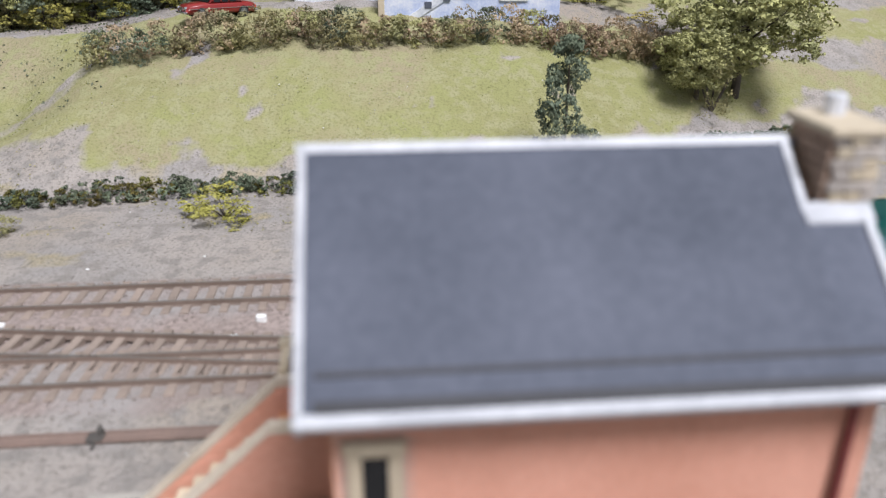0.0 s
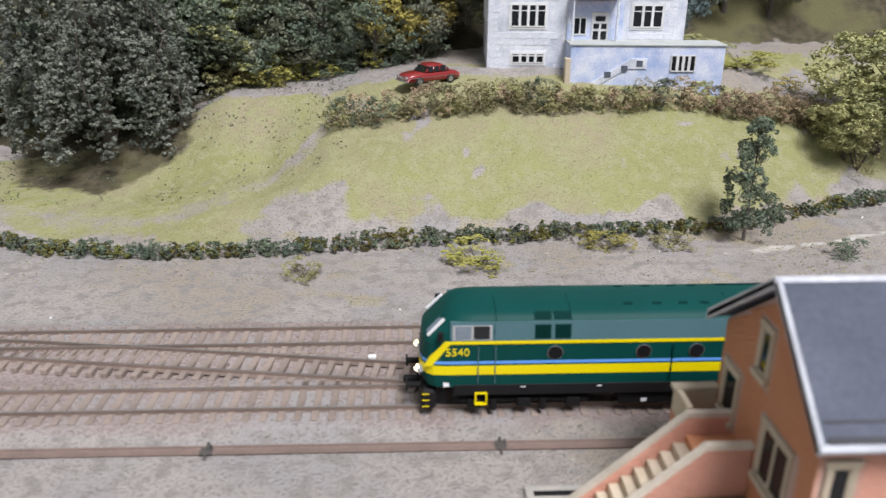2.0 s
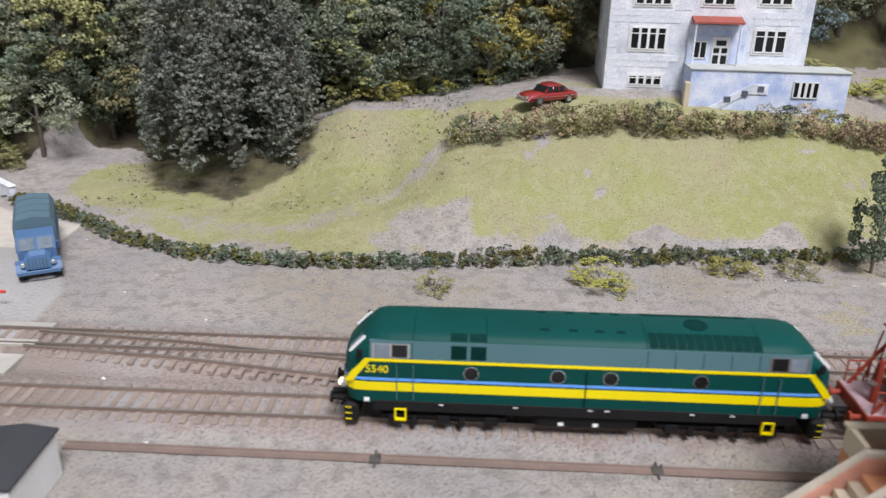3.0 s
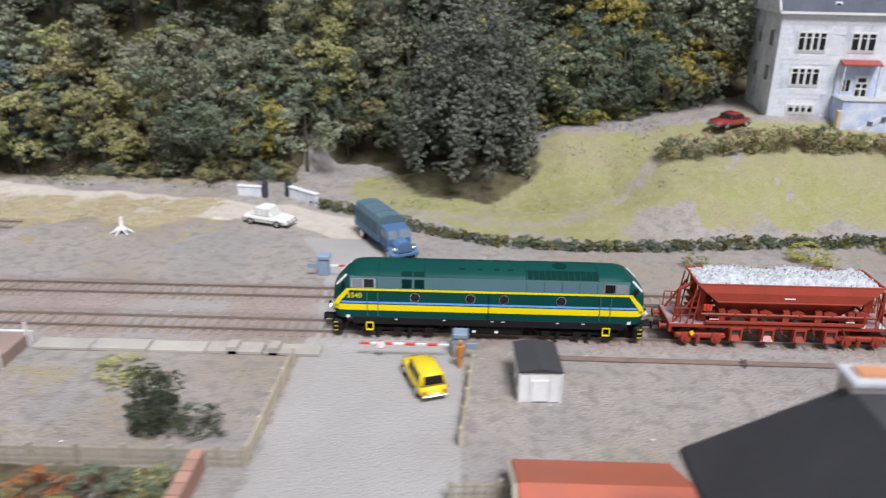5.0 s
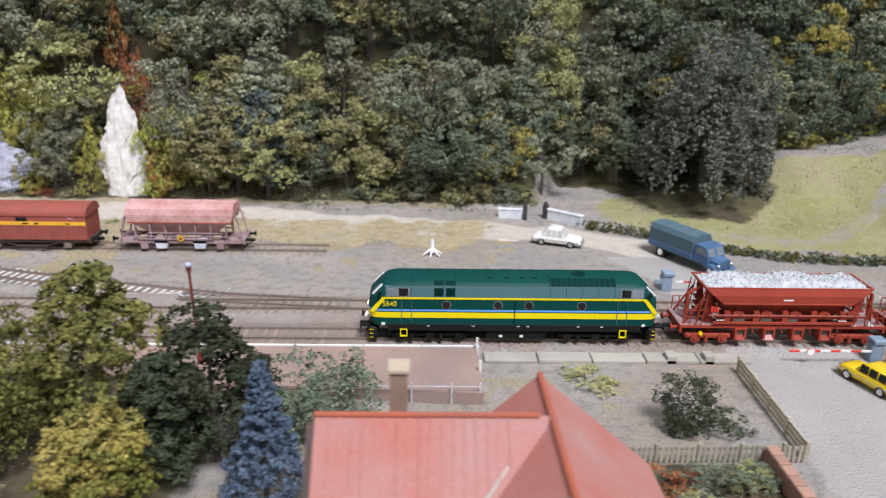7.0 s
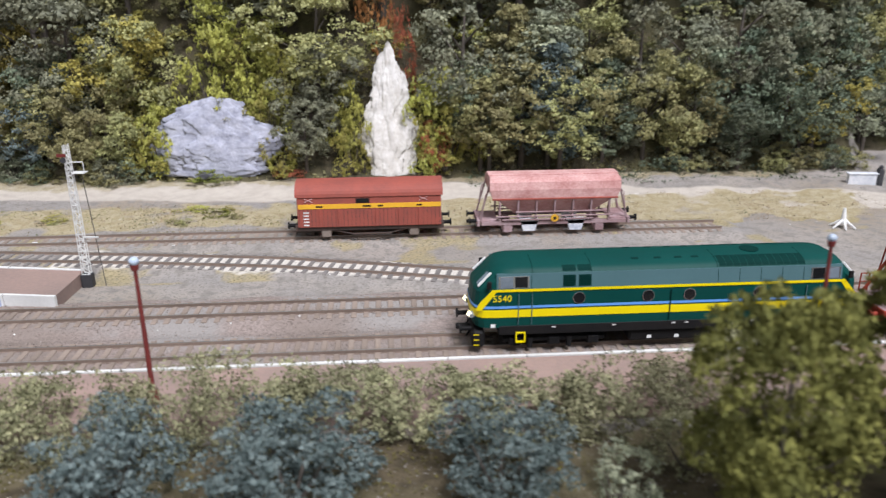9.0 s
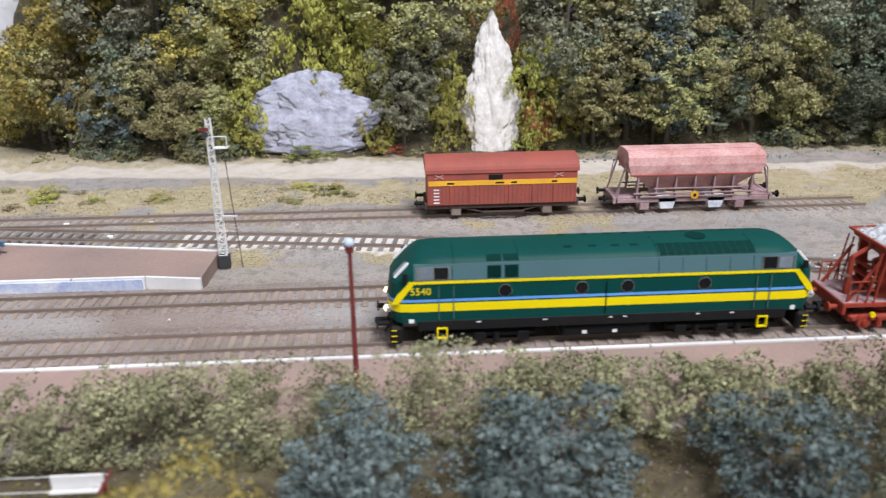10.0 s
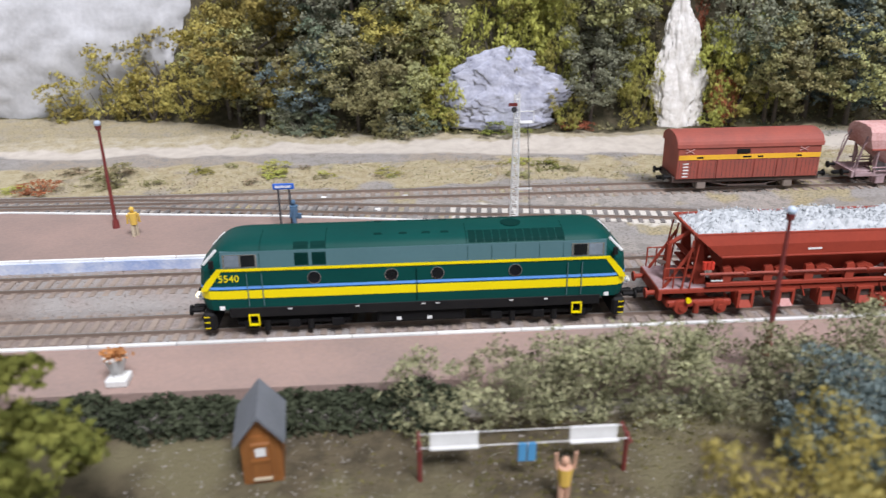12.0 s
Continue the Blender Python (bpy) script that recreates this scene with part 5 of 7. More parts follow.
    part("gable", prism([(0.0, h + 0.032), (0.15, h + 0.28), (0.31, h + 0.41), (d - 0.31, h + 0.41), (d - 0.15, h + 0.28), (d - 0.02, h + 0.032)], -0.04, -0.036), STONE_BLUE, roof)
    for p, q in zip(slope, slope[1:]):
        part("bargeboard", rod((-0.042, *p), (-0.042, *q), 0.013, n=6), WHITE, roof, "white bargeboard")
    for x in (0.55, 1.1):
        dm = part("dormer", box(x - 0.035, x + 0.035, 0.0, 0.16, h + 0.05, h + 0.13, 0.003), WHITE, t)
        part("pane", box(x - 0.02, x + 0.02, -0.004, 0.0, h + 0.065, h + 0.115), GLASS, dm)
    part("chimney", box(0.72, 0.82, 0.2, 0.3, h + 0.1, h + 0.42, 0.003), BRICK_SIDE, t)
    part("side_wing", box(w, w + 0.12, 0.15, d, -0.2, h + 0.06), STONE_BLUE, t)
    return t


villa()


# ---- buildings in front ----
def red_house():
    t = thing("station_house", at(0, 0), "white plastered house with a faded red tiled roof and cross wing", "house")
    part("wall", prism([(-0.68, 0), (0.2, 0), (0.2, 0.5), (-0.21, 0.88), (-0.68, 0.44)], -6.74, -6.2), WHITE, t)
    part("wing_wall", prism([(-6.33, 0), (-5.58, 0), (-5.58, 0.5), (-5.95, 0.84), (-6.33, 0.5)], -1.0, 0.05, "y"), WHITE, t)
    main = part("main_roof", prism([(-0.75, 0.44), (-0.21, 0.97), (0.27, 0.51), (0.27, 0.47), (-0.21, 0.92), (-0.75, 0.39)], -6.84, -5.95), ROOF_RED, t)
    wing = part("wing_roof", prism([(-6.45, 0.5), (-5.95, 0.96), (-5.44, 0.52), (-5.44, 0.47), (-5.95, 0.91), (-6.45, 0.45)], -1.1, 0.13, "y"), ROOF_RED, t)
    # rows of tile battens as shallow ridges
    for k in range(22):
        x = -6.83 + k * 0.042
        if x < -6.1:
            part("roof_seam", prism([(-0.745, 0.444), (-0.215, 0.9725), (-0.215, 0.9695), (-0.745, 0.441)], x, x + 0.005), ROOF_RED, main)
    part("ridge_tiles", rod((-6.84, -0.21, 0.972), (-6.0, -0.21, 0.972), 0.012, n=8), ROOF_ORANGE, main)
    part("ridge_tiles", rod((-5.95, -1.1, 0.962), (-5.95, 0.13, 0.962), 0.014, n=8), ROOF_ORANGE, wing)
    part("valley_flashing", rod((-6.0, -0.21, 0.945), (-6.4, -0.62, 0.58), 0.011, n=6), STONE_GREY, t, "grey lead valley")
    part("bargeboard", prism([(-0.76, 0.4), (-0.21, 0.94), (0.28, 0.48), (0.28, 0.44), (-0.21, 0.89), (-0.76, 0.36)], -6.87, -6.845), VAN_DARK, t)
    for y0, z0, y1, z1 in ((-0.6, 0.2, -0.1, 0.2), (-0.6, 0.5, 0.15, 0.5), (-0.45, 0.0, -0.45, 0.62), (-0.21, 0.0, -0.21, 0.85), (0.02, 0.0, 0.02, 0.62), (-0.45, 0.2, -0.21, 0.5), (0.02, 0.2, -0.21, 0.5)):
        part("timber", rod((-6.745, y0, z0), (-6.745, y1, z1), 0.014, n=4), BLACK, t, "dark timber framing")
    ch = part("chimney", box(-6.57, -6.5, 0.0, 0.08, 0.55, 1.03), CHIMNEY_BRICK, t)
    part("chimney_cap", box(-6.58, -6.49, -0.01, 0.09, 1.03, 1.052, 0.004), CREAM, ch)
    return t


def goods_shed():
    t = thing("shed", at(0, 0), "small grey wooden shed with an orange roof", "shed")
    part("wall", prism([(0.05, 0), (0.8, 0), (0.8, 0.13), (0.46, 0.26), (0.05, 0.07)], -2.88, -2.2), BOX_BLUE, t)
    for k in range(12):
        part("plank", box(-2.887, -2.88, 0.06 + k * 0.06, 0.115 + k * 0.06, 0.0, 0.09), BOX_BLUE, t)
    r = part("roof", prism([(-0.05, 0.075), (0.46, 0.3), (0.86, 0.13), (0.86, 0.11), (0.46, 0.274), (-0.05, 0.05)], -2.94, -2.16), ROOF_ORANGE, t)
    part("bargeboard", prism([(-0.06, 0.06), (0.46, 0.288), (0.87, 0.115), (0.87, 0.09), (0.46, 0.262), (-0.06, 0.035)], -2.965, -2.945), WOOD_GREY, t)
    return t


def dark_house():
    t = thing("house", at(0, 0), "brown brick house with a hipped dark slate roof and chimney", "house")
    part("wall", box(-2.27, -1.67, -0.95, 0.0, 0, 0.78), BRICK_SIDE, t)
    loops = [[(-2.39, -1.05, 0.74), (-1.55, -1.05, 0.74), (-1.55, 0.1, 0.74), (-2.39, 0.1, 0.74)], [(-2.38, -1.04, 0.765), (-1.56, -1.04, 0.765), (-1.56, 0.09, 0.765), (-2.38, 0.09, 0.765)], [(-2.03, -0.62, 1.25), (-1.89, -0.62, 1.25), (-1.89, -0.26, 1.25), (-2.03, -0.26, 1.25)]]
    part("roof", rings(loops), SLATE_DARK, t)
    ch = part("chimney", box(-2.035, -1.885, -0.3, -0.2, 1.0, 1.27, 0.003), CONCRETE, t, "pale rendered chimney")
    part("chimney_cap", box(-2.045, -1.875, -0.31, -0.19, 1.27, 1.29, 0.003), TRIM_WHITE, ch)
    part("flue", box(-2.01, -1.91, -0.28, -0.22, 1.285, 1.3), BRICK_SIDE, ch)
    return t


red_house()
goods_shed()
dark_house()


def hut():
    t = thing("hut", at(-2.735, 1.76, 0, 2), "small white wooden hut with a dark felt roof", "hut")
    part("wall", box(-0.125, 0.125, -0.17, 0.18, 0, 0.2, 0.003), WHITE, t)
    for s in (-1, 1):
        part("roof_slope", prism([(s * 0.132, 0.209), (0, 0.228), (0, 0.2), (s * 0.132, 0.198)], -0.178, 0.2, "y"), SLATE_DARK, t)
    for x in (-0.12, -0.06, 0.06, 0.12):
        part("batten", box(x - 0.006, x + 0.006, -0.176, -0.17, 0, 0.2), WHITE, t)
    part("door", box(-0.05, 0.05, -0.178, -0.17, 0.01, 0.15, 0.002), WHITE, t)
    for y in (-0.08, 0.06):
        part("side_window", box(-0.129, -0.125, y, y + 0.05, 0.05, 0.1), GLASS, t)
    return t


def outhouse():
    t = thing("outhouse", at(-13.22, 1.33, 0, 6) @ Matrix.Diagonal((0.74, 1, 1, 1)), "brown wooden plank outhouse with a grey felt gable roof", "outhouse")
    part("wall", prism([(-0.095, 0), (0.095, 0), (0.095, 0.21), (0, 0.285), (-0.095, 0.21)], -0.09, 0.1, "y"), WOOD, t)
    for k in range(8):
        x = -0.09 + k * 0.0232
        part("plank", box(x, x + 0.021, -0.096, -0.09, 0.0, 0.205), WOOD, t)
        part("plank", box(0.095, 0.1, -0.085 + k * 0.0232, -0.064 + k * 0.0232, 0, 0.205), WOOD, t)
    d = part("door", box(-0.045, 0.045, -0.104, -0.096, 0.01, 0.18, 0.002), WOOD, t)
    for z in (0.02, 0.1, 0.165):
        part("ledge", box(-0.045, 0.045, -0.108, -0.104, z, z + 0.012), CREAM if z < 0.05 else WOOD, d)
    part("opening", box(-0.025, 0.025, -0.107, -0.104, 0.125, 0.16), WHITE, d)
    for s in (-1, 1):
        part("roof_slope", prism([(s * 0.125, 0.195), (0, 0.31), (0, 0.295), (s * 0.12, 0.183)], -0.125, 0.13, "y"), mat("grey_felt", (0.16, 0.17, 0.19), (0.11, 0.12, 0.13), 50, 0.85), t)
    return t


hut()
outhouse()


# ---- platforms, slabs and conduits ----
def platform(name, label, top, z, edges):
    t = thing(name, at(0, 0), label, "platform", kind="structure")
    part("surface", prism(top, 0.0, z, "z"), PLAT, t)
    for a, b in edges:
        d = Vector((b[0] - a[0], b[1] - a[1], 0))
        n = max(1, int(d.length / 0.4))
        for k in range(n):
            p, q = Vector((*a, 0)) + d * (k / n), Vector((*a, 0)) + d * ((k + 0.985) / n)
            s = Vector((-d.y, d.x, 0)).normalized() * 0.011
            part("edge_stone", prism([(p + s)[:2], (q + s)[:2], (q - s)[:2], (p - s)[:2]], 0.0, z + 0.006, "z"), WHITE, t)
    return t


platform("platform_near", "red ash platform with a white stone edge", [(-19, 1.74), (-12.5, 1.74), (-12.2, 1.67), (-8.72, 1.66), (-6.05, 1.5), (-6.05, 2.13), (-19, 2.13)], 0.085, [((-19, 2.145), (-6.03, 2.145))])
platform("platform_far", "red ash island platform tapering to an end", [(-19, 3.19), (-12.32, 3.17), (-12, 3.12), (-11.98, 3.55), (-13.52, 3.81), (-15.32, 4.03), (-19, 4.1)], 0.09, [((-19, 3.195), (-12.32, 3.175)), ((-12.32, 3.175), (-11.99, 3.12)), ((-19, 4.115), (-15.32, 4.045)), ((-15.32, 4.045), (-13.52, 3.825)), ((-13.52, 3.825), (-11.98, 3.56))])
part("platform_wall", box(-19, -12.34, 3.155, 3.175, 0.0, 0.084), STONE_WASH, bpy.data.objects["platform_far"], "pale blue platform wall")
for k in range(5):
    p = tagged(part("concrete_slab", box(-6.0 + k * 0.38, -5.63 + k * 0.38, 2.06, 2.19, 0.0, 0.024 + 0.004 * (k % 2), 0.004), CONCRETE), "pale concrete slab beside the track", "slab", "slabs beside the track")
for x in (-4.72, -4.45):
    tagged(part("concrete_block", box(x, x + 0.07, 2.06, 2.16, 0.0, 0.06, 0.004), CONCRETE), "small pale concrete block by the crossing", "block", "blocks by the crossing")
tagged(part("yard_slab", box(-1.08, 0.1, 0.5, 1.7, 0.0, 0.018, 0.004), CONCRETE), "worn pale concrete yard slab", "slab", kind="structure")
sl = tagged(part("trough", box(-0.12, 0.14, 1.69, 1.85, 0.0, 0.02, 0.004), CONCRETE), "pale concrete trough with a dark slot", "trough")
part("slot", box(-0.09, 0.1, 1.79, 1.815, 0.018, 0.0225), BLACK, sl)
cd = thing("cable_conduit", at(0, 0), "rusty cable conduit with dark junction boxes beside the track", "conduit")
for y in (2.07, 2.084, 2.098, 2.114):
    part("pipe", rod((-2.7, y + 0.03, 0.008), (5, y, 0.008), 0.006, n=6), PIPE, cd)
for x in (-1.36, -0.18, 0.75):
    bm = box(x - 0.025, x + 0.025, 2.085, 2.13, 0.0, 0.018, 0.005)
    bm = rod((x, 2.06, 0.0), (x, 2.15, 0.02), 0.006, bm=bm)
    bm = rod((x - 0.03, 2.1, 0.0), (x + 0.02, 2.12, 0.03), 0.006, bm=bm)
    part("junction_box", bm, PIPE_DARK, cd)


# ---- level crossing ----
def barrier(x, y, sx, label):
    t = thing("level_crossing_barrier", at(x, y, 0), label, "barrier", "crossing barriers")
    part("drive_box", box(-0.045, 0.045, -0.04, 0.04, 0, 0.14, 0.006), BOX_BLUE, t)
    part("cap", box(-0.04, 0.06, -0.05, 0.05, 0.14, 0.175, 0.006), BOX_BLUE, t)
    z = 0.1
    for k in range(8):
        a, b = sx * (0.06 + k * 0.073), sx * (0.06 + (k + 1) * 0.073)
        part("boom_section", box(min(a, b), max(a, b), -0.063, -0.051, z - 0.008, z + 0.008, 0.002), SIGN_RED if k % 2 else WHITE, t, "red boom section" if k % 2 else "white boom section")
    d = part("disc", rod((sx * 0.5, -0.07, z), (sx * 0.5, -0.076, z), 0.026, n=20), WHITE, t, "round white disc with a red rim")
    part("rim", rod((sx * 0.5, -0.069, z), (sx * 0.5, -0.0755, z), 0.029, n=20), SIGN_RED, d)
    part("counterweight", box(*sorted((-sx * 0.05, -sx * 0.12)), -0.066, -0.05, z - 0.02, z + 0.02, 0.003), BOX_BLUE, t)
    return t


barrier(-3.21, 2.14, -1, "red and white lowered barrier with a grey-blue drive box")
barrier(-4.32, 3.44, 1, "red and white barrier with a grey-blue drive box across the tracks")
for y in (2.345, 2.515, 2.87, 3.06):
    tagged(part("crossing_plank", box(-4.15, -3.25, y + 0.018, y + 0.075, 0.0, 0.045, 0.003), CONCRETE), "grey crossing plank beside the rail", "plank", "crossing planks")
tagged(part("road_slab", box(-4.15, -3.25, 2.62, 2.8, 0.0, 0.04, 0.004), CONCRETE), "grey concrete road slab between the tracks", "slab")


# ---- fences ----
def picket_fence(x0, y0, x1, y1, label, h=0.115, gap=0.03):
    n = int(math.hypot(x1 - x0, y1 - y0) / gap)
    L = n * gap
    t = thing("picket_fence", at(x0, y0, 0, math.degrees(math.atan2(y1 - y0, x1 - x0))), label, "fence", "garden fences")
    for z in (0.025, h - 0.025):
        part("rail", box(0, L, 0.002, 0.012, z - 0.007, z + 0.007), WOOD_GREY, t)
    me = None
    rng = np.random.default_rng(int(abs(x0) * 100))
    for k in range(n + 1):
        post = k % 8 == 0
        if post:
            part("post", box(k * gap - 0.01, k * gap + 0.01, -0.008, 0.014, 0, h + 0.012, 0.002), WOOD_GREY, t)
            continue
        if me is None:
            ob = part("picket", prism([(-0.008, 0.004), (0.008, 0.004), (0.008, h - 0.008), (0, h), (-0.008, h - 0.008)], -0.006, 0.002, "y"), WOOD_GREY, t)
            me = ob.data
        else:
            ob = new("picket", me)
            ob.parent = t
        ob.matrix_basis = at(k * gap, 0, 0, 0, 0, float(rng.normal() * 1.5))
    return t


picket_fence(-6.1, 0.87, -4.3, 0.9, "weathered pale picket fence along the garden")
picket_fence(-3.24, 0.68, -2.93, 0.7, "short weathered picket fence by the shed")
picket_fence(-2.16, 0.66, -1.85, 0.67, "short weathered picket fence behind the shed")
picket_fence(-9.75, 0.7, -9.2, 0.69, "short white garden fence among bushes", 0.16, 0.028)
picket_fence(-7.6, 0.9, -6.9, 0.88, "pale garden fence behind the house")


FENCE_CREAM = mat("bleached_cream_wood", (0.5, 0.45, 0.35), (0.38, 0.33, 0.25), 90, 0.9)


def board_fence(x0, y0, x1, y1, label):
    t = thing("board_fence", at(0, 0), label, "fence", "road fences")
    n = 4
    d = Vector((x1 - x0, y1 - y0, 0))
    for k in range(n + 1):
        p = Vector((x0, y0, 0)) + d * k / n
        part("post", box(p.x - 0.011, p.x + 0.011, p.y - 0.011, p.y + 0.011, 0, 0.125, 0.002), FENCE_CREAM, t)
    s = Vector((-d.y, d.x, 0)).normalized() * 0.004
    a, b = Vector((x0, y0, 0)), Vector((x1, y1, 0))
    for z in (0.015, 0.05, 0.085):
        part("board", prism([(a + s)[:2], (b + s)[:2], (b - s)[:2], (a - s)[:2]], z, z + 0.026, "z"), FENCE_CREAM, t)
    return t


board_fence(-4.28, 0.92, -4.26, 1.95, "weathered board fence along the road")
board_fence(-3.19, 1.13, -3.12, 1.92, "leaning weathered board fence beside the road")
w = tagged(part("garden_wall", box(-4.54, -4.48, -0.4, 0.88, 0, 0.11, 0.006), WALL_BRICK), "low red brick garden wall", "wall")
for k in range(14):
    part("coping_stone", box(-4.545, -4.475, -0.38 + k * 0.09, -0.3 + k * 0.09, 0.11, 0.13, 0.005), WALL_BRICK, w)
t = thing("platform_fence", at(0, 0), "thin white post fence at the end of the platform", "fence")
for x in (-7.0, -6.75, -6.5, -6.25, -6.07):
    part("post", box(x - 0.005, x + 0.005, 1.503, 1.513, 0.0, 0.15), TRIM_WHITE, t)
part("rail", box(-7.0, -6.07, 1.506, 1.51, 0.122, 0.128), TRIM_WHITE, t)
part("post", box(-6.06, -6.045, 1.78, 1.795, 0.0, 0.16), WHITE, t)
part("post", box(-6.06, -6.045, 2.1, 2.115, 0.0, 0.17), WHITE, t)
for (x0, y0), (x1, y1), nm in (((-5.59, 5.5), (-5.33, 5.47), "gate wall"), ((-5.03, 5.5), (-4.7, 5.24), "gate wall")):
    g = thing("gate_wall", at((x0 + x1) / 2, (y0 + y1) / 2, 0, math.degrees(math.atan2(y1 - y0, x1 - x0))), "low grey stone gate wall with a dark pillar", "wall", "gate walls")
    L = math.hypot(x1 - x0, y1 - y0) / 2
    part("wall", box(-L, L, -0.025, 0.025, 0, 0.12, 0.004), STONE_BLUE, g)
    part("coping", box(-L - 0.01, L + 0.01, -0.032, 0.032, 0.12, 0.132, 0.003), STONE_BLUE, g)
    e = 1 if x0 < -5.3 else -1
    part("pillar", merge(box(e * (L + 0.035) - 0.025, e * (L + 0.035) + 0.025, -0.03, 0.03, 0, 0.17, 0.004), ball((e * (L + 0.035), 0, 0.185), 0.022)), SLATE_DARK, g)


# ---- vehicles ----
def wheel(parent, x, y, r, w=0.025):
    s = -1 if y < 0 else 1
    ty = part("wheel", rod((x, y - w / 2, r), (x, y + w / 2, r), r, n=18), TYRE, parent)
    part("hub_cap", rod((x, y + s * w / 2, r), (x, y + s * (w / 2 + 0.003), r), r * 0.6, n=14), CHROME, ty)


def saloon(name, m, label, paint, L=0.5, W=0.2, H=0.165, estate=False):
    t = thing(name, m, label, "car", "cars")
    pane = CAR_PANE if paint == CAR_WHITE else GLASS
    hl, hw = L / 2, W / 2
    z0, zb = 0.03, 0.098
    prof = []
    for x, hz, wz in ((-hl, 0.075, 0.8), (-hl + 0.02, 0.09, 0.93), (-hl * 0.6, zb, 1.0), (0, zb + 0.002, 1.0), (hl * 0.55, zb, 1.0), (hl - 0.03, 0.088, 0.93), (hl, 0.07, 0.78)):
        w = hw * wz
        prof.append([(x, -w * 0.92, z0), (x, -w, z0 + 0.02), (x, -w, hz - 0.02), (x, -w * 0.86, hz), (x, w * 0.86, hz), (x, w, hz - 0.02), (x, w, z0 + 0.02), (x, w * 0.92, z0)])
    shell = rings(prof)
    bmesh.ops.bevel(shell, geom=[e for e in shell.edges], offset=0.007, segments=2, affect="EDGES")
    body = part("body", shell, paint, t, smooth=paint != CAR_WHITE)
    back = -hl * (0.92 if estate else 0.62)
    loops = []
    for z, a, b, w in ((zb - 0.004, back, hl * 0.38, 0.9), (H - 0.012, back + (0.02 if estate else 0.06), hl * 0.14, 0.74), (H, back + 0.04 + (0 if estate else 0.04), hl * 0.06, 0.62)):
        loops.append([(a, -hw * w, z), (b, -hw * w, z), (b, hw * w, z), (a, hw * w, z)])
    shell = rings(loops)
    bmesh.ops.bevel(shell, geom=[e for e in shell.edges], offset=0.006, segments=2, affect="EDGES")
    cab = part("cabin", shell, paint, t, smooth=paint != CAR_WHITE)
    zc0, zc1 = zb + 0.004, H - 0.018
    for s in (-1, 1):
        n = 3
        span = (back + 0.045, hl * 0.24)
        for k in range(n):
            a = span[0] + (span[1] - span[0]) * k / n + 0.006
            b = span[0] + (span[1] - span[0]) * (k + 1) / n - 0.006
            part("side_window", prism([(s * hw * 0.86, zc0), (s * (hw * 0.905), zc0), (s * (hw * 0.79), zc1), (s * hw * 0.7, zc1)], a, b), pane, cab)
        part("chrome_strip", box(-hl * 0.9, hl * 0.9, s * hw - 0.002, s * hw + 0.002, 0.062, 0.066), CHROME, body)
        part("headlamp", rod((hl - 0.012, s * hw * 0.62, 0.066), (hl + 0.004, s * hw * 0.62, 0.066), 0.013, n=12), CHROME, body)
        part("tail_lamp", box(-hl - 0.003, -hl + 0.006, s * hw * 0.66 - 0.01, s * hw * 0.66 + 0.01, 0.055, 0.072), SIGN_RED, body)
    part("windscreen", prism([(hl * 0.375, zc0), (hl * 0.385, zc0), (hl * 0.17, zc1), (hl * 0.16, zc1)], -hw * 0.74, hw * 0.74, "y"), pane, cab)
    part("rear_window", prism([(back - 0.003, zc0 + 0.006), (back + 0.006, zc0 + 0.006), (back + (0.02 if estate else 0.05), zc1), (back + (0.01 if estate else 0.04), zc1)], -hw * 0.62, hw * 0.62, "y"), pane, cab)
    for e, x in ((1, hl), (-1, -hl)):
        part("bumper", box(x - 0.008, x + 0.012 * e if e > 0 else x + 0.008, -hw * 0.86, hw * 0.86, 0.034, 0.046, 0.003) if e > 0 else box(x - 0.012, x + 0.008, -hw * 0.86, hw * 0.86, 0.034, 0.046, 0.003), CHROME, body)
    part("grille", box(hl - 0.002, hl + 0.004, -0.03, 0.03, 0.05, 0.075), CHROME, body)
    part("number_plate", box(-hl - 0.005, -hl + 0.002, -0.03, 0.03, 0.047, 0.058), WHITE, body)
    for x in (-hl * 0.6, hl * 0.58):
        for s in (-1, 1):
            wheel(t, x, s * (hw - 0.012), 0.036)
    return t


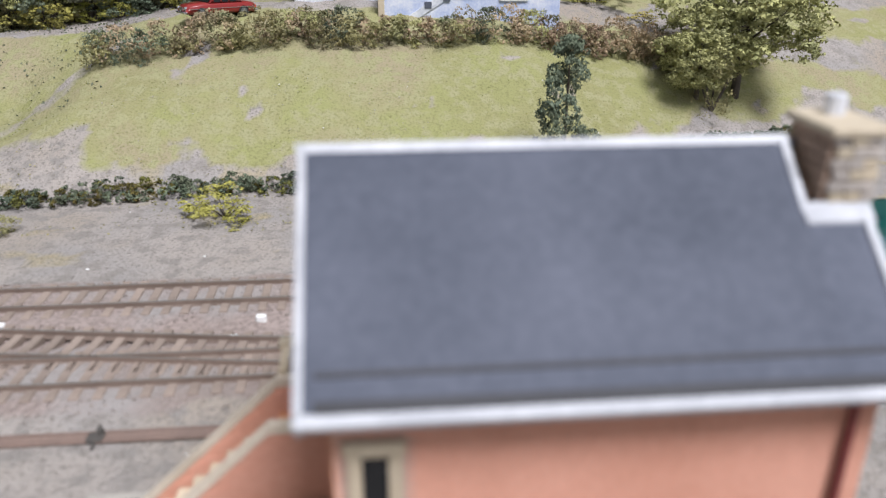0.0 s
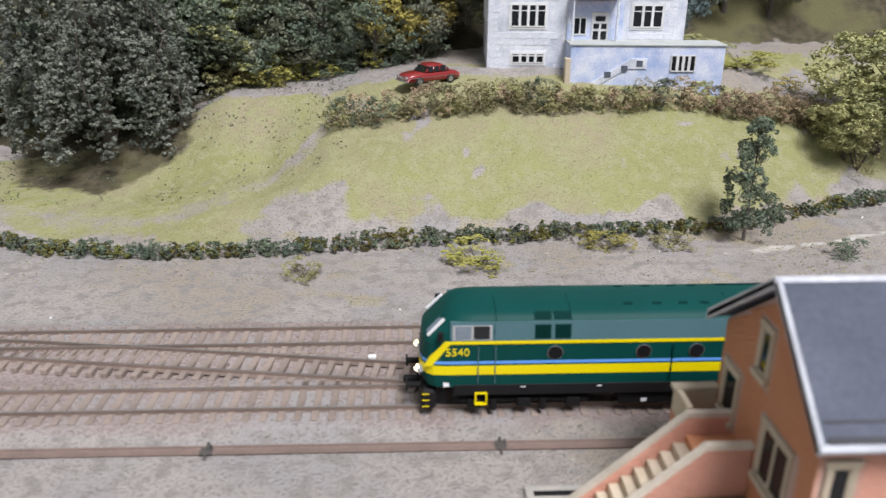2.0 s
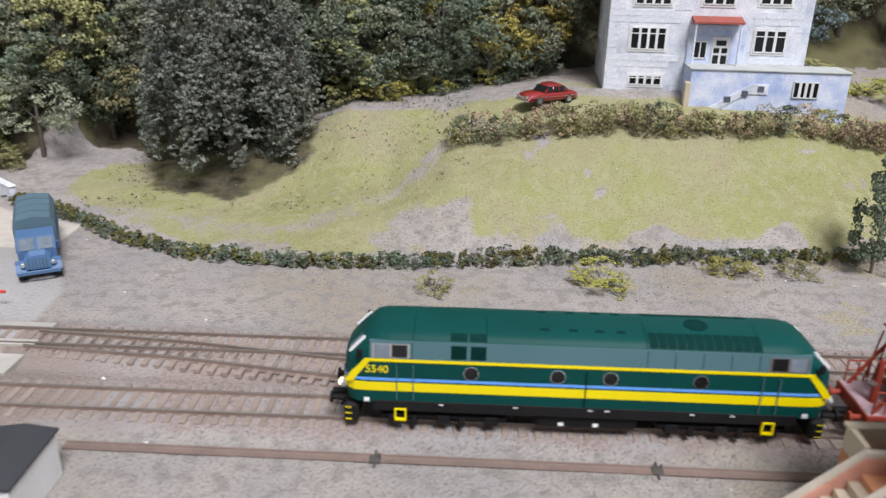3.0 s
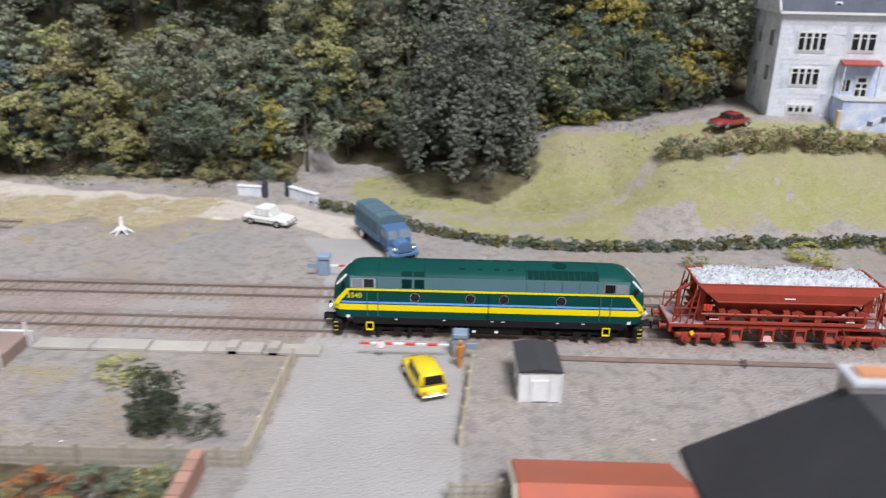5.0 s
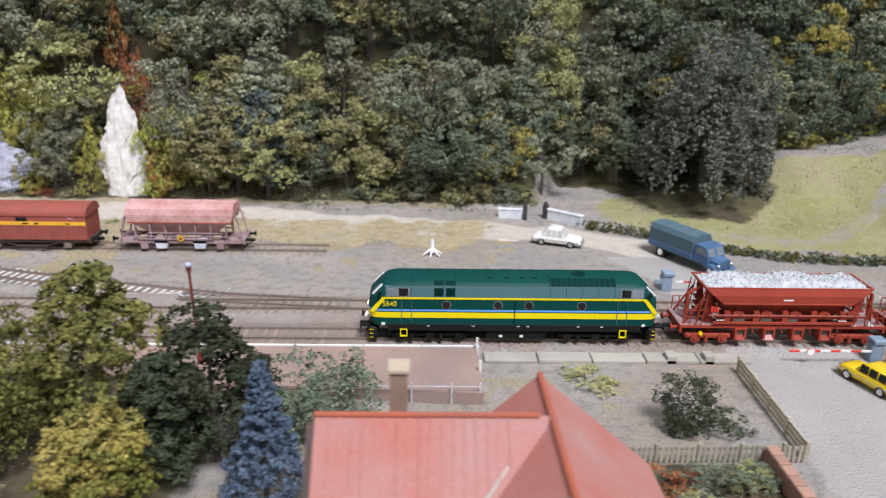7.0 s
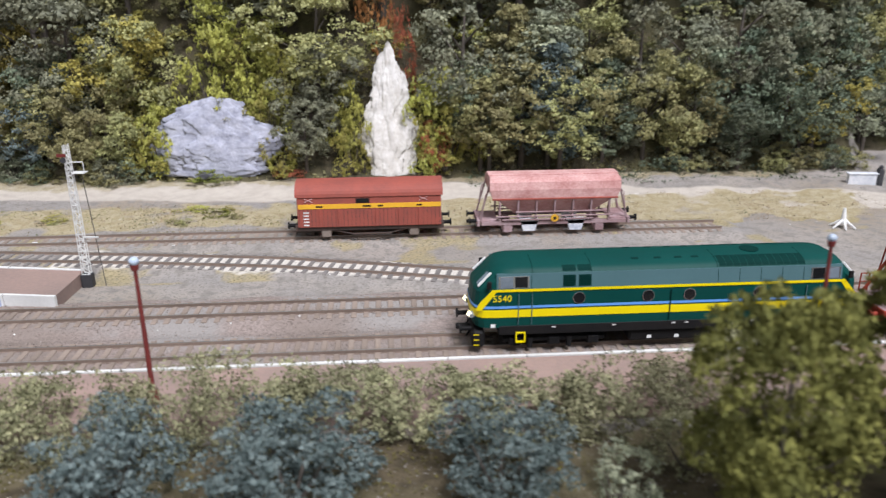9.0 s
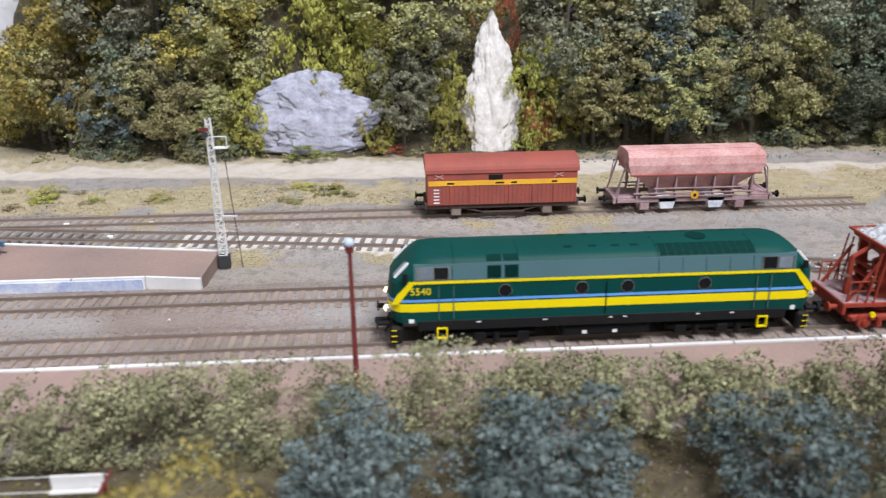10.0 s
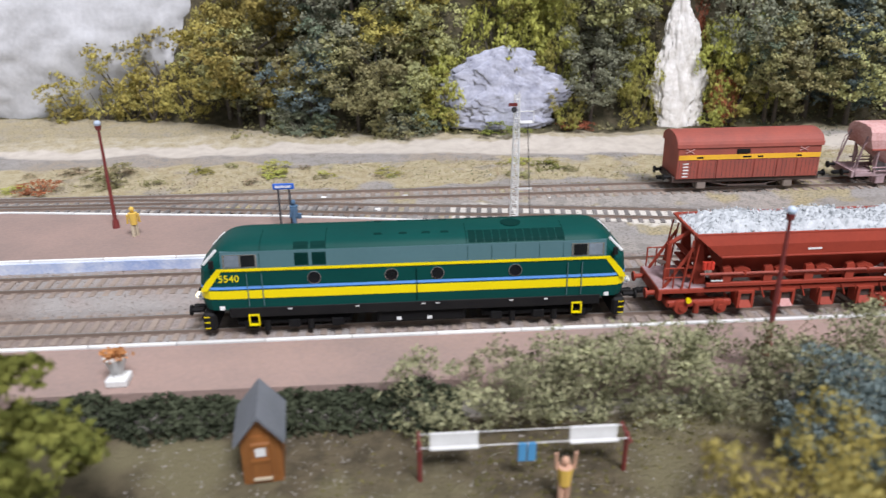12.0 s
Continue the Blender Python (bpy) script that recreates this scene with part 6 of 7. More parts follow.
def lorry():
    t = thing("lorry", at(-3.88, 4.12, 0.0, math.degrees(math.atan2(-0.88, 0.48))), "old blue lorry with a dark canvas cover", "lorry")
    cv = part("canvas_cover", prism([(-0.125, 0.11), (0.125, 0.11), (0.125, 0.27), (0.1, 0.315), (0, 0.33), (-0.1, 0.315), (-0.125, 0.27)], -0.43, 0.12), TRUCK_CANVAS, t)
    for x in (-0.3, -0.16, -0.02):
        part("hoop_line", prism([(-0.128, 0.12), (-0.128, 0.27), (-0.102, 0.318), (0, 0.334), (0.102, 0.318), (0.128, 0.27), (0.128, 0.12), (0.12, 0.12), (0.12, 0.26), (0, 0.32), (-0.12, 0.26), (-0.12, 0.12)], x - 0.004, x + 0.004), TRUCK_CANVAS, cv)
    part("drop_side", box(-0.435, 0.125, -0.13, 0.13, 0.095, 0.15, 0.004), TRUCK_BLUE, t)
    cab = part("cab", prism([(0.13, 0.09), (0.3, 0.09), (0.3, 0.165), (0.265, 0.25), (0.14, 0.26), (0.13, 0.25)], -0.11, 0.11, "y"), TRUCK_BLUE, t)
    for s in (-1, 1):
        part("windscreen", prism([(0.298, 0.172), (0.303, 0.172), (0.272, 0.24), (0.267, 0.24)], s * 0.01, s * 0.095, "y"), CAB_PANE, cab)
        part("side_window", prism([(0.16, 0.175), (0.28, 0.175), (0.255, 0.235), (0.16, 0.235)], s * 0.108, s * 0.113, "y"), CAB_PANE, cab)
        part("mudguard", prism([(0.27, 0.06), (0.29, 0.1), (0.33, 0.12), (0.38, 0.11), (0.42, 0.07), (0.41, 0.06), (0.37, 0.09), (0.32, 0.09)], s * 0.07, s * 0.13, "y"), TRUCK_BLUE, t)
        part("headlamp", ball((0.405, s * 0.085, 0.115), 0.018, seg=12), CHROME, t)
    bon = part("bonnet", prism([(-0.075, 0.08), (0.075, 0.08), (0.075, 0.14), (0.045, 0.17), (-0.045, 0.17), (-0.075, 0.14)], 0.3, 0.41), TRUCK_BLUE, t)
    for k in range(6):
        part("grille_bar", box(0.41, 0.414, -0.055 + k * 0.02, -0.047 + k * 0.02, 0.09, 0.15), TRUCK_CANVAS, bon)
    part("bumper", box(0.425, 0.44, -0.125, 0.125, 0.055, 0.08, 0.003), TRUCK_BLUE, t)
    part("chassis", box(-0.42, 0.4, -0.06, 0.06, 0.065, 0.095), BLACK, t)
    for x in (-0.27, 0.345):
        for s in (-1, 1):
            wheel(t, x, s * 0.105, 0.055, 0.035)
    return t


lorry()
saloon("saloon_car", at(-5.06, 4.66, 0, -20), "cream-white saloon car parked in the yard", CAR_WHITE, 0.5, 0.2, 0.185)
saloon("saloon_car", at(-0.39, 5.82, float(height(-0.39, 5.82)) + 0.008, 212), "dark red saloon car parked by the villa", CAR_RED, 0.5, 0.2, 0.16)
saloon("estate_car", at(-3.42, 1.775, 0, 110), "yellow estate car waiting at the barrier", CAR_YELLOW, 0.44, 0.185, 0.17, True)


# ---- lamps, signal, signs, small things ----
def platform_lamp(x, y, z=0.085, lean=0.0):
    t = thing("platform_lamp", at(x, y, z, 0, 0, lean), "dark red platform lamp post with a milky globe", "lamp", "platform lamps")
    part("post", rod((0, 0, 0.0), (0, 0, 0.66), 0.013, 0.008, 10), LAMP_RED, t)
    part("foot", rod((0, 0, 0), (0, 0, 0.06), 0.024, 0.018, 10), LAMP_RED, t)
    part("collar", rod((0, 0, 0.65), (0, 0, 0.675), 0.016, 0.02, 10), LAMP_RED, t)
    part("globe", ball((0, 0, 0.69), 0.022, 1, 1, 0.9), GLOBE, t)


platform_lamp(-11.05, 1.83)
platform_lamp(-7.9, 1.88, lean=-2)
platform_lamp(-14.5, 3.7)


def signal_mast():
    t = thing("signal_mast", at(-11.94, 3.5, 0), "white lattice railway signal mast", "signal")
    part("base", box(-0.035, 0.035, -0.03, 0.03, 0, 0.09, 0.004), SLATE_DARK, t)
    for sx in (-1, 1):
        for sy in (-1, 1):
            part("upright", rod((sx * 0.024, sy * 0.018, 0.05), (sx * 0.014, sy * 0.012, 0.94), 0.0035, n=5), WHITE, t)
    bm = None
    for k in range(22):
        z = 0.09 + k * 0.039
        w = 0.024 - 0.01 * k / 22
        e = 1 if k % 2 else -1
        for sy in (-0.016, 0.016):
            bm = rod((-e * w, sy, z), (e * w, sy, z + 0.039), 0.0025, n=4, bm=bm)
            bm = rod((-w, sy, z), (w, sy, z), 0.0025, n=4, bm=bm)
    part("lattice", bm, WHITE, t)
    part("platform_cage", merge(box(0.02, 0.1, -0.03, 0.03, 0.765, 0.77), rod((0.1, -0.03, 0.77), (0.1, -0.03, 0.84), 0.003, n=5)), WHITE, t)
    part("cage_rail", rod((0.02, -0.03, 0.84), (0.1, -0.03, 0.84), 0.003, n=5), WHITE, t)
    part("bracket", box(0.01, 0.11, -0.006, 0.006, 0.335, 0.345), WHITE, t)
    part("stay", rod((0.11, 0, 0.0), (0.07, 0, 0.76), 0.003, n=5), PIPE_DARK, t)
    part("arm", box(-0.055, 0.0, -0.022, -0.018, 0.87, 0.89), LAMP_RED, t, "short red signal arm")
    part("spectacle", rod((-0.02, -0.02, 0.85), (-0.02, -0.026, 0.85), 0.018, n=12), SLATE_DARK, t)
    return t


signal_mast()
t = thing("station_sign", at(-13.4, 3.63, 0.09), "blue enamel station name board on two dark posts", "sign")
for x in (-0.035, 0.035):
    part("post", rod((x, 0, 0), (x, 0, 0.27), 0.007, n=8), SLATE_DARK, t)
b = part("board", box(-0.068, 0.068, -0.008, 0.002, 0.25, 0.29, 0.004), SIGN_BLUE, t)
for k in range(7):
    part("letter_bar", box(-0.052 + k * 0.015, -0.042 + k * 0.015, -0.01, -0.008, 0.262, 0.277), WHITE, b)


def figure(name, x, y, z, rz, label, material, arms_up=False, case=False):
    """A painted figurine as one plain shape."""
    bm = None
    for s in (-1, 1):
        bm = rod((s * 0.012, s * 0.008, 0), (s * 0.01, 0, 0.085), 0.01, 0.013, 7, bm)
        if arms_up:
            bm = rod((s * 0.03, 0, 0.145), (s * 0.035, -0.005, 0.215), 0.007, 0.006, 6, bm)
        else:
            bm = rod((s * 0.03, 0, 0.145), (s * 0.036, 0.01, 0.085), 0.008, 0.006, 6, bm)
    bm = rod((0, 0, 0.08), (0, 0, 0.155), 0.022, 0.028, 9, bm)
    bm = ball((0, 0, 0.178), 0.015, 1, 1, 1.2, 10, bm)
    if case:
        bm = box(0.03, 0.045, -0.03, 0.03, 0.055, 0.09, 0.002, bm)
    ob = part(name, bm, material)
    ob.matrix_world = at(x, y, z, rz)
    return tagged(ob, label, "figurine", "painted figurines")


figure("figurine", -14.33, 3.54, 0.09, 20, "painted figurine in yellow standing on the platform", FIG_YELLOW)
waiting = bpy.data.objects["figurine"]
waiting.data.materials.append(CREAM)
for p in waiting.data.polygons:
    p.material_index = int(p.center.z < 0.0085)
figure("figurine", -13.34, 3.585, 0.09, 70, "painted figurine in blue with a case by the sign", FIG_BLUE, case=True)
figure("figurine", -12.14, 1.05, 0.0, 0, "painted figurine in yellow with raised arms at the washing line", SKIN, arms_up=True)
washer = bpy.data.objects["figurine.002"]
washer.data.materials.append(FIG_YELLOW)
for p in washer.data.polygons:
    p.material_index = int(0.0102 < p.center.z < 0.0142 and abs(p.center.x) < 0.0035)
figure("figurine", -3.2, 1.98, 0.0, 40, "painted figurine in orange beside the fence", FIG_ORANGE)

t = thing("washing_line", at(0, 0), "washing line on two rusty posts with white sheets", "washing line")
for x in (-12.64, -11.88):
    part("post", rod((x, 1.2, 0), (x, 1.2, 0.17), 0.009, n=8), LAMP_RED, t)
    part("cross_bar", rod((x, 1.15, 0.165), (x, 1.27, 0.165), 0.006, n=6), LAMP_RED, t)
for y in (1.17, 1.25):
    part("line", rod((-12.64, y, 0.168), (-11.88, y, 0.168), 0.0018, n=5), WHITE, t)
for i, (x0, x1, y, m) in enumerate(((-12.6, -12.42, 1.25, WHITE), (-12.08, -11.9, 1.25, WHITE))):
    ob = part("bed_sheet", merge(box(x0, x1, y - 0.004, y + 0.004, 0.105, 0.172, 0.002), box(x0, x1, y - 0.03, y - 0.01, 0.115, 0.12)), m)
    tagged(ob, "white sheet hanging on the washing line", "laundry", "laundry")
ob = part("trousers", merge(box(-12.285, -12.255, 1.166, 1.174, 0.09, 0.17, 0.002), box(-12.25, -12.22, 1.166, 1.174, 0.09, 0.17, 0.002)), CLOTH_BLUE)
tagged(ob, "blue trousers hanging on the washing line", "laundry", "laundry")

t = thing("planter_urn", at(-13.9, 1.83, 0.085), "white stone urn planted with rust-coloured flowers", "planter")
part("pedestal", box(-0.045, 0.045, -0.045, 0.045, 0, 0.035, 0.005), WHITE, t)
part("bowl", merge(rod((0, 0, 0.035), (0, 0, 0.06), 0.025, 0.02, 14), rod((0, 0, 0.06), (0, 0, 0.13), 0.028, 0.05, 16)), WHITE, t)
v, f = flakes(np.random.default_rng(3).normal(size=(160, 3)) * (0.022, 0.022, 0.01) + (0, 0, 0.14), 0.012, np.random.default_rng(4))
link("flowers", mesh_np("flowers", v, f), LEAF_RUST, t)

t = thing("tree_stump", at(-6.34, 4.28, 0), "bare white branching tree stump lying in the yard", "stump")
bm = rod((0, 0, 0.03), (0.0, 0.01, 0.16), 0.025, 0.012, 8)
for a in range(6):
    c, s = math.cos(a * 1.05 + 0.3), math.sin(a * 1.05 + 0.3)
    bm = rod((0, 0, 0.07), (c * 0.1, s * 0.09, 0.005), 0.014, 0.006, 6, bm)
part("stump", bm, WHITE, t)


# ---- plants ----
def crown_mesh(name, kind, seed, clumps=34, tufts=11, per=17, size=0.0105):
    """Crown of a tree 1 high: leaf flakes in tufts, tufts on boughs, with gaps between the boughs."""
    rng = np.random.default_rng(seed)
    groups = []
    for k in range(clumps):
        if kind == "round":
            d = rng.normal(size=3)
            d /= np.linalg.norm(d)
            r = rng.uniform(0.6, 1.05)
            wob = 1 + 0.22 * math.sin(3 * math.atan2(d[1], d[0]) + seed) + 0.15 * math.sin(5 * d[2] + seed)
            c, rad = (d[0] * 0.36 * r * wob, d[1] * 0.36 * r * wob, 0.58 + d[2] * 0.4 * r), rng.uniform(0.085, 0.15)
        elif kind == "tall":
            h, a = rng.uniform(0.15, 0.97), rng.uniform(0, 6.28)
            r = 0.25 * math.sin(math.pi * min(1, 0.18 + 0.8 * h)) * rng.uniform(0.5, 1.15)
            c, rad = (math.cos(a) * r, math.sin(a) * r, h), rng.uniform(0.065, 0.115)
        elif kind == "bush":
            d = rng.normal(size=3)
            d /= np.linalg.norm(d)
            r = rng.uniform(0.5, 1.05)
            c, rad = (d[0] * 0.5 * r, d[1] * 0.5 * r, 0.42 + d[2] * 0.42 * r), rng.uniform(0.12, 0.22)
        else:
            h, a = (k + 0.5) / clumps, k * 2.4
            r = 0.27 * (1.02 - h) * rng.uniform(0.6, 1.05)
            c, rad = (math.cos(a) * r, math.sin(a) * r, 0.08 + 0.9 * h), 0.035 + 0.06 * (1 - h)
        out = np.array(c) - (0, 0, 0.45)
        out = np.array((c[0], c[1], 0.0)) * 3 if kind == "cone" else out / (np.linalg.norm(out) + 0.05)
        groups.append(tufted(c, out, rad, tufts, per, size, rng))
    return joined(name, groups)


def trunk_mesh(seed, h=0.62, r=0.022, spread=0.26, limbs=7):
    rng = np.random.default_rng(seed)
    bm = rod((0, 0, -0.05), (0.01, 0, h * 0.55), r * 1.25, r * 0.85, 8)
    bm = rod((0.01, 0, h * 0.55), (-0.01, 0.01, h * 1.25), r * 0.85, r * 0.35, 7, bm)
    for k in range(limbs):
        a, z = rng.uniform(0, 6.28), h * rng.uniform(0.4, 0.95)
        q = (math.cos(a) * spread * rng.uniform(0.6, 1), math.sin(a) * spread * rng.uniform(0.6, 1), z + rng.uniform(0.1, 0.25))
        bm = rod((0, 0, z), q, r * 0.45, r * 0.15, 5, bm)
        bm = rod(q, (q[0] * 1.25, q[1] * 1.25 + 0.03, q[2] + 0.06), r * 0.18, r * 0.08, 4, bm)
    return bm


MODELS = {}


def tree(x, y, h, kind, material, label, category="tree", group="", z=None, wide=1.0, seed=None, size=0.0155, name=None, full=False):
    """A tree or bush of height h on the ground; meshes are shared between alike trees."""
    seed = seed if seed is not None else int(abs(x * 37 + y * 91)) % 4
    z = float(height(x, y)) - 0.01 if z is None else z
    name = name or ("bush" if kind == "bush" else "tree")
    key = (kind, material.name, seed, size, full)
    m = at(x, y, z, (x * 997 + y * 331) % 360) @ Matrix.Diagonal((h * wide, h * wide, h, 1))
    if key in MODELS:
        t = copy_thing(MODELS[key], Matrix())
        t.matrix_basis = m
    else:
        t = new(name)
        t.empty_display_size = 0.01
        t.matrix_basis = m
        if kind == "bush":
            bm = None
            for k in range(5):
                bm = rod((0, 0, -0.02), (0.25 * math.cos(k * 1.3), 0.25 * math.sin(k * 1.3), 0.5), 0.02, 0.008, 5, bm)
            part("stem", bm, BARK, t)
            link("foliage", crown_mesh("foliage", kind, seed + 20, 44 if full else 22, 11 if full else 8, 16 if full else 12, size * 0.72), material, t)
        else:
            part("trunk", trunk_mesh(seed) if kind == "round" else rod((0, 0, -0.05), (0, 0, 0.95), 0.022, 0.005, 8), BARK, t)
            link("crown", crown_mesh("crown", kind, seed + 5, (70 if full else 36) if kind != "tall" else 46, 13 if full else 11, 20 if full else 17, size * 0.72), material, t)
        MODELS[key] = t
    return tagged(t, label, category, group)


def hedge(name, pts, w, h, n, material, label, seed, size=0.016, z0=None, lump=0.3):
    """A row of flakes along a line, clipped to a hedge's section with an uneven top."""
    rng = np.random.default_rng(seed)
    xs, ys = np.array(pts).T
    seg = np.concatenate([[0], np.cumsum(np.hypot(np.diff(xs), np.diff(ys)))])
    s = rng.uniform(0, seg[-1], n)
    x, y = np.interp(s, seg, xs), np.interp(s, seg, ys)
    a = rng.uniform(0, math.pi, n)
    r = rng.uniform(0.35, 1, n) ** 0.6
    lum = 1 + lump * np.sin(s * 9 + seed) * np.sin(s * 3.7) + 0.5 * lump * np.sin(s * 23)
    dy, dz = np.cos(a) * r * w * 0.5 * lum, np.sin(a) * r * h * lum
    base = height(x, y) if z0 is None else z0
    c = np.stack([x, y + dy, base + dz], 1)
    v, f = flakes(c, size, rng, 0.15)
    ob = link(name, mesh_np(name, v, f), material)
    return tagged(ob, label, "hedge")


def bushy_hedge(name, line, mats, label, seed, tall, wide, leaf=0.0095, clumps=22, per=70, step=1.0):
    """A hedge of bushes grown into each other along a line, each bush a part."""
    rng = np.random.default_rng(seed)
    t = thing(name, at(0, 0), label, "hedge")
    xs, ys = np.array(line).T
    x = xs[0]
    while x < xs[-1]:
        h, w = tall * rng.uniform(0.72, 1.2), wide * rng.uniform(0.75, 1.25)
        y = float(np.interp(x, xs, ys)) + rng.uniform(-0.25, 0.25) * wide
        z = float(height(x, y))
        groups = []
        for k in range(clumps):
            d = rng.normal(size=3)
            d /= np.linalg.norm(d)
            c = np.array((x + d[0] * w * 0.9, y + d[1] * w * 0.6, z + h * 0.5 + d[2] * h * 0.4))
            groups.append(tufted(c, d, rng.uniform(0.24, 0.38) * h, 8, max(8, per // 4), leaf * 0.72, rng, 0.9))
        link("bush_growth", joined("bush_growth", groups), mats[int(rng.integers(0, len(mats)))], t)
        x += w * step * rng.uniform(0.8, 1.2)
    return t


FOREST = "woodland on the hill"
rng = np.random.default_rng(21)
kinds = [(LEAF_DARK, "dark green broadleaf tree on the wooded hillside"), (LEAF_GREY, "grey-green broadleaf tree on the wooded hillside"), (LEAF_OLIVE, "olive green broadleaf tree on the wooded hillside"), (LEAF_OCHRE, "ochre autumn tree on the wooded hillside"), (LEAF_BLUE, "blue-green broadleaf tree on the wooded hillside")]
for row, (dy, step, hh) in enumerate(((0.1, 0.46, 1.1), (0.45, 0.48, 1.3), (0.9, 0.5, 1.35), (1.4, 0.55, 1.35), (1.95, 0.62, 1.35))):
    x = -16.3
    while x < 4.2:
        x += step * rng.uniform(0.8, 1.2)
        foot = float(np.interp(x, [-20, -16.22, -14.52, -13.52, -12.52, -8.72, -7, -5, -4.6, -4.2, -2.4, -0.6, 0.5, 8], [7.2, 7.2, 6.7, 6.35, 6.08, 6.05, 6.1, 6.15, 6.75, 6.75, 6.6, 6.75, 7.4, 7.4]))
        y = foot + dy + rng.uniform(-0.1, 0.1)
        h = hh * rng.uniform(0.8, 1.2)
        pick = rng.choice(5, p=[0.6, 0.2, 0.13, 0.04, 0.03] if x > -6.8 else [0.12, 0.2, 0.6, 0.04, 0.04] if x > -9 else [0.04, 0.28, 0.58, 0.05, 0.05])
        if row < 2 and (-12.42 < x < -10.77 or -10.57 < x < -9.22):
            continue
        if x < -14.22 and (row < 4 or x < -14.72):
            continue
        if -4.95 < x < -4.25 and row < 1:
            continue
        if x > 0.0 and (row < 1 or x > 3.4):
            continue
        if row == 0:
            h *= 0.82
        m, lab = kinds[pick]
        tree(x, y, h, "round" if rng.random() < 0.85 else "tall", m, lab, group=FOREST, wide=rng.uniform(0.9, 1.2), seed=int(rng.integers(0, 4)))

# front of the woods: named trees
for x, y, h, k, m, lab in (
    (-5.75, 6.2, 1.1, "round", LEAF_DARK, "large dark green tree beside the gate"), (-6.3, 6.35, 1.3, "round", LEAF_DARK, "tall dark tree at the wood's edge"),
    (-5.0, 6.95, 1.3, "round", LEAF_OLIVE, "ochre-green tree behind the gate"), (-5.35, 6.5, 1.25, "round", LEAF_DARK, "dark green tree behind the gate"), (-7.1, 6.25, 1.1, "round", LEAF_OLIVE, "olive tree at the wood's edge"), (-7.75, 6.3, 1.25, "round", LEAF_OLIVE, "tall pale olive tree at the wood's edge"),
    (-8.35, 6.2, 1.2, "tall", LEAF_BLUE, "slim blue-green tree at the wood's edge"), (-8.95, 6.15, 1.05, "tall", LEAF_OLIVE, "slim pale olive tree at the wood's edge"),
    (-9.07, 6.3, 0.95, "round", LEAF_DARK, "dark tree beside the chalk rock"), (-10.72, 6.35, 0.85, "round", LEAF_GREY, "rounded grey-green tree between the rocks"),
    (-12.72, 6.4, 0.95, "round", LEAF_OLIVE, "olive tree beside the grey rock"), (-13.27, 6.55, 1.0, "round", LEAF_DARK, "dark green tree behind the yard track"),
    (-13.97, 6.5, 1.3, "round", LEAF_OCHRE, "golden ochre autumn tree at the wood's edge"), (-14.32, 6.75, 1.2, "round", LEAF_OCHRE, "golden ochre tree on the slope"), (-13.47, 6.35, 0.85, "round", LEAF_BLUE, "blue-green tree behind the yard track"), (-13.02, 6.25, 0.8, "round", LEAF_OLIVE, "olive tree behind the yard track"), (-12.52, 6.2, 0.7, "round", LEAF_OLIVE, "low olive tree beside the grey rock"), (-12.37, 6.5, 1.1, "round", LEAF_OLIVE, "olive tree beside the grey rock"), (-10.77, 6.2, 0.72, "round", LEAF_GREY, "low grey-green tree between the rocks"), (-10.52, 6.5, 0.9, "round", LEAF_GREY, "grey-green tree between the rocks"),
    (-2.0, 6.75, 1.0, "round", LEAF_GREY, "grey-green tree behind the upper path"), (-1.35, 6.85, 0.95, "round", LEAF_DARK, "dark tree behind the upper path"),
    (-0.75, 6.95, 1.0, "round", LEAF_OCHRE, "ochre tree behind the upper path"), (-0.25, 7.1, 1.1, "round", LEAF_GREY, "grey-green tree beside the villa")):
    tree(x, y, h, k, m, lab, group=FOREST)

# weeping tree: hanging strands over a round head
def weeping_tree(x, y, h, r):
    t = thing("weeping_tree", at(x, y, float(height(x, y))), "large weeping tree with dense dark grey-green drooping foliage", "tree")
    part("trunk", rod((0, 0, -0.05), (0.02, 0, h * 0.8), 0.06, 0.03, 9), BARK, t)
    rng = np.random.default_rng(17)
    groups = []
    for k in range(135):
        a, q, z0 = rng.uniform(0, 6.28), rng.uniform(0.3, 1.0), h * rng.uniform(0.5, 0.97)
        if k > 85:
            q, z0 = rng.uniform(0.8, 1.05), h * rng.uniform(0.35, 0.6)
        reach, low = r * q, max(0.1, z0 - h * rng.uniform(0.3, 0.75))
        s0 = rng.uniform(0.15, 0.4)
        last = None
        for f in np.linspace(s0, 1, 11):
            rr = reach * math.sin(min(1.0, 1.25 * f) * math.pi / 2)
            z = z0 + 0.05 * math.sin(f * 3) + (low - z0) * f ** 2.2
            c = np.array((math.cos(a) * rr, math.sin(a) * rr, z)) + rng.normal(size=3) * 0.03
            groups.append(tufted(c, (math.cos(a), math.sin(a), 0.2), rng.uniform(0.04, 0.075), 5, 13, 0.0115, rng, 1.3, 0.1))
            if last is not None and k % 5 == 0 and f > 0.6:
                part("branch", rod(tuple(last), tuple(c), 0.007, 0.004, 5), BARK, t)
            last = c
    link("crown", joined("crown", groups), LEAF_WEEP, t)
    return t


weeping_tree(-3.12, 6.1, 1.9, 0.74)

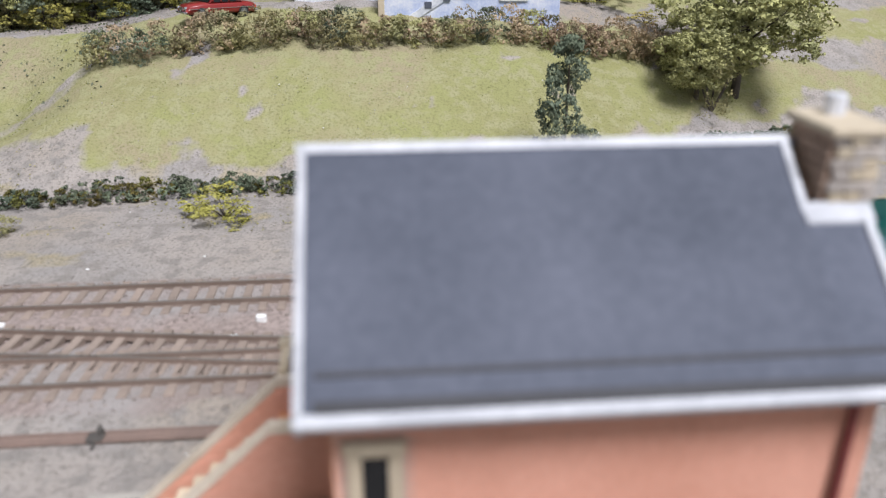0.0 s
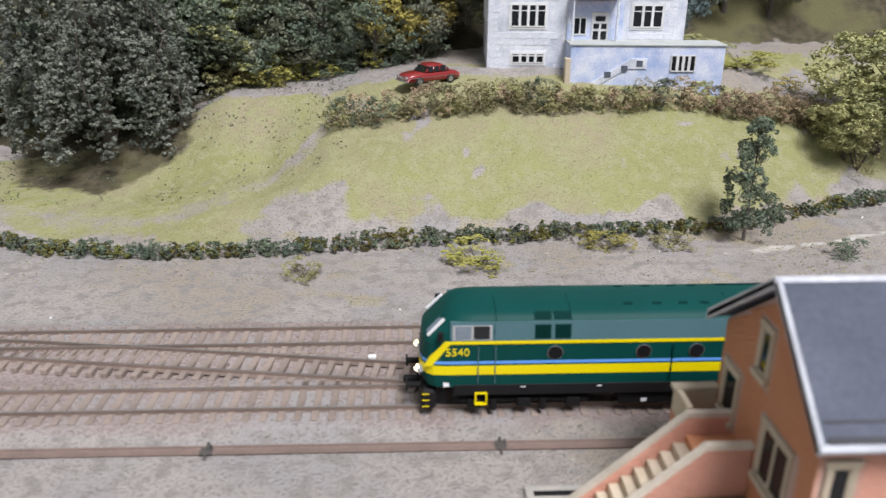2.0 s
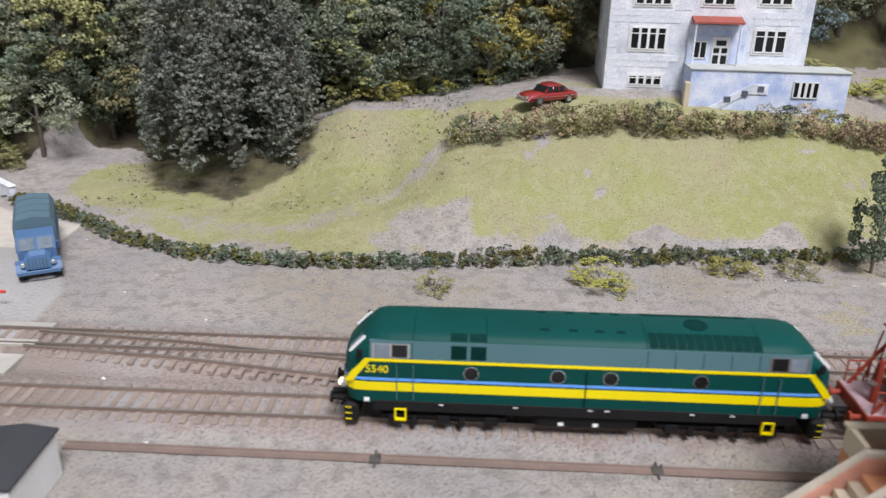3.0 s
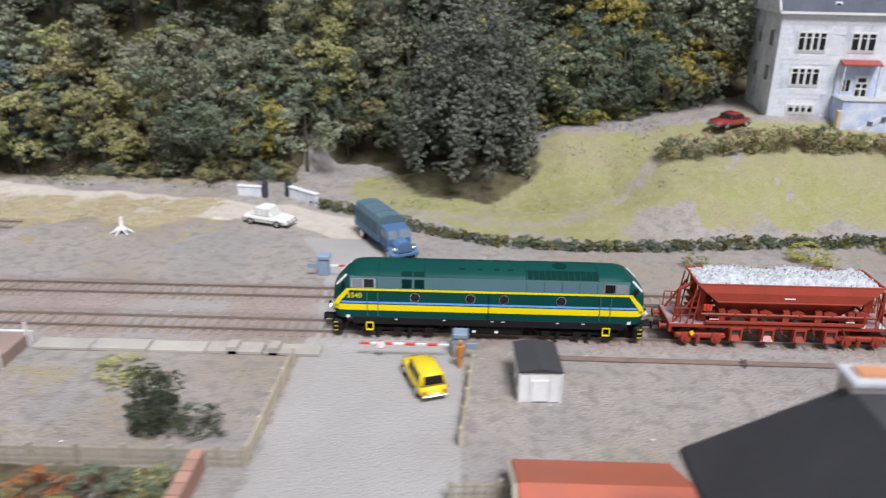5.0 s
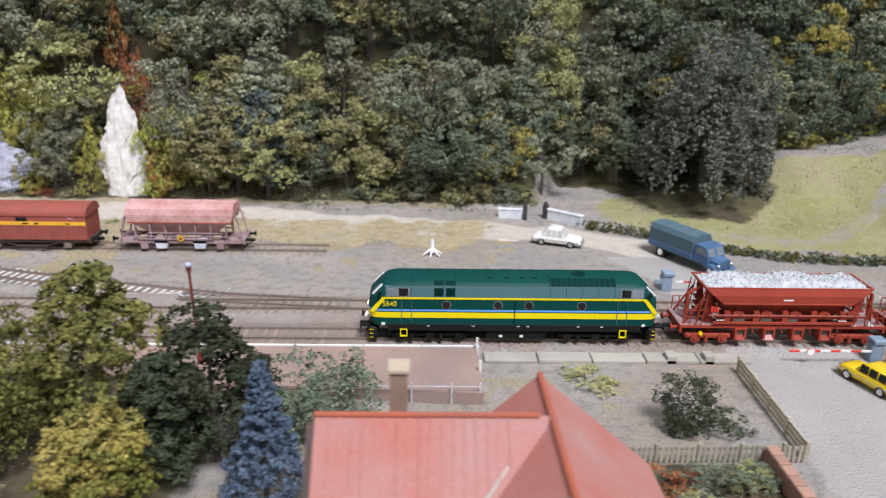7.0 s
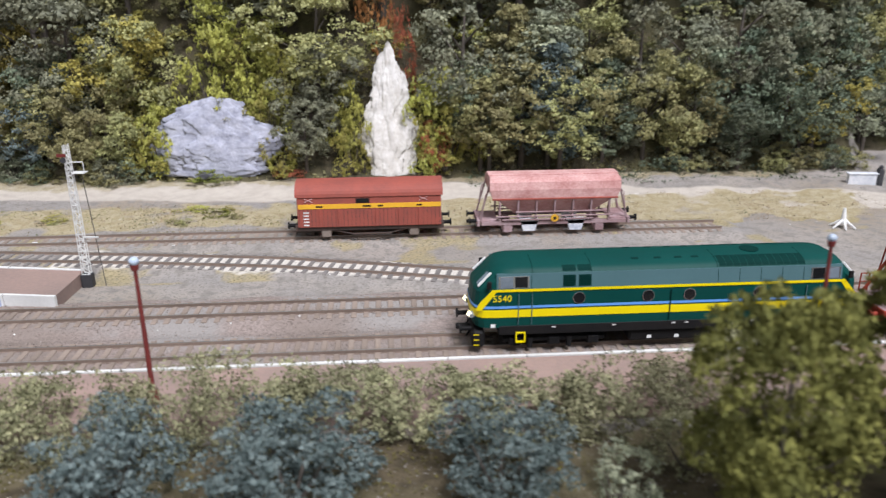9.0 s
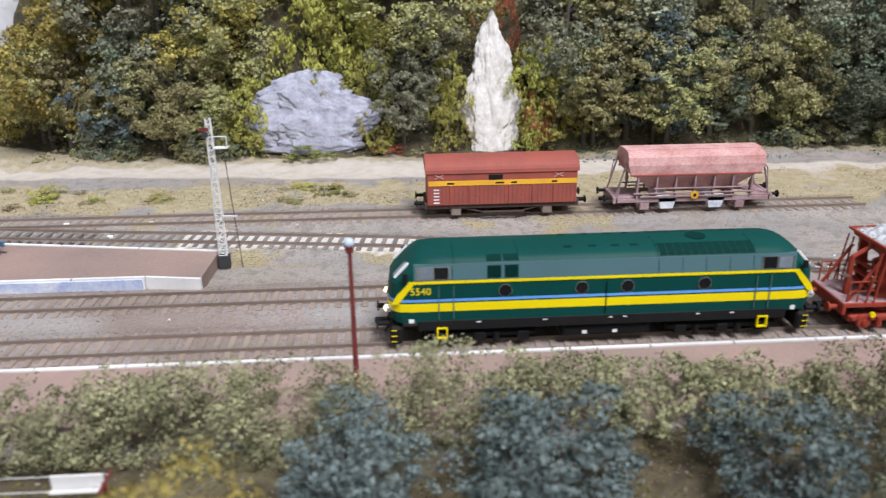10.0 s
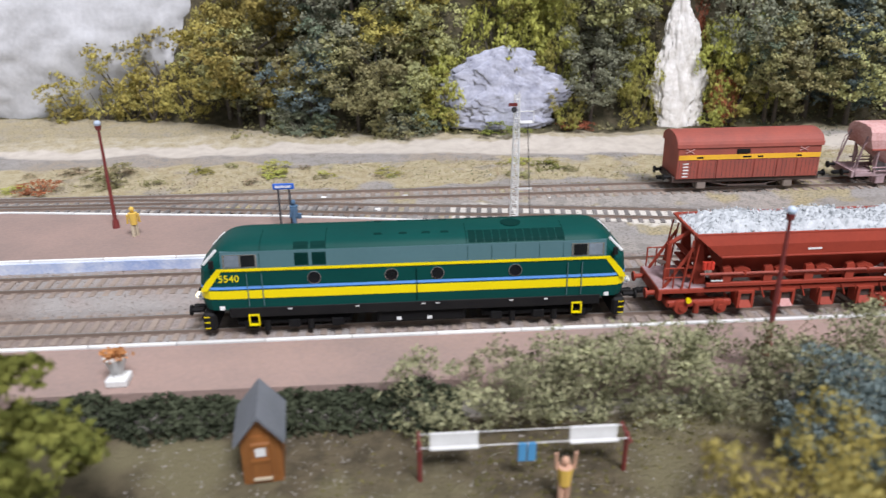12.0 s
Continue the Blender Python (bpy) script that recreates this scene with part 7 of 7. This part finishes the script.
# trees and bushes round the lawn
tree(1.72, 4.32, 0.85, "tall", LEAF_DARK, "thin dark straggly tree beside the low hedge", wide=0.68, seed=2)
tree(3.25, 5.5, 1.0, "round", LEAF_OLIVE, "full olive tree at the edge of the lawn", seed=1, wide=1.25, full=True)
tree(2.9, 5.35, 0.6, "round", LEAF_OLIVE, "small olive tree at the edge of the lawn", seed=2, wide=1.2, full=True)
tree(3.0, 5.3, 0.5, "bush", LEAF_OLIVE, "olive bush under the sparse tree", "bush", seed=1)
for x, y, h, w, m, lab in (
    (-1.2, 3.8, 0.15, 1.4, LEAF_OLIVE, "low dark olive bush below the hedge"), (-0.12, 3.98, 0.17, 2.2, LEAF_MOSS, "low yellow-green bush below the hedge"),
    (0.75, 4.2, 0.13, 2.4, LEAF_MOSS, "low yellow-green scrub below the hedge"), (1.2, 4.25, 0.12, 2.2, LEAF_OLIVE, "low olive scrub below the hedge"),
    (2.3, 4.02, 0.14, 1.6, LEAF_DARK, "low dark bush near the stream bed"), (2.95, 4.15, 0.3, 1.1, LEAF_DARK, "dark bush near the stream bed"),
    (-4.62, 1.2, 0.19, 1.3, LEAF_IVY, "low spreading part-bare shrub in the fenced garden"),
    (-5.35, 1.78, 0.08, 4.5, LEAF_OLIVE, "patch of yellow-green scrub by the platform end"),
    (-5.2, 0.62, 0.17, 1.5, LEAF_RUST, "rust-red shrub behind the picket fence"), (-5.55, 0.62, 0.15, 1.4, LEAF_BEIGE, "dry beige shrub behind the picket fence"),
    (-4.9, 0.6, 0.2, 1.5, LEAF_DARK, "dark green shrub behind the picket fence"), (-4.66, 0.68, 0.13, 1.3, LEAF_OLIVE, "olive shrub beside the garden wall"), (-5.05, 0.4, 0.16, 1.8, LEAF_OLIVE, "olive shrub in the front garden"),
    (-9.12, 1.05, 0.3, 1.0, LEAF_GREY, "grey-green bush beside the garden path"),
    (-10.02, 0.85, 0.18, 1.6, LEAF_OLIVE, "low olive bush in the garden"), (-7.95, 0.45, 0.5, 1.1, LEAF_LIME, "yellow-green bush under the tall trees"),
    (-8.62, 0.25, 0.45, 1.0, LEAF_OLIVE, "olive bush under the tall trees"), (-8.77, 1.25, 0.3, 1.2, LEAF_HEDGE, "grey-green bush behind the platform"),
    (-12.72, 6.2, 0.12, 2.6, LEAF_DARK, "low dark green scrub under the grey rock"), (-11.62, 6.12, 0.13, 4.0, LEAF_LIME, "low green scrub under the grey rock"), (-10.92, 6.15, 0.1, 3.0, LEAF_RUST, "low rust-red scrub beside the rock"),
    (-9.44, 6.22, 0.45, 0.55, LEAF_RUST, "rust-red climbing shrub beside the chalk rock"), (-9.34, 6.35, 0.75, 0.5, LEAF_MOSS, "yellow-green creeper beside the chalk rock"), (-10.44, 6.35, 0.75, 0.45, LEAF_MOSS, "yellow-green creeper beside the chalk rock"),
    (-12.34, 6.3, 0.65, 0.55, LEAF_MOSS, "yellow-green creeper beside the grey rock"), (-11.07, 6.6, 0.95, 0.4, LEAF_MOSS, "yellow-green creeper above the grey rock"), (-9.02, 6.3, 0.4, 0.9, LEAF_MOSS, "yellow-green scrub at the wood's edge"),
    (-11.72, 6.75, 1.0, 0.5, LEAF_MOSS, "yellow-green creeper above the grey rock"), (-10.07, 6.85, 1.3, 0.25, LEAF_RUST, "rust-red creeper above the chalk rock"),
    (-15.32, 6.9, 0.35, 1.3, LEAF_OCHRE, "ochre scrub under the white slope"), (-16.12, 7.0, 0.3, 1.5, LEAF_OCHRE, "ochre scrub under the white slope"), (-14.92, 4.95, 0.16, 2.4, LEAF_OLIVE, "olive scrub beside the siding"), (-15.42, 4.75, 0.14, 2.0, LEAF_RUST, "rusty scrub beside the siding"),
    (-13.72, 5.15, 0.09, 3.4, LEAF_MOSS, "yellow-green scrub beside the siding"), (-11.42, 5.05, 0.06, 4.0, LEAF_LIME, "low green scrub beside the siding"), (-12.72, 5.0, 0.05, 4.5, LEAF_MOSS, "low dry scrub beside the siding"),
    (2.45, 6.4, 0.16, 3.5, LEAF_MOSS, "yellow-green scrub beside the villa"), (2.75, 6.1, 0.1, 3.0, LEAF_OCHRE, "orange scrub beside the villa"), (2.2, 6.9, 0.2, 3.0, LEAF_OLIVE, "olive scrub behind the villa")):
    tree(x, y, h, "bush", m, lab, "bush", wide=w, size=0.03 if h < 0.2 else 0.028, seed=int(abs(x) * 10) % 2)
tree(2.1, 7.3, 0.9, "round", LEAF_BLUE, "dark blue-grey tree behind the villa", seed=2)

tree(-4.88, 1.22, 0.42, "bush", LEAF_IVY, "dense dark green shrub in the fenced garden", "bush", wide=0.72, size=0.022, full=True, seed=1)
tree(-7.0, 1.22, 0.56, "bush", LEAF_DARK, "open grey-green shrub behind the platform", "bush", wide=1.05, size=0.022, full=True, seed=0)

for x, y, h, w, lab in ((-10.36, 1.12, 0.52, 1.15, "large dark blue-green bush in front of the hedge"), (-11.06, 1.2, 0.46, 1.1, "blue-green bush in front of the hedge"), (-9.55, 1.15, 0.44, 1.1, "blue-green bush beside the garden path")):
    tree(x, y, h, "bush", LEAF_BLUE, lab, "bush", wide=w, size=0.022, full=True, seed=int(abs(x)) % 2)
tree(-11.6, 0.52, 0.74, "bush", LEAF_OCHRE, "rounded ochre-brown bush in the garden", "bush", wide=0.9, size=0.018, full=True, seed=1)

# tall garden trees before the platform
tree(-8.12, 0.86, 1.14, "tall", LEAF_GARDEN, "tall narrow olive green garden tree", seed=1, wide=1.05, size=0.015, full=True, group="garden trees")
tree(-8.66, 0.8, 1.0, "round", LEAF_GARDEN, "rounded olive green garden tree", seed=3, wide=0.7, size=0.015, full=True, group="garden trees")
tree(-7.55, 0.9, 0.92, "tall", LEAF_IVY, "dark blue-green conifer-like garden tree", seed=0, wide=1.15, full=True, group="garden trees")
tree(-7.75, 0.8, 0.7, "tall", LEAF_IVY, "dark green garden tree", seed=1, wide=1.3, full=True, group="garden trees")
tree(-7.2, 0.5, 0.83, "cone", LEAF_SPRUCE, "blue spruce with a pointed crown", seed=3, wide=0.9, full=True, size=0.013, group="garden trees")
tree(-14.02, 0.64, 1.2, "tall", LEAF_LIME, "dense fresh green garden tree", seed=2, wide=1.3, size=0.015, full=True, group="garden trees")

tree(-8.02, 0.5, 0.56, "round", LEAF_OCHRE, "low yellow-green garden tree", seed=1, wide=1.0, size=0.02, full=True, group="garden trees")
for x, y, h, m, lab in ((-4.62, 6.95, 1.0, LEAF_IVY, "dark tree above the gate path"), (-4.35, 7.1, 1.2, LEAF_DARK, "dark green tree above the gate path"), (-4.9, 6.75, 0.9, LEAF_DARK, "small dark green tree above the gate path")):
    tree(x, y, h, "round", m, lab, group=FOREST)

# hedges
bushy_hedge("low_hedge", [(x, float(hedge_y(x)) + 0.02) for x in np.arange(-4.65, 3.8, 0.1)], (LEAF_DARK, LEAF_GARDEN, LEAF_DARK), "low dark olive hedge along the foot of the lawn", 5, 0.075, 0.085, 0.0068, 9, 44, 0.55)
bushy_hedge("villa_hedge", [(-1.12, 5.4), (-0.6, 5.4), (0.6, 5.45), (2.0, 5.55), (3.0, 5.65)], (LEAF_OLIVE, LEAF_BEIGE, LEAF_OLIVE, LEAF_DARK, LEAF_BEIGE), "clipped hedge of green and dry beige leaves before the villa", 6, 0.2, 0.11, 0.009, 14, 54)
bushy_hedge("platform_hedge", [(-12.5, 1.57), (-11.22, 1.58), (-9.72, 1.62), (-8.42, 1.58)], (LEAF_HEDGE,), "overgrown grey-green hedge behind the platform", 8, 0.31, 0.21, clumps=26)
# ivy whose near-black leaf colour also holds the shade behind the platform
hedge("ground_ivy", [(-14.6, 1.63), (-12.45, 1.63)], 0.26, 0.1, 7000, LEAF_IVY, "dark ivy along the back of the platform", 9, 0.014, 0.0)


def scatter(name, n, region, material, size, seed, label):
    """Loose tufts and fallen leaves on the ground."""
    r = np.random.default_rng(seed)
    x, y = r.uniform(region[0], region[1], n), r.uniform(region[2], region[3], n)
    keep = bumps(x, y, 4, seed) + r.normal(size=n) * 0.35 > 0.1
    x, y = x[keep], y[keep]
    v, f = flakes(np.stack([x, y, height(x, y) + 0.006], 1), size, r, 0.55)
    return tagged(link(name, mesh_np(name, v, f), material), label, "undergrowth", kind="stuff")


scatter("leaf_litter", 5000, (-9.22, -5.3, 5.7, 6.5), LEAF_DARK, 0.012, 1, "dark leaf litter along the wood's edge")
scatter("leaf_litter", 2600, (-4.2, -1.0, 5.0, 6.6), LEAF_DARK, 0.01, 2, "dark leaf litter under the weeping tree")
scatter("dry_grass", 14000, (-15.72, -5.6, 4.5, 5.4), LEAF_BEIGE, 0.006, 3, "dry grass tufts beside the siding")
scatter("garden_weeds", 9000, (-13.02, -8.72, 0.8, 1.6), LEAF_GARDEN, 0.007, 4, "weeds and fallen leaves in the garden")
scatter("wood_floor_scrub", 9000, (-14.22, -5.2, 6.1, 6.9), LEAF_OLIVE, 0.02, 5, "olive scrub at the wood's edge")
scatter("lawn_tufts", 5000, (-2.5, 3.2, 4.6, 6.4), LEAF_LIME, 0.0045, 6, "fresh grass tufts on the lawn")


# ---- scrub cover of the hillside ----
rng = np.random.default_rng(33)
cover = [(LEAF_DARK, "dark green scrub on the hillside"), (LEAF_OLIVE, "olive scrub on the hillside"), (LEAF_GREY, "grey-green scrub on the hillside"), (LEAF_MOSS, "yellow-green scrub on the hillside")]
for k in range(170):
    x = rng.uniform(-14.32, 0.2)
    y = 6.2 + rng.uniform(0.15, 1.7)
    z = float(height(x, y))
    if z < 0.12 or (x > -5 and z < 1.05) or (-4.9 < x < -4.3 and y < 7.2):
        continue
    near_rock = -12.62 < x < -9.02
    if near_rock and y < 6.5:
        continue
    m, lab = cover[3 if near_rock and z < 1.3 else int(rng.integers(0, 3))]
    tree(x, y, rng.uniform(0.25, 0.5), "bush", m, lab, "bush", "hillside scrub", wide=rng.uniform(1.0, 1.6), seed=int(rng.integers(0, 2)), size=0.028)
for x, y, h, w in ((-9.62, 6.12, 0.35, 0.8), (-9.4, 6.15, 0.55, 0.75), (-9.5, 6.3, 0.8, 0.6), (-9.3, 6.35, 0.95, 0.5), (-10.2, 6.15, 0.4, 0.5), (-11.0, 6.12, 0.3, 0.8), (-11.1, 6.35, 0.75, 0.6), (-11.35, 6.55, 1.0, 0.55), (-12.15, 6.3, 0.7, 0.6), (-12.27, 6.2, 0.45, 1.0), (-12.2, 6.22, 0.75, 0.55), (-11.02, 6.18, 0.5, 0.7), (-11.14, 6.3, 0.9, 0.45), (-10.32, 6.15, 0.55, 0.6), (-10.24, 6.25, 0.95, 0.4), (-9.57, 6.25, 1.0, 0.45), (-9.32, 6.25, 0.8, 0.7), (-11.67, 6.5, 1.15, 0.5)):
    tree(x, y, h, "bush", LEAF_MOSS, "yellow-green creeper growing round the rock", "bush", "hillside scrub", wide=w, seed=int(abs(x * 10)) % 2, size=0.028)


for k in range(70):
    x = rng.uniform(-14.02, -5.1)
    if -12.32 < x < -7.2:
        continue
    y = float(np.interp(x, [-14.52, -13.52, -12.52, -8.72, -7, -5], [6.6, 6.25, 6.0, 5.98, 6.02, 6.05])) + rng.uniform(-0.03, 0.15)
    m, lab = cover[int(rng.integers(0, 3))]
    tree(x, y, rng.uniform(0.14, 0.34), "bush", m, lab, "bush", "hillside scrub", wide=rng.uniform(1.0, 1.5), seed=int(rng.integers(0, 2)), size=0.028)


def stones(n, region, material, size, seed, label, lines=None):
    """Loose stones lying on the ground."""
    r = np.random.default_rng(seed)
    x, y = r.uniform(region[0], region[1], n), r.uniform(region[2], region[3], n)
    s = r.uniform(size * 0.5, size, (n, 1))
    d = r.normal(size=(n, 4, 3))
    d /= np.linalg.norm(d, axis=2, keepdims=True)
    c = np.stack([x, y, height(x, y) + 0.003], 1)
    v = (c[:, None, :] + d * s[:, None, :] * (1, 1, 0.6)).reshape(-1, 3)
    k = np.arange(n)[:, None] * 4
    f = np.concatenate([k + np.array([q]) for q in ((0, 1, 2), (0, 2, 3), (0, 3, 1), (1, 3, 2))])
    return tagged(link("loose_stones", mesh_np("loose_stones", v, f), material), label, "gravel", kind="stuff")


BALLAST = mat("brown_ballast", (0.36, 0.3, 0.265), (0.24, 0.2, 0.175), 60, 0.95, bump=0)
PEBBLE = mat("grey_pebbles", (0.42, 0.39, 0.36), (0.24, 0.22, 0.2), 60, 0.95, bump=0)
stones(26000, (-15.72, 4, 2.2, 3.2), BALLAST, 0.0085, 1, "brown ballast stones between the tracks")
stones(9000, (-3, 3, 0.9, 2.2), PEBBLE, 0.007, 2, "grey pebbles on the yard")
stones(9000, (-15.72, 1, 3.2, 5.2), PEBBLE, 0.007, 3, "grey pebbles beside the tracks")
stones(4000, (-13.72, -8.22, 0.8, 1.6), PEBBLE, 0.007, 4, "grey pebbles in the garden")
WHITE_STONE = mat("white_chips", (0.75, 0.74, 0.72), (0.6, 0.6, 0.58), 60, 0.9, bump=0)
stones(160, (-15.72, 3, 1.0, 5.2), WHITE_STONE, 0.016, 5, "white stone chips scattered on the ground")
rng = np.random.default_rng(12)
for x, y in ((-0.65, 3.09), (-0.66, 2.92), (-0.73, 2.79), (0.21, 2.78), (0.13, 2.63), (-12.77, 4.2), (-12.62, 4.32), (-13.22, 4.34), (-12.82, 4.05)):
    tagged(part("point_motor_cover", box(x - 0.02, x + 0.02, y - 0.011, y + 0.011, 0.0, 0.042, 0.005), WHITE), "small white cover beside the points", "cover", "white covers beside the points")


# ---- rock faces ----
def rock(name, c, r, material, label, seed, lean=0.25, point=0.0, rough=1.0):
    own = bmesh.new()
    bmesh.ops.create_icosphere(own, subdivisions=6, radius=1.0)
    for v in own.verts:
        p = v.co.copy()
        n1 = noise.noise(Vector((p.x, 0.3 * p.y, p.z)) * 2.4 + Vector((seed, 0, 0)))
        n2 = noise.noise(p * 5 + Vector((seed, 3, 0)))
        n3 = noise.noise(Vector((p.x * 12, p.y * 12, p.z * 15)) + Vector((0, seed, 5)))
        n4 = noise.noise(p * 27 + Vector((seed, seed, 1)))
        k = 1 + rough * (0.42 * n1 + 0.26 * n2 + 0.13 * n3 + 0.07 * n4)
        w = 1 - point * max(-0.2, p.z)
        if p.z < 0:
            w *= (1.12 - p.z * p.z) ** -0.4
        v.co = Vector((p.x * r[0] * k * w, p.y * r[1] * k, p.z * r[2] * (0.9 + 0.1 * k)))
        v.co.y += lean * v.co.z
    ob = part(name, own, material, smooth=True)
    ob.matrix_world = at(*c)
    return tagged(ob, label, "rock")


rock("rock_face", (-11.62, 6.2, 0.43), (0.55, 0.05, 0.4), ROCK_GREY, "bare blue-grey rock face in the hillside", 7.3, 0.14, 0.35, 1.0)
rock("rock_face", (-9.94, 6.2, 0.6), (0.22, 0.05, 0.7), ROCK_WHITE, "white chalk rock face in the hillside", 5.0, 0.14, 0.5, 1.0)
rock("white_slope", (-16.22, 8.1, 1.0), (2.1, 0.9, 1.8), PLASTER, "white plaster rock slope at the end of the wood", 9.0, 0.2, 0.0, 0.22)
for x, y, h in ((-15.02, 7.15, 0.75), (-15.5, 7.2, 0.7), (-16.0, 7.15, 0.55), (-14.82, 6.95, 0.5)):
    tree(x, y, h, "bush", LEAF_OCHRE, "sparse ochre scrub on the white slope", "bush", wide=1.1, size=0.028, seed=1)
scatter("garden_weeds", 3500, (-6.2, -4.3, 0.3, 1.9), LEAF_BEIGE, 0.005, 14, "dry weeds in the fenced garden")
scatter("lawn_tufts", 6000, (-3.5, 3.2, 4.3, 6.4), LEAF_OLIVE, 0.0042, 15, "olive grass tufts on the lawn")
scatter("hedge_scrub", 3500, (-3.0, 3.2, 3.75, 4.5), LEAF_OLIVE, 0.006, 16, "olive scrub along the low hedge")
scatter("dry_grass", 6000, (-15.72, -8.72, 4.7, 5.3), LEAF_OLIVE, 0.0065, 23, "olive grass tufts beside the siding")
rng = np.random.default_rng(44)
wild = [(LEAF_DARK, "dark green shrub in the front garden"), (LEAF_OLIVE, "olive shrub in the front garden"), (LEAF_RUST, "rust-brown dry shrub in the front garden"), (LEAF_GREY, "grey-green shrub in the front garden")]
for k in range(34):
    m, lab = wild[int(rng.choice(4, p=[0.4, 0.37, 0.05, 0.18]))]
    tree(rng.uniform(-5.95, -4.62), rng.uniform(0.0, 0.78), rng.uniform(0.08, 0.17), "bush", m, lab, "bush", "front garden shrubs", wide=rng.uniform(1.1, 1.8), size=0.03, seed=int(rng.integers(0, 2)))
for x, y, h, w in ((-15.12, 6.85, 0.75, 0.7), (-15.62, 6.95, 0.6, 0.8), (-14.72, 6.75, 0.7, 0.7)):
    tree(x, y, h, "bush", LEAF_OCHRE, "sparse ochre scrub before the white slope", "bush", wide=w, size=0.02, seed=0)
for k in range(26):
    x = rng.uniform(-15.72, -9.22)
    m, lab = ((LEAF_MOSS, "low yellow-green tuft beside the siding"), (LEAF_OLIVE, "low olive tuft beside the siding"), (LEAF_BEIGE, "dry beige tuft beside the siding"))[k % 3]
    tree(x, rng.uniform(4.75, 5.3), rng.uniform(0.03, 0.07), "bush", m, lab, "bush", "tufts beside the siding", wide=rng.uniform(2.0, 3.5), size=0.035, seed=k % 2)
tree(-9.52, 6.14, 0.6, "bush", LEAF_RUST, "rust-red creeper on the chalk rock", "bush", wide=0.45, size=0.028, seed=0)
tree(-9.82, 6.45, 1.45, "bush", LEAF_RUST, "rust-red creeper above the chalk rock", "bush", wide=0.22, size=0.02, seed=1)
for k in range(24):
    x = rng.uniform(-2.4, -0.1)
    m, lab = ((LEAF_OLIVE, "olive scrub under the trees by the drive"), (LEAF_MOSS, "yellow-green scrub under the trees by the drive"), (LEAF_DARK, "dark green scrub under the trees by the drive"))[k % 3]
    tree(x, float(np.interp(x, [-2.4, -0.6, 0.2], [6.6, 6.7, 7.0])) + rng.uniform(-0.08, 0.25), rng.uniform(0.12, 0.32), "bush", m, lab, "bush", "scrub by the drive", wide=rng.uniform(1.1, 1.7), size=0.028, seed=k % 2)
for x, y, h, m, lab in ((-2.1, 6.72, 0.85, LEAF_OLIVE, "olive tree beside the drive"), (-1.55, 6.8, 0.8, LEAF_GREY, "grey-green tree beside the drive"), (-0.95, 6.9, 0.8, LEAF_OLIVE, "small olive tree beside the drive"), (-0.45, 7.0, 0.9, LEAF_OCHRE, "small ochre tree beside the drive")):
    tree(x, y, h, "tall", m, lab, group=FOREST, wide=1.3)


# ---- what moves ----
LOCO_X = [(0, 2.42), (0.5, 1.94), (1.0, 1.475), (1.5, 1.015), (2.0, 0.535), (2.5, 0.055), (2.7, -0.155), (3.5, -1.06), (4.5, -2.345), (5.5, -3.705), (6.5, -5.095), (7.5, -6.465), (8.5, -7.83), (9.5, -9.185), (10.5, -10.565), (11.3, -11.65), (12.0, -12.605)]


def motions():
    for ob, off in ((LOCO, 0.0), (WAGON_A, 1.955), (WAGON_B, 3.55)):
        walk(ob, [(t, at(x + off, 2.43)) for t, x in LOCO_X])
    ts, xs = zip(*LOCO_X)
    spins = [(w, x, r) for w, x, r in WHEELS]
    for ob in WAGON_B.children_recursive:
        if ob.name.startswith("wheelset"):
            spins.append((ob, ob.matrix_basis.translation.x / U, 0.05))
    for w, x, r in spins:
        rows = [k / FPS for k in range(12 * FPS + 1)]
        walk(w, [(t, at(x, 0, 0.05 + r, 0, 0, math.degrees(float(np.interp(t, ts, xs)) / r) % 360)) for t in rows])


motions()
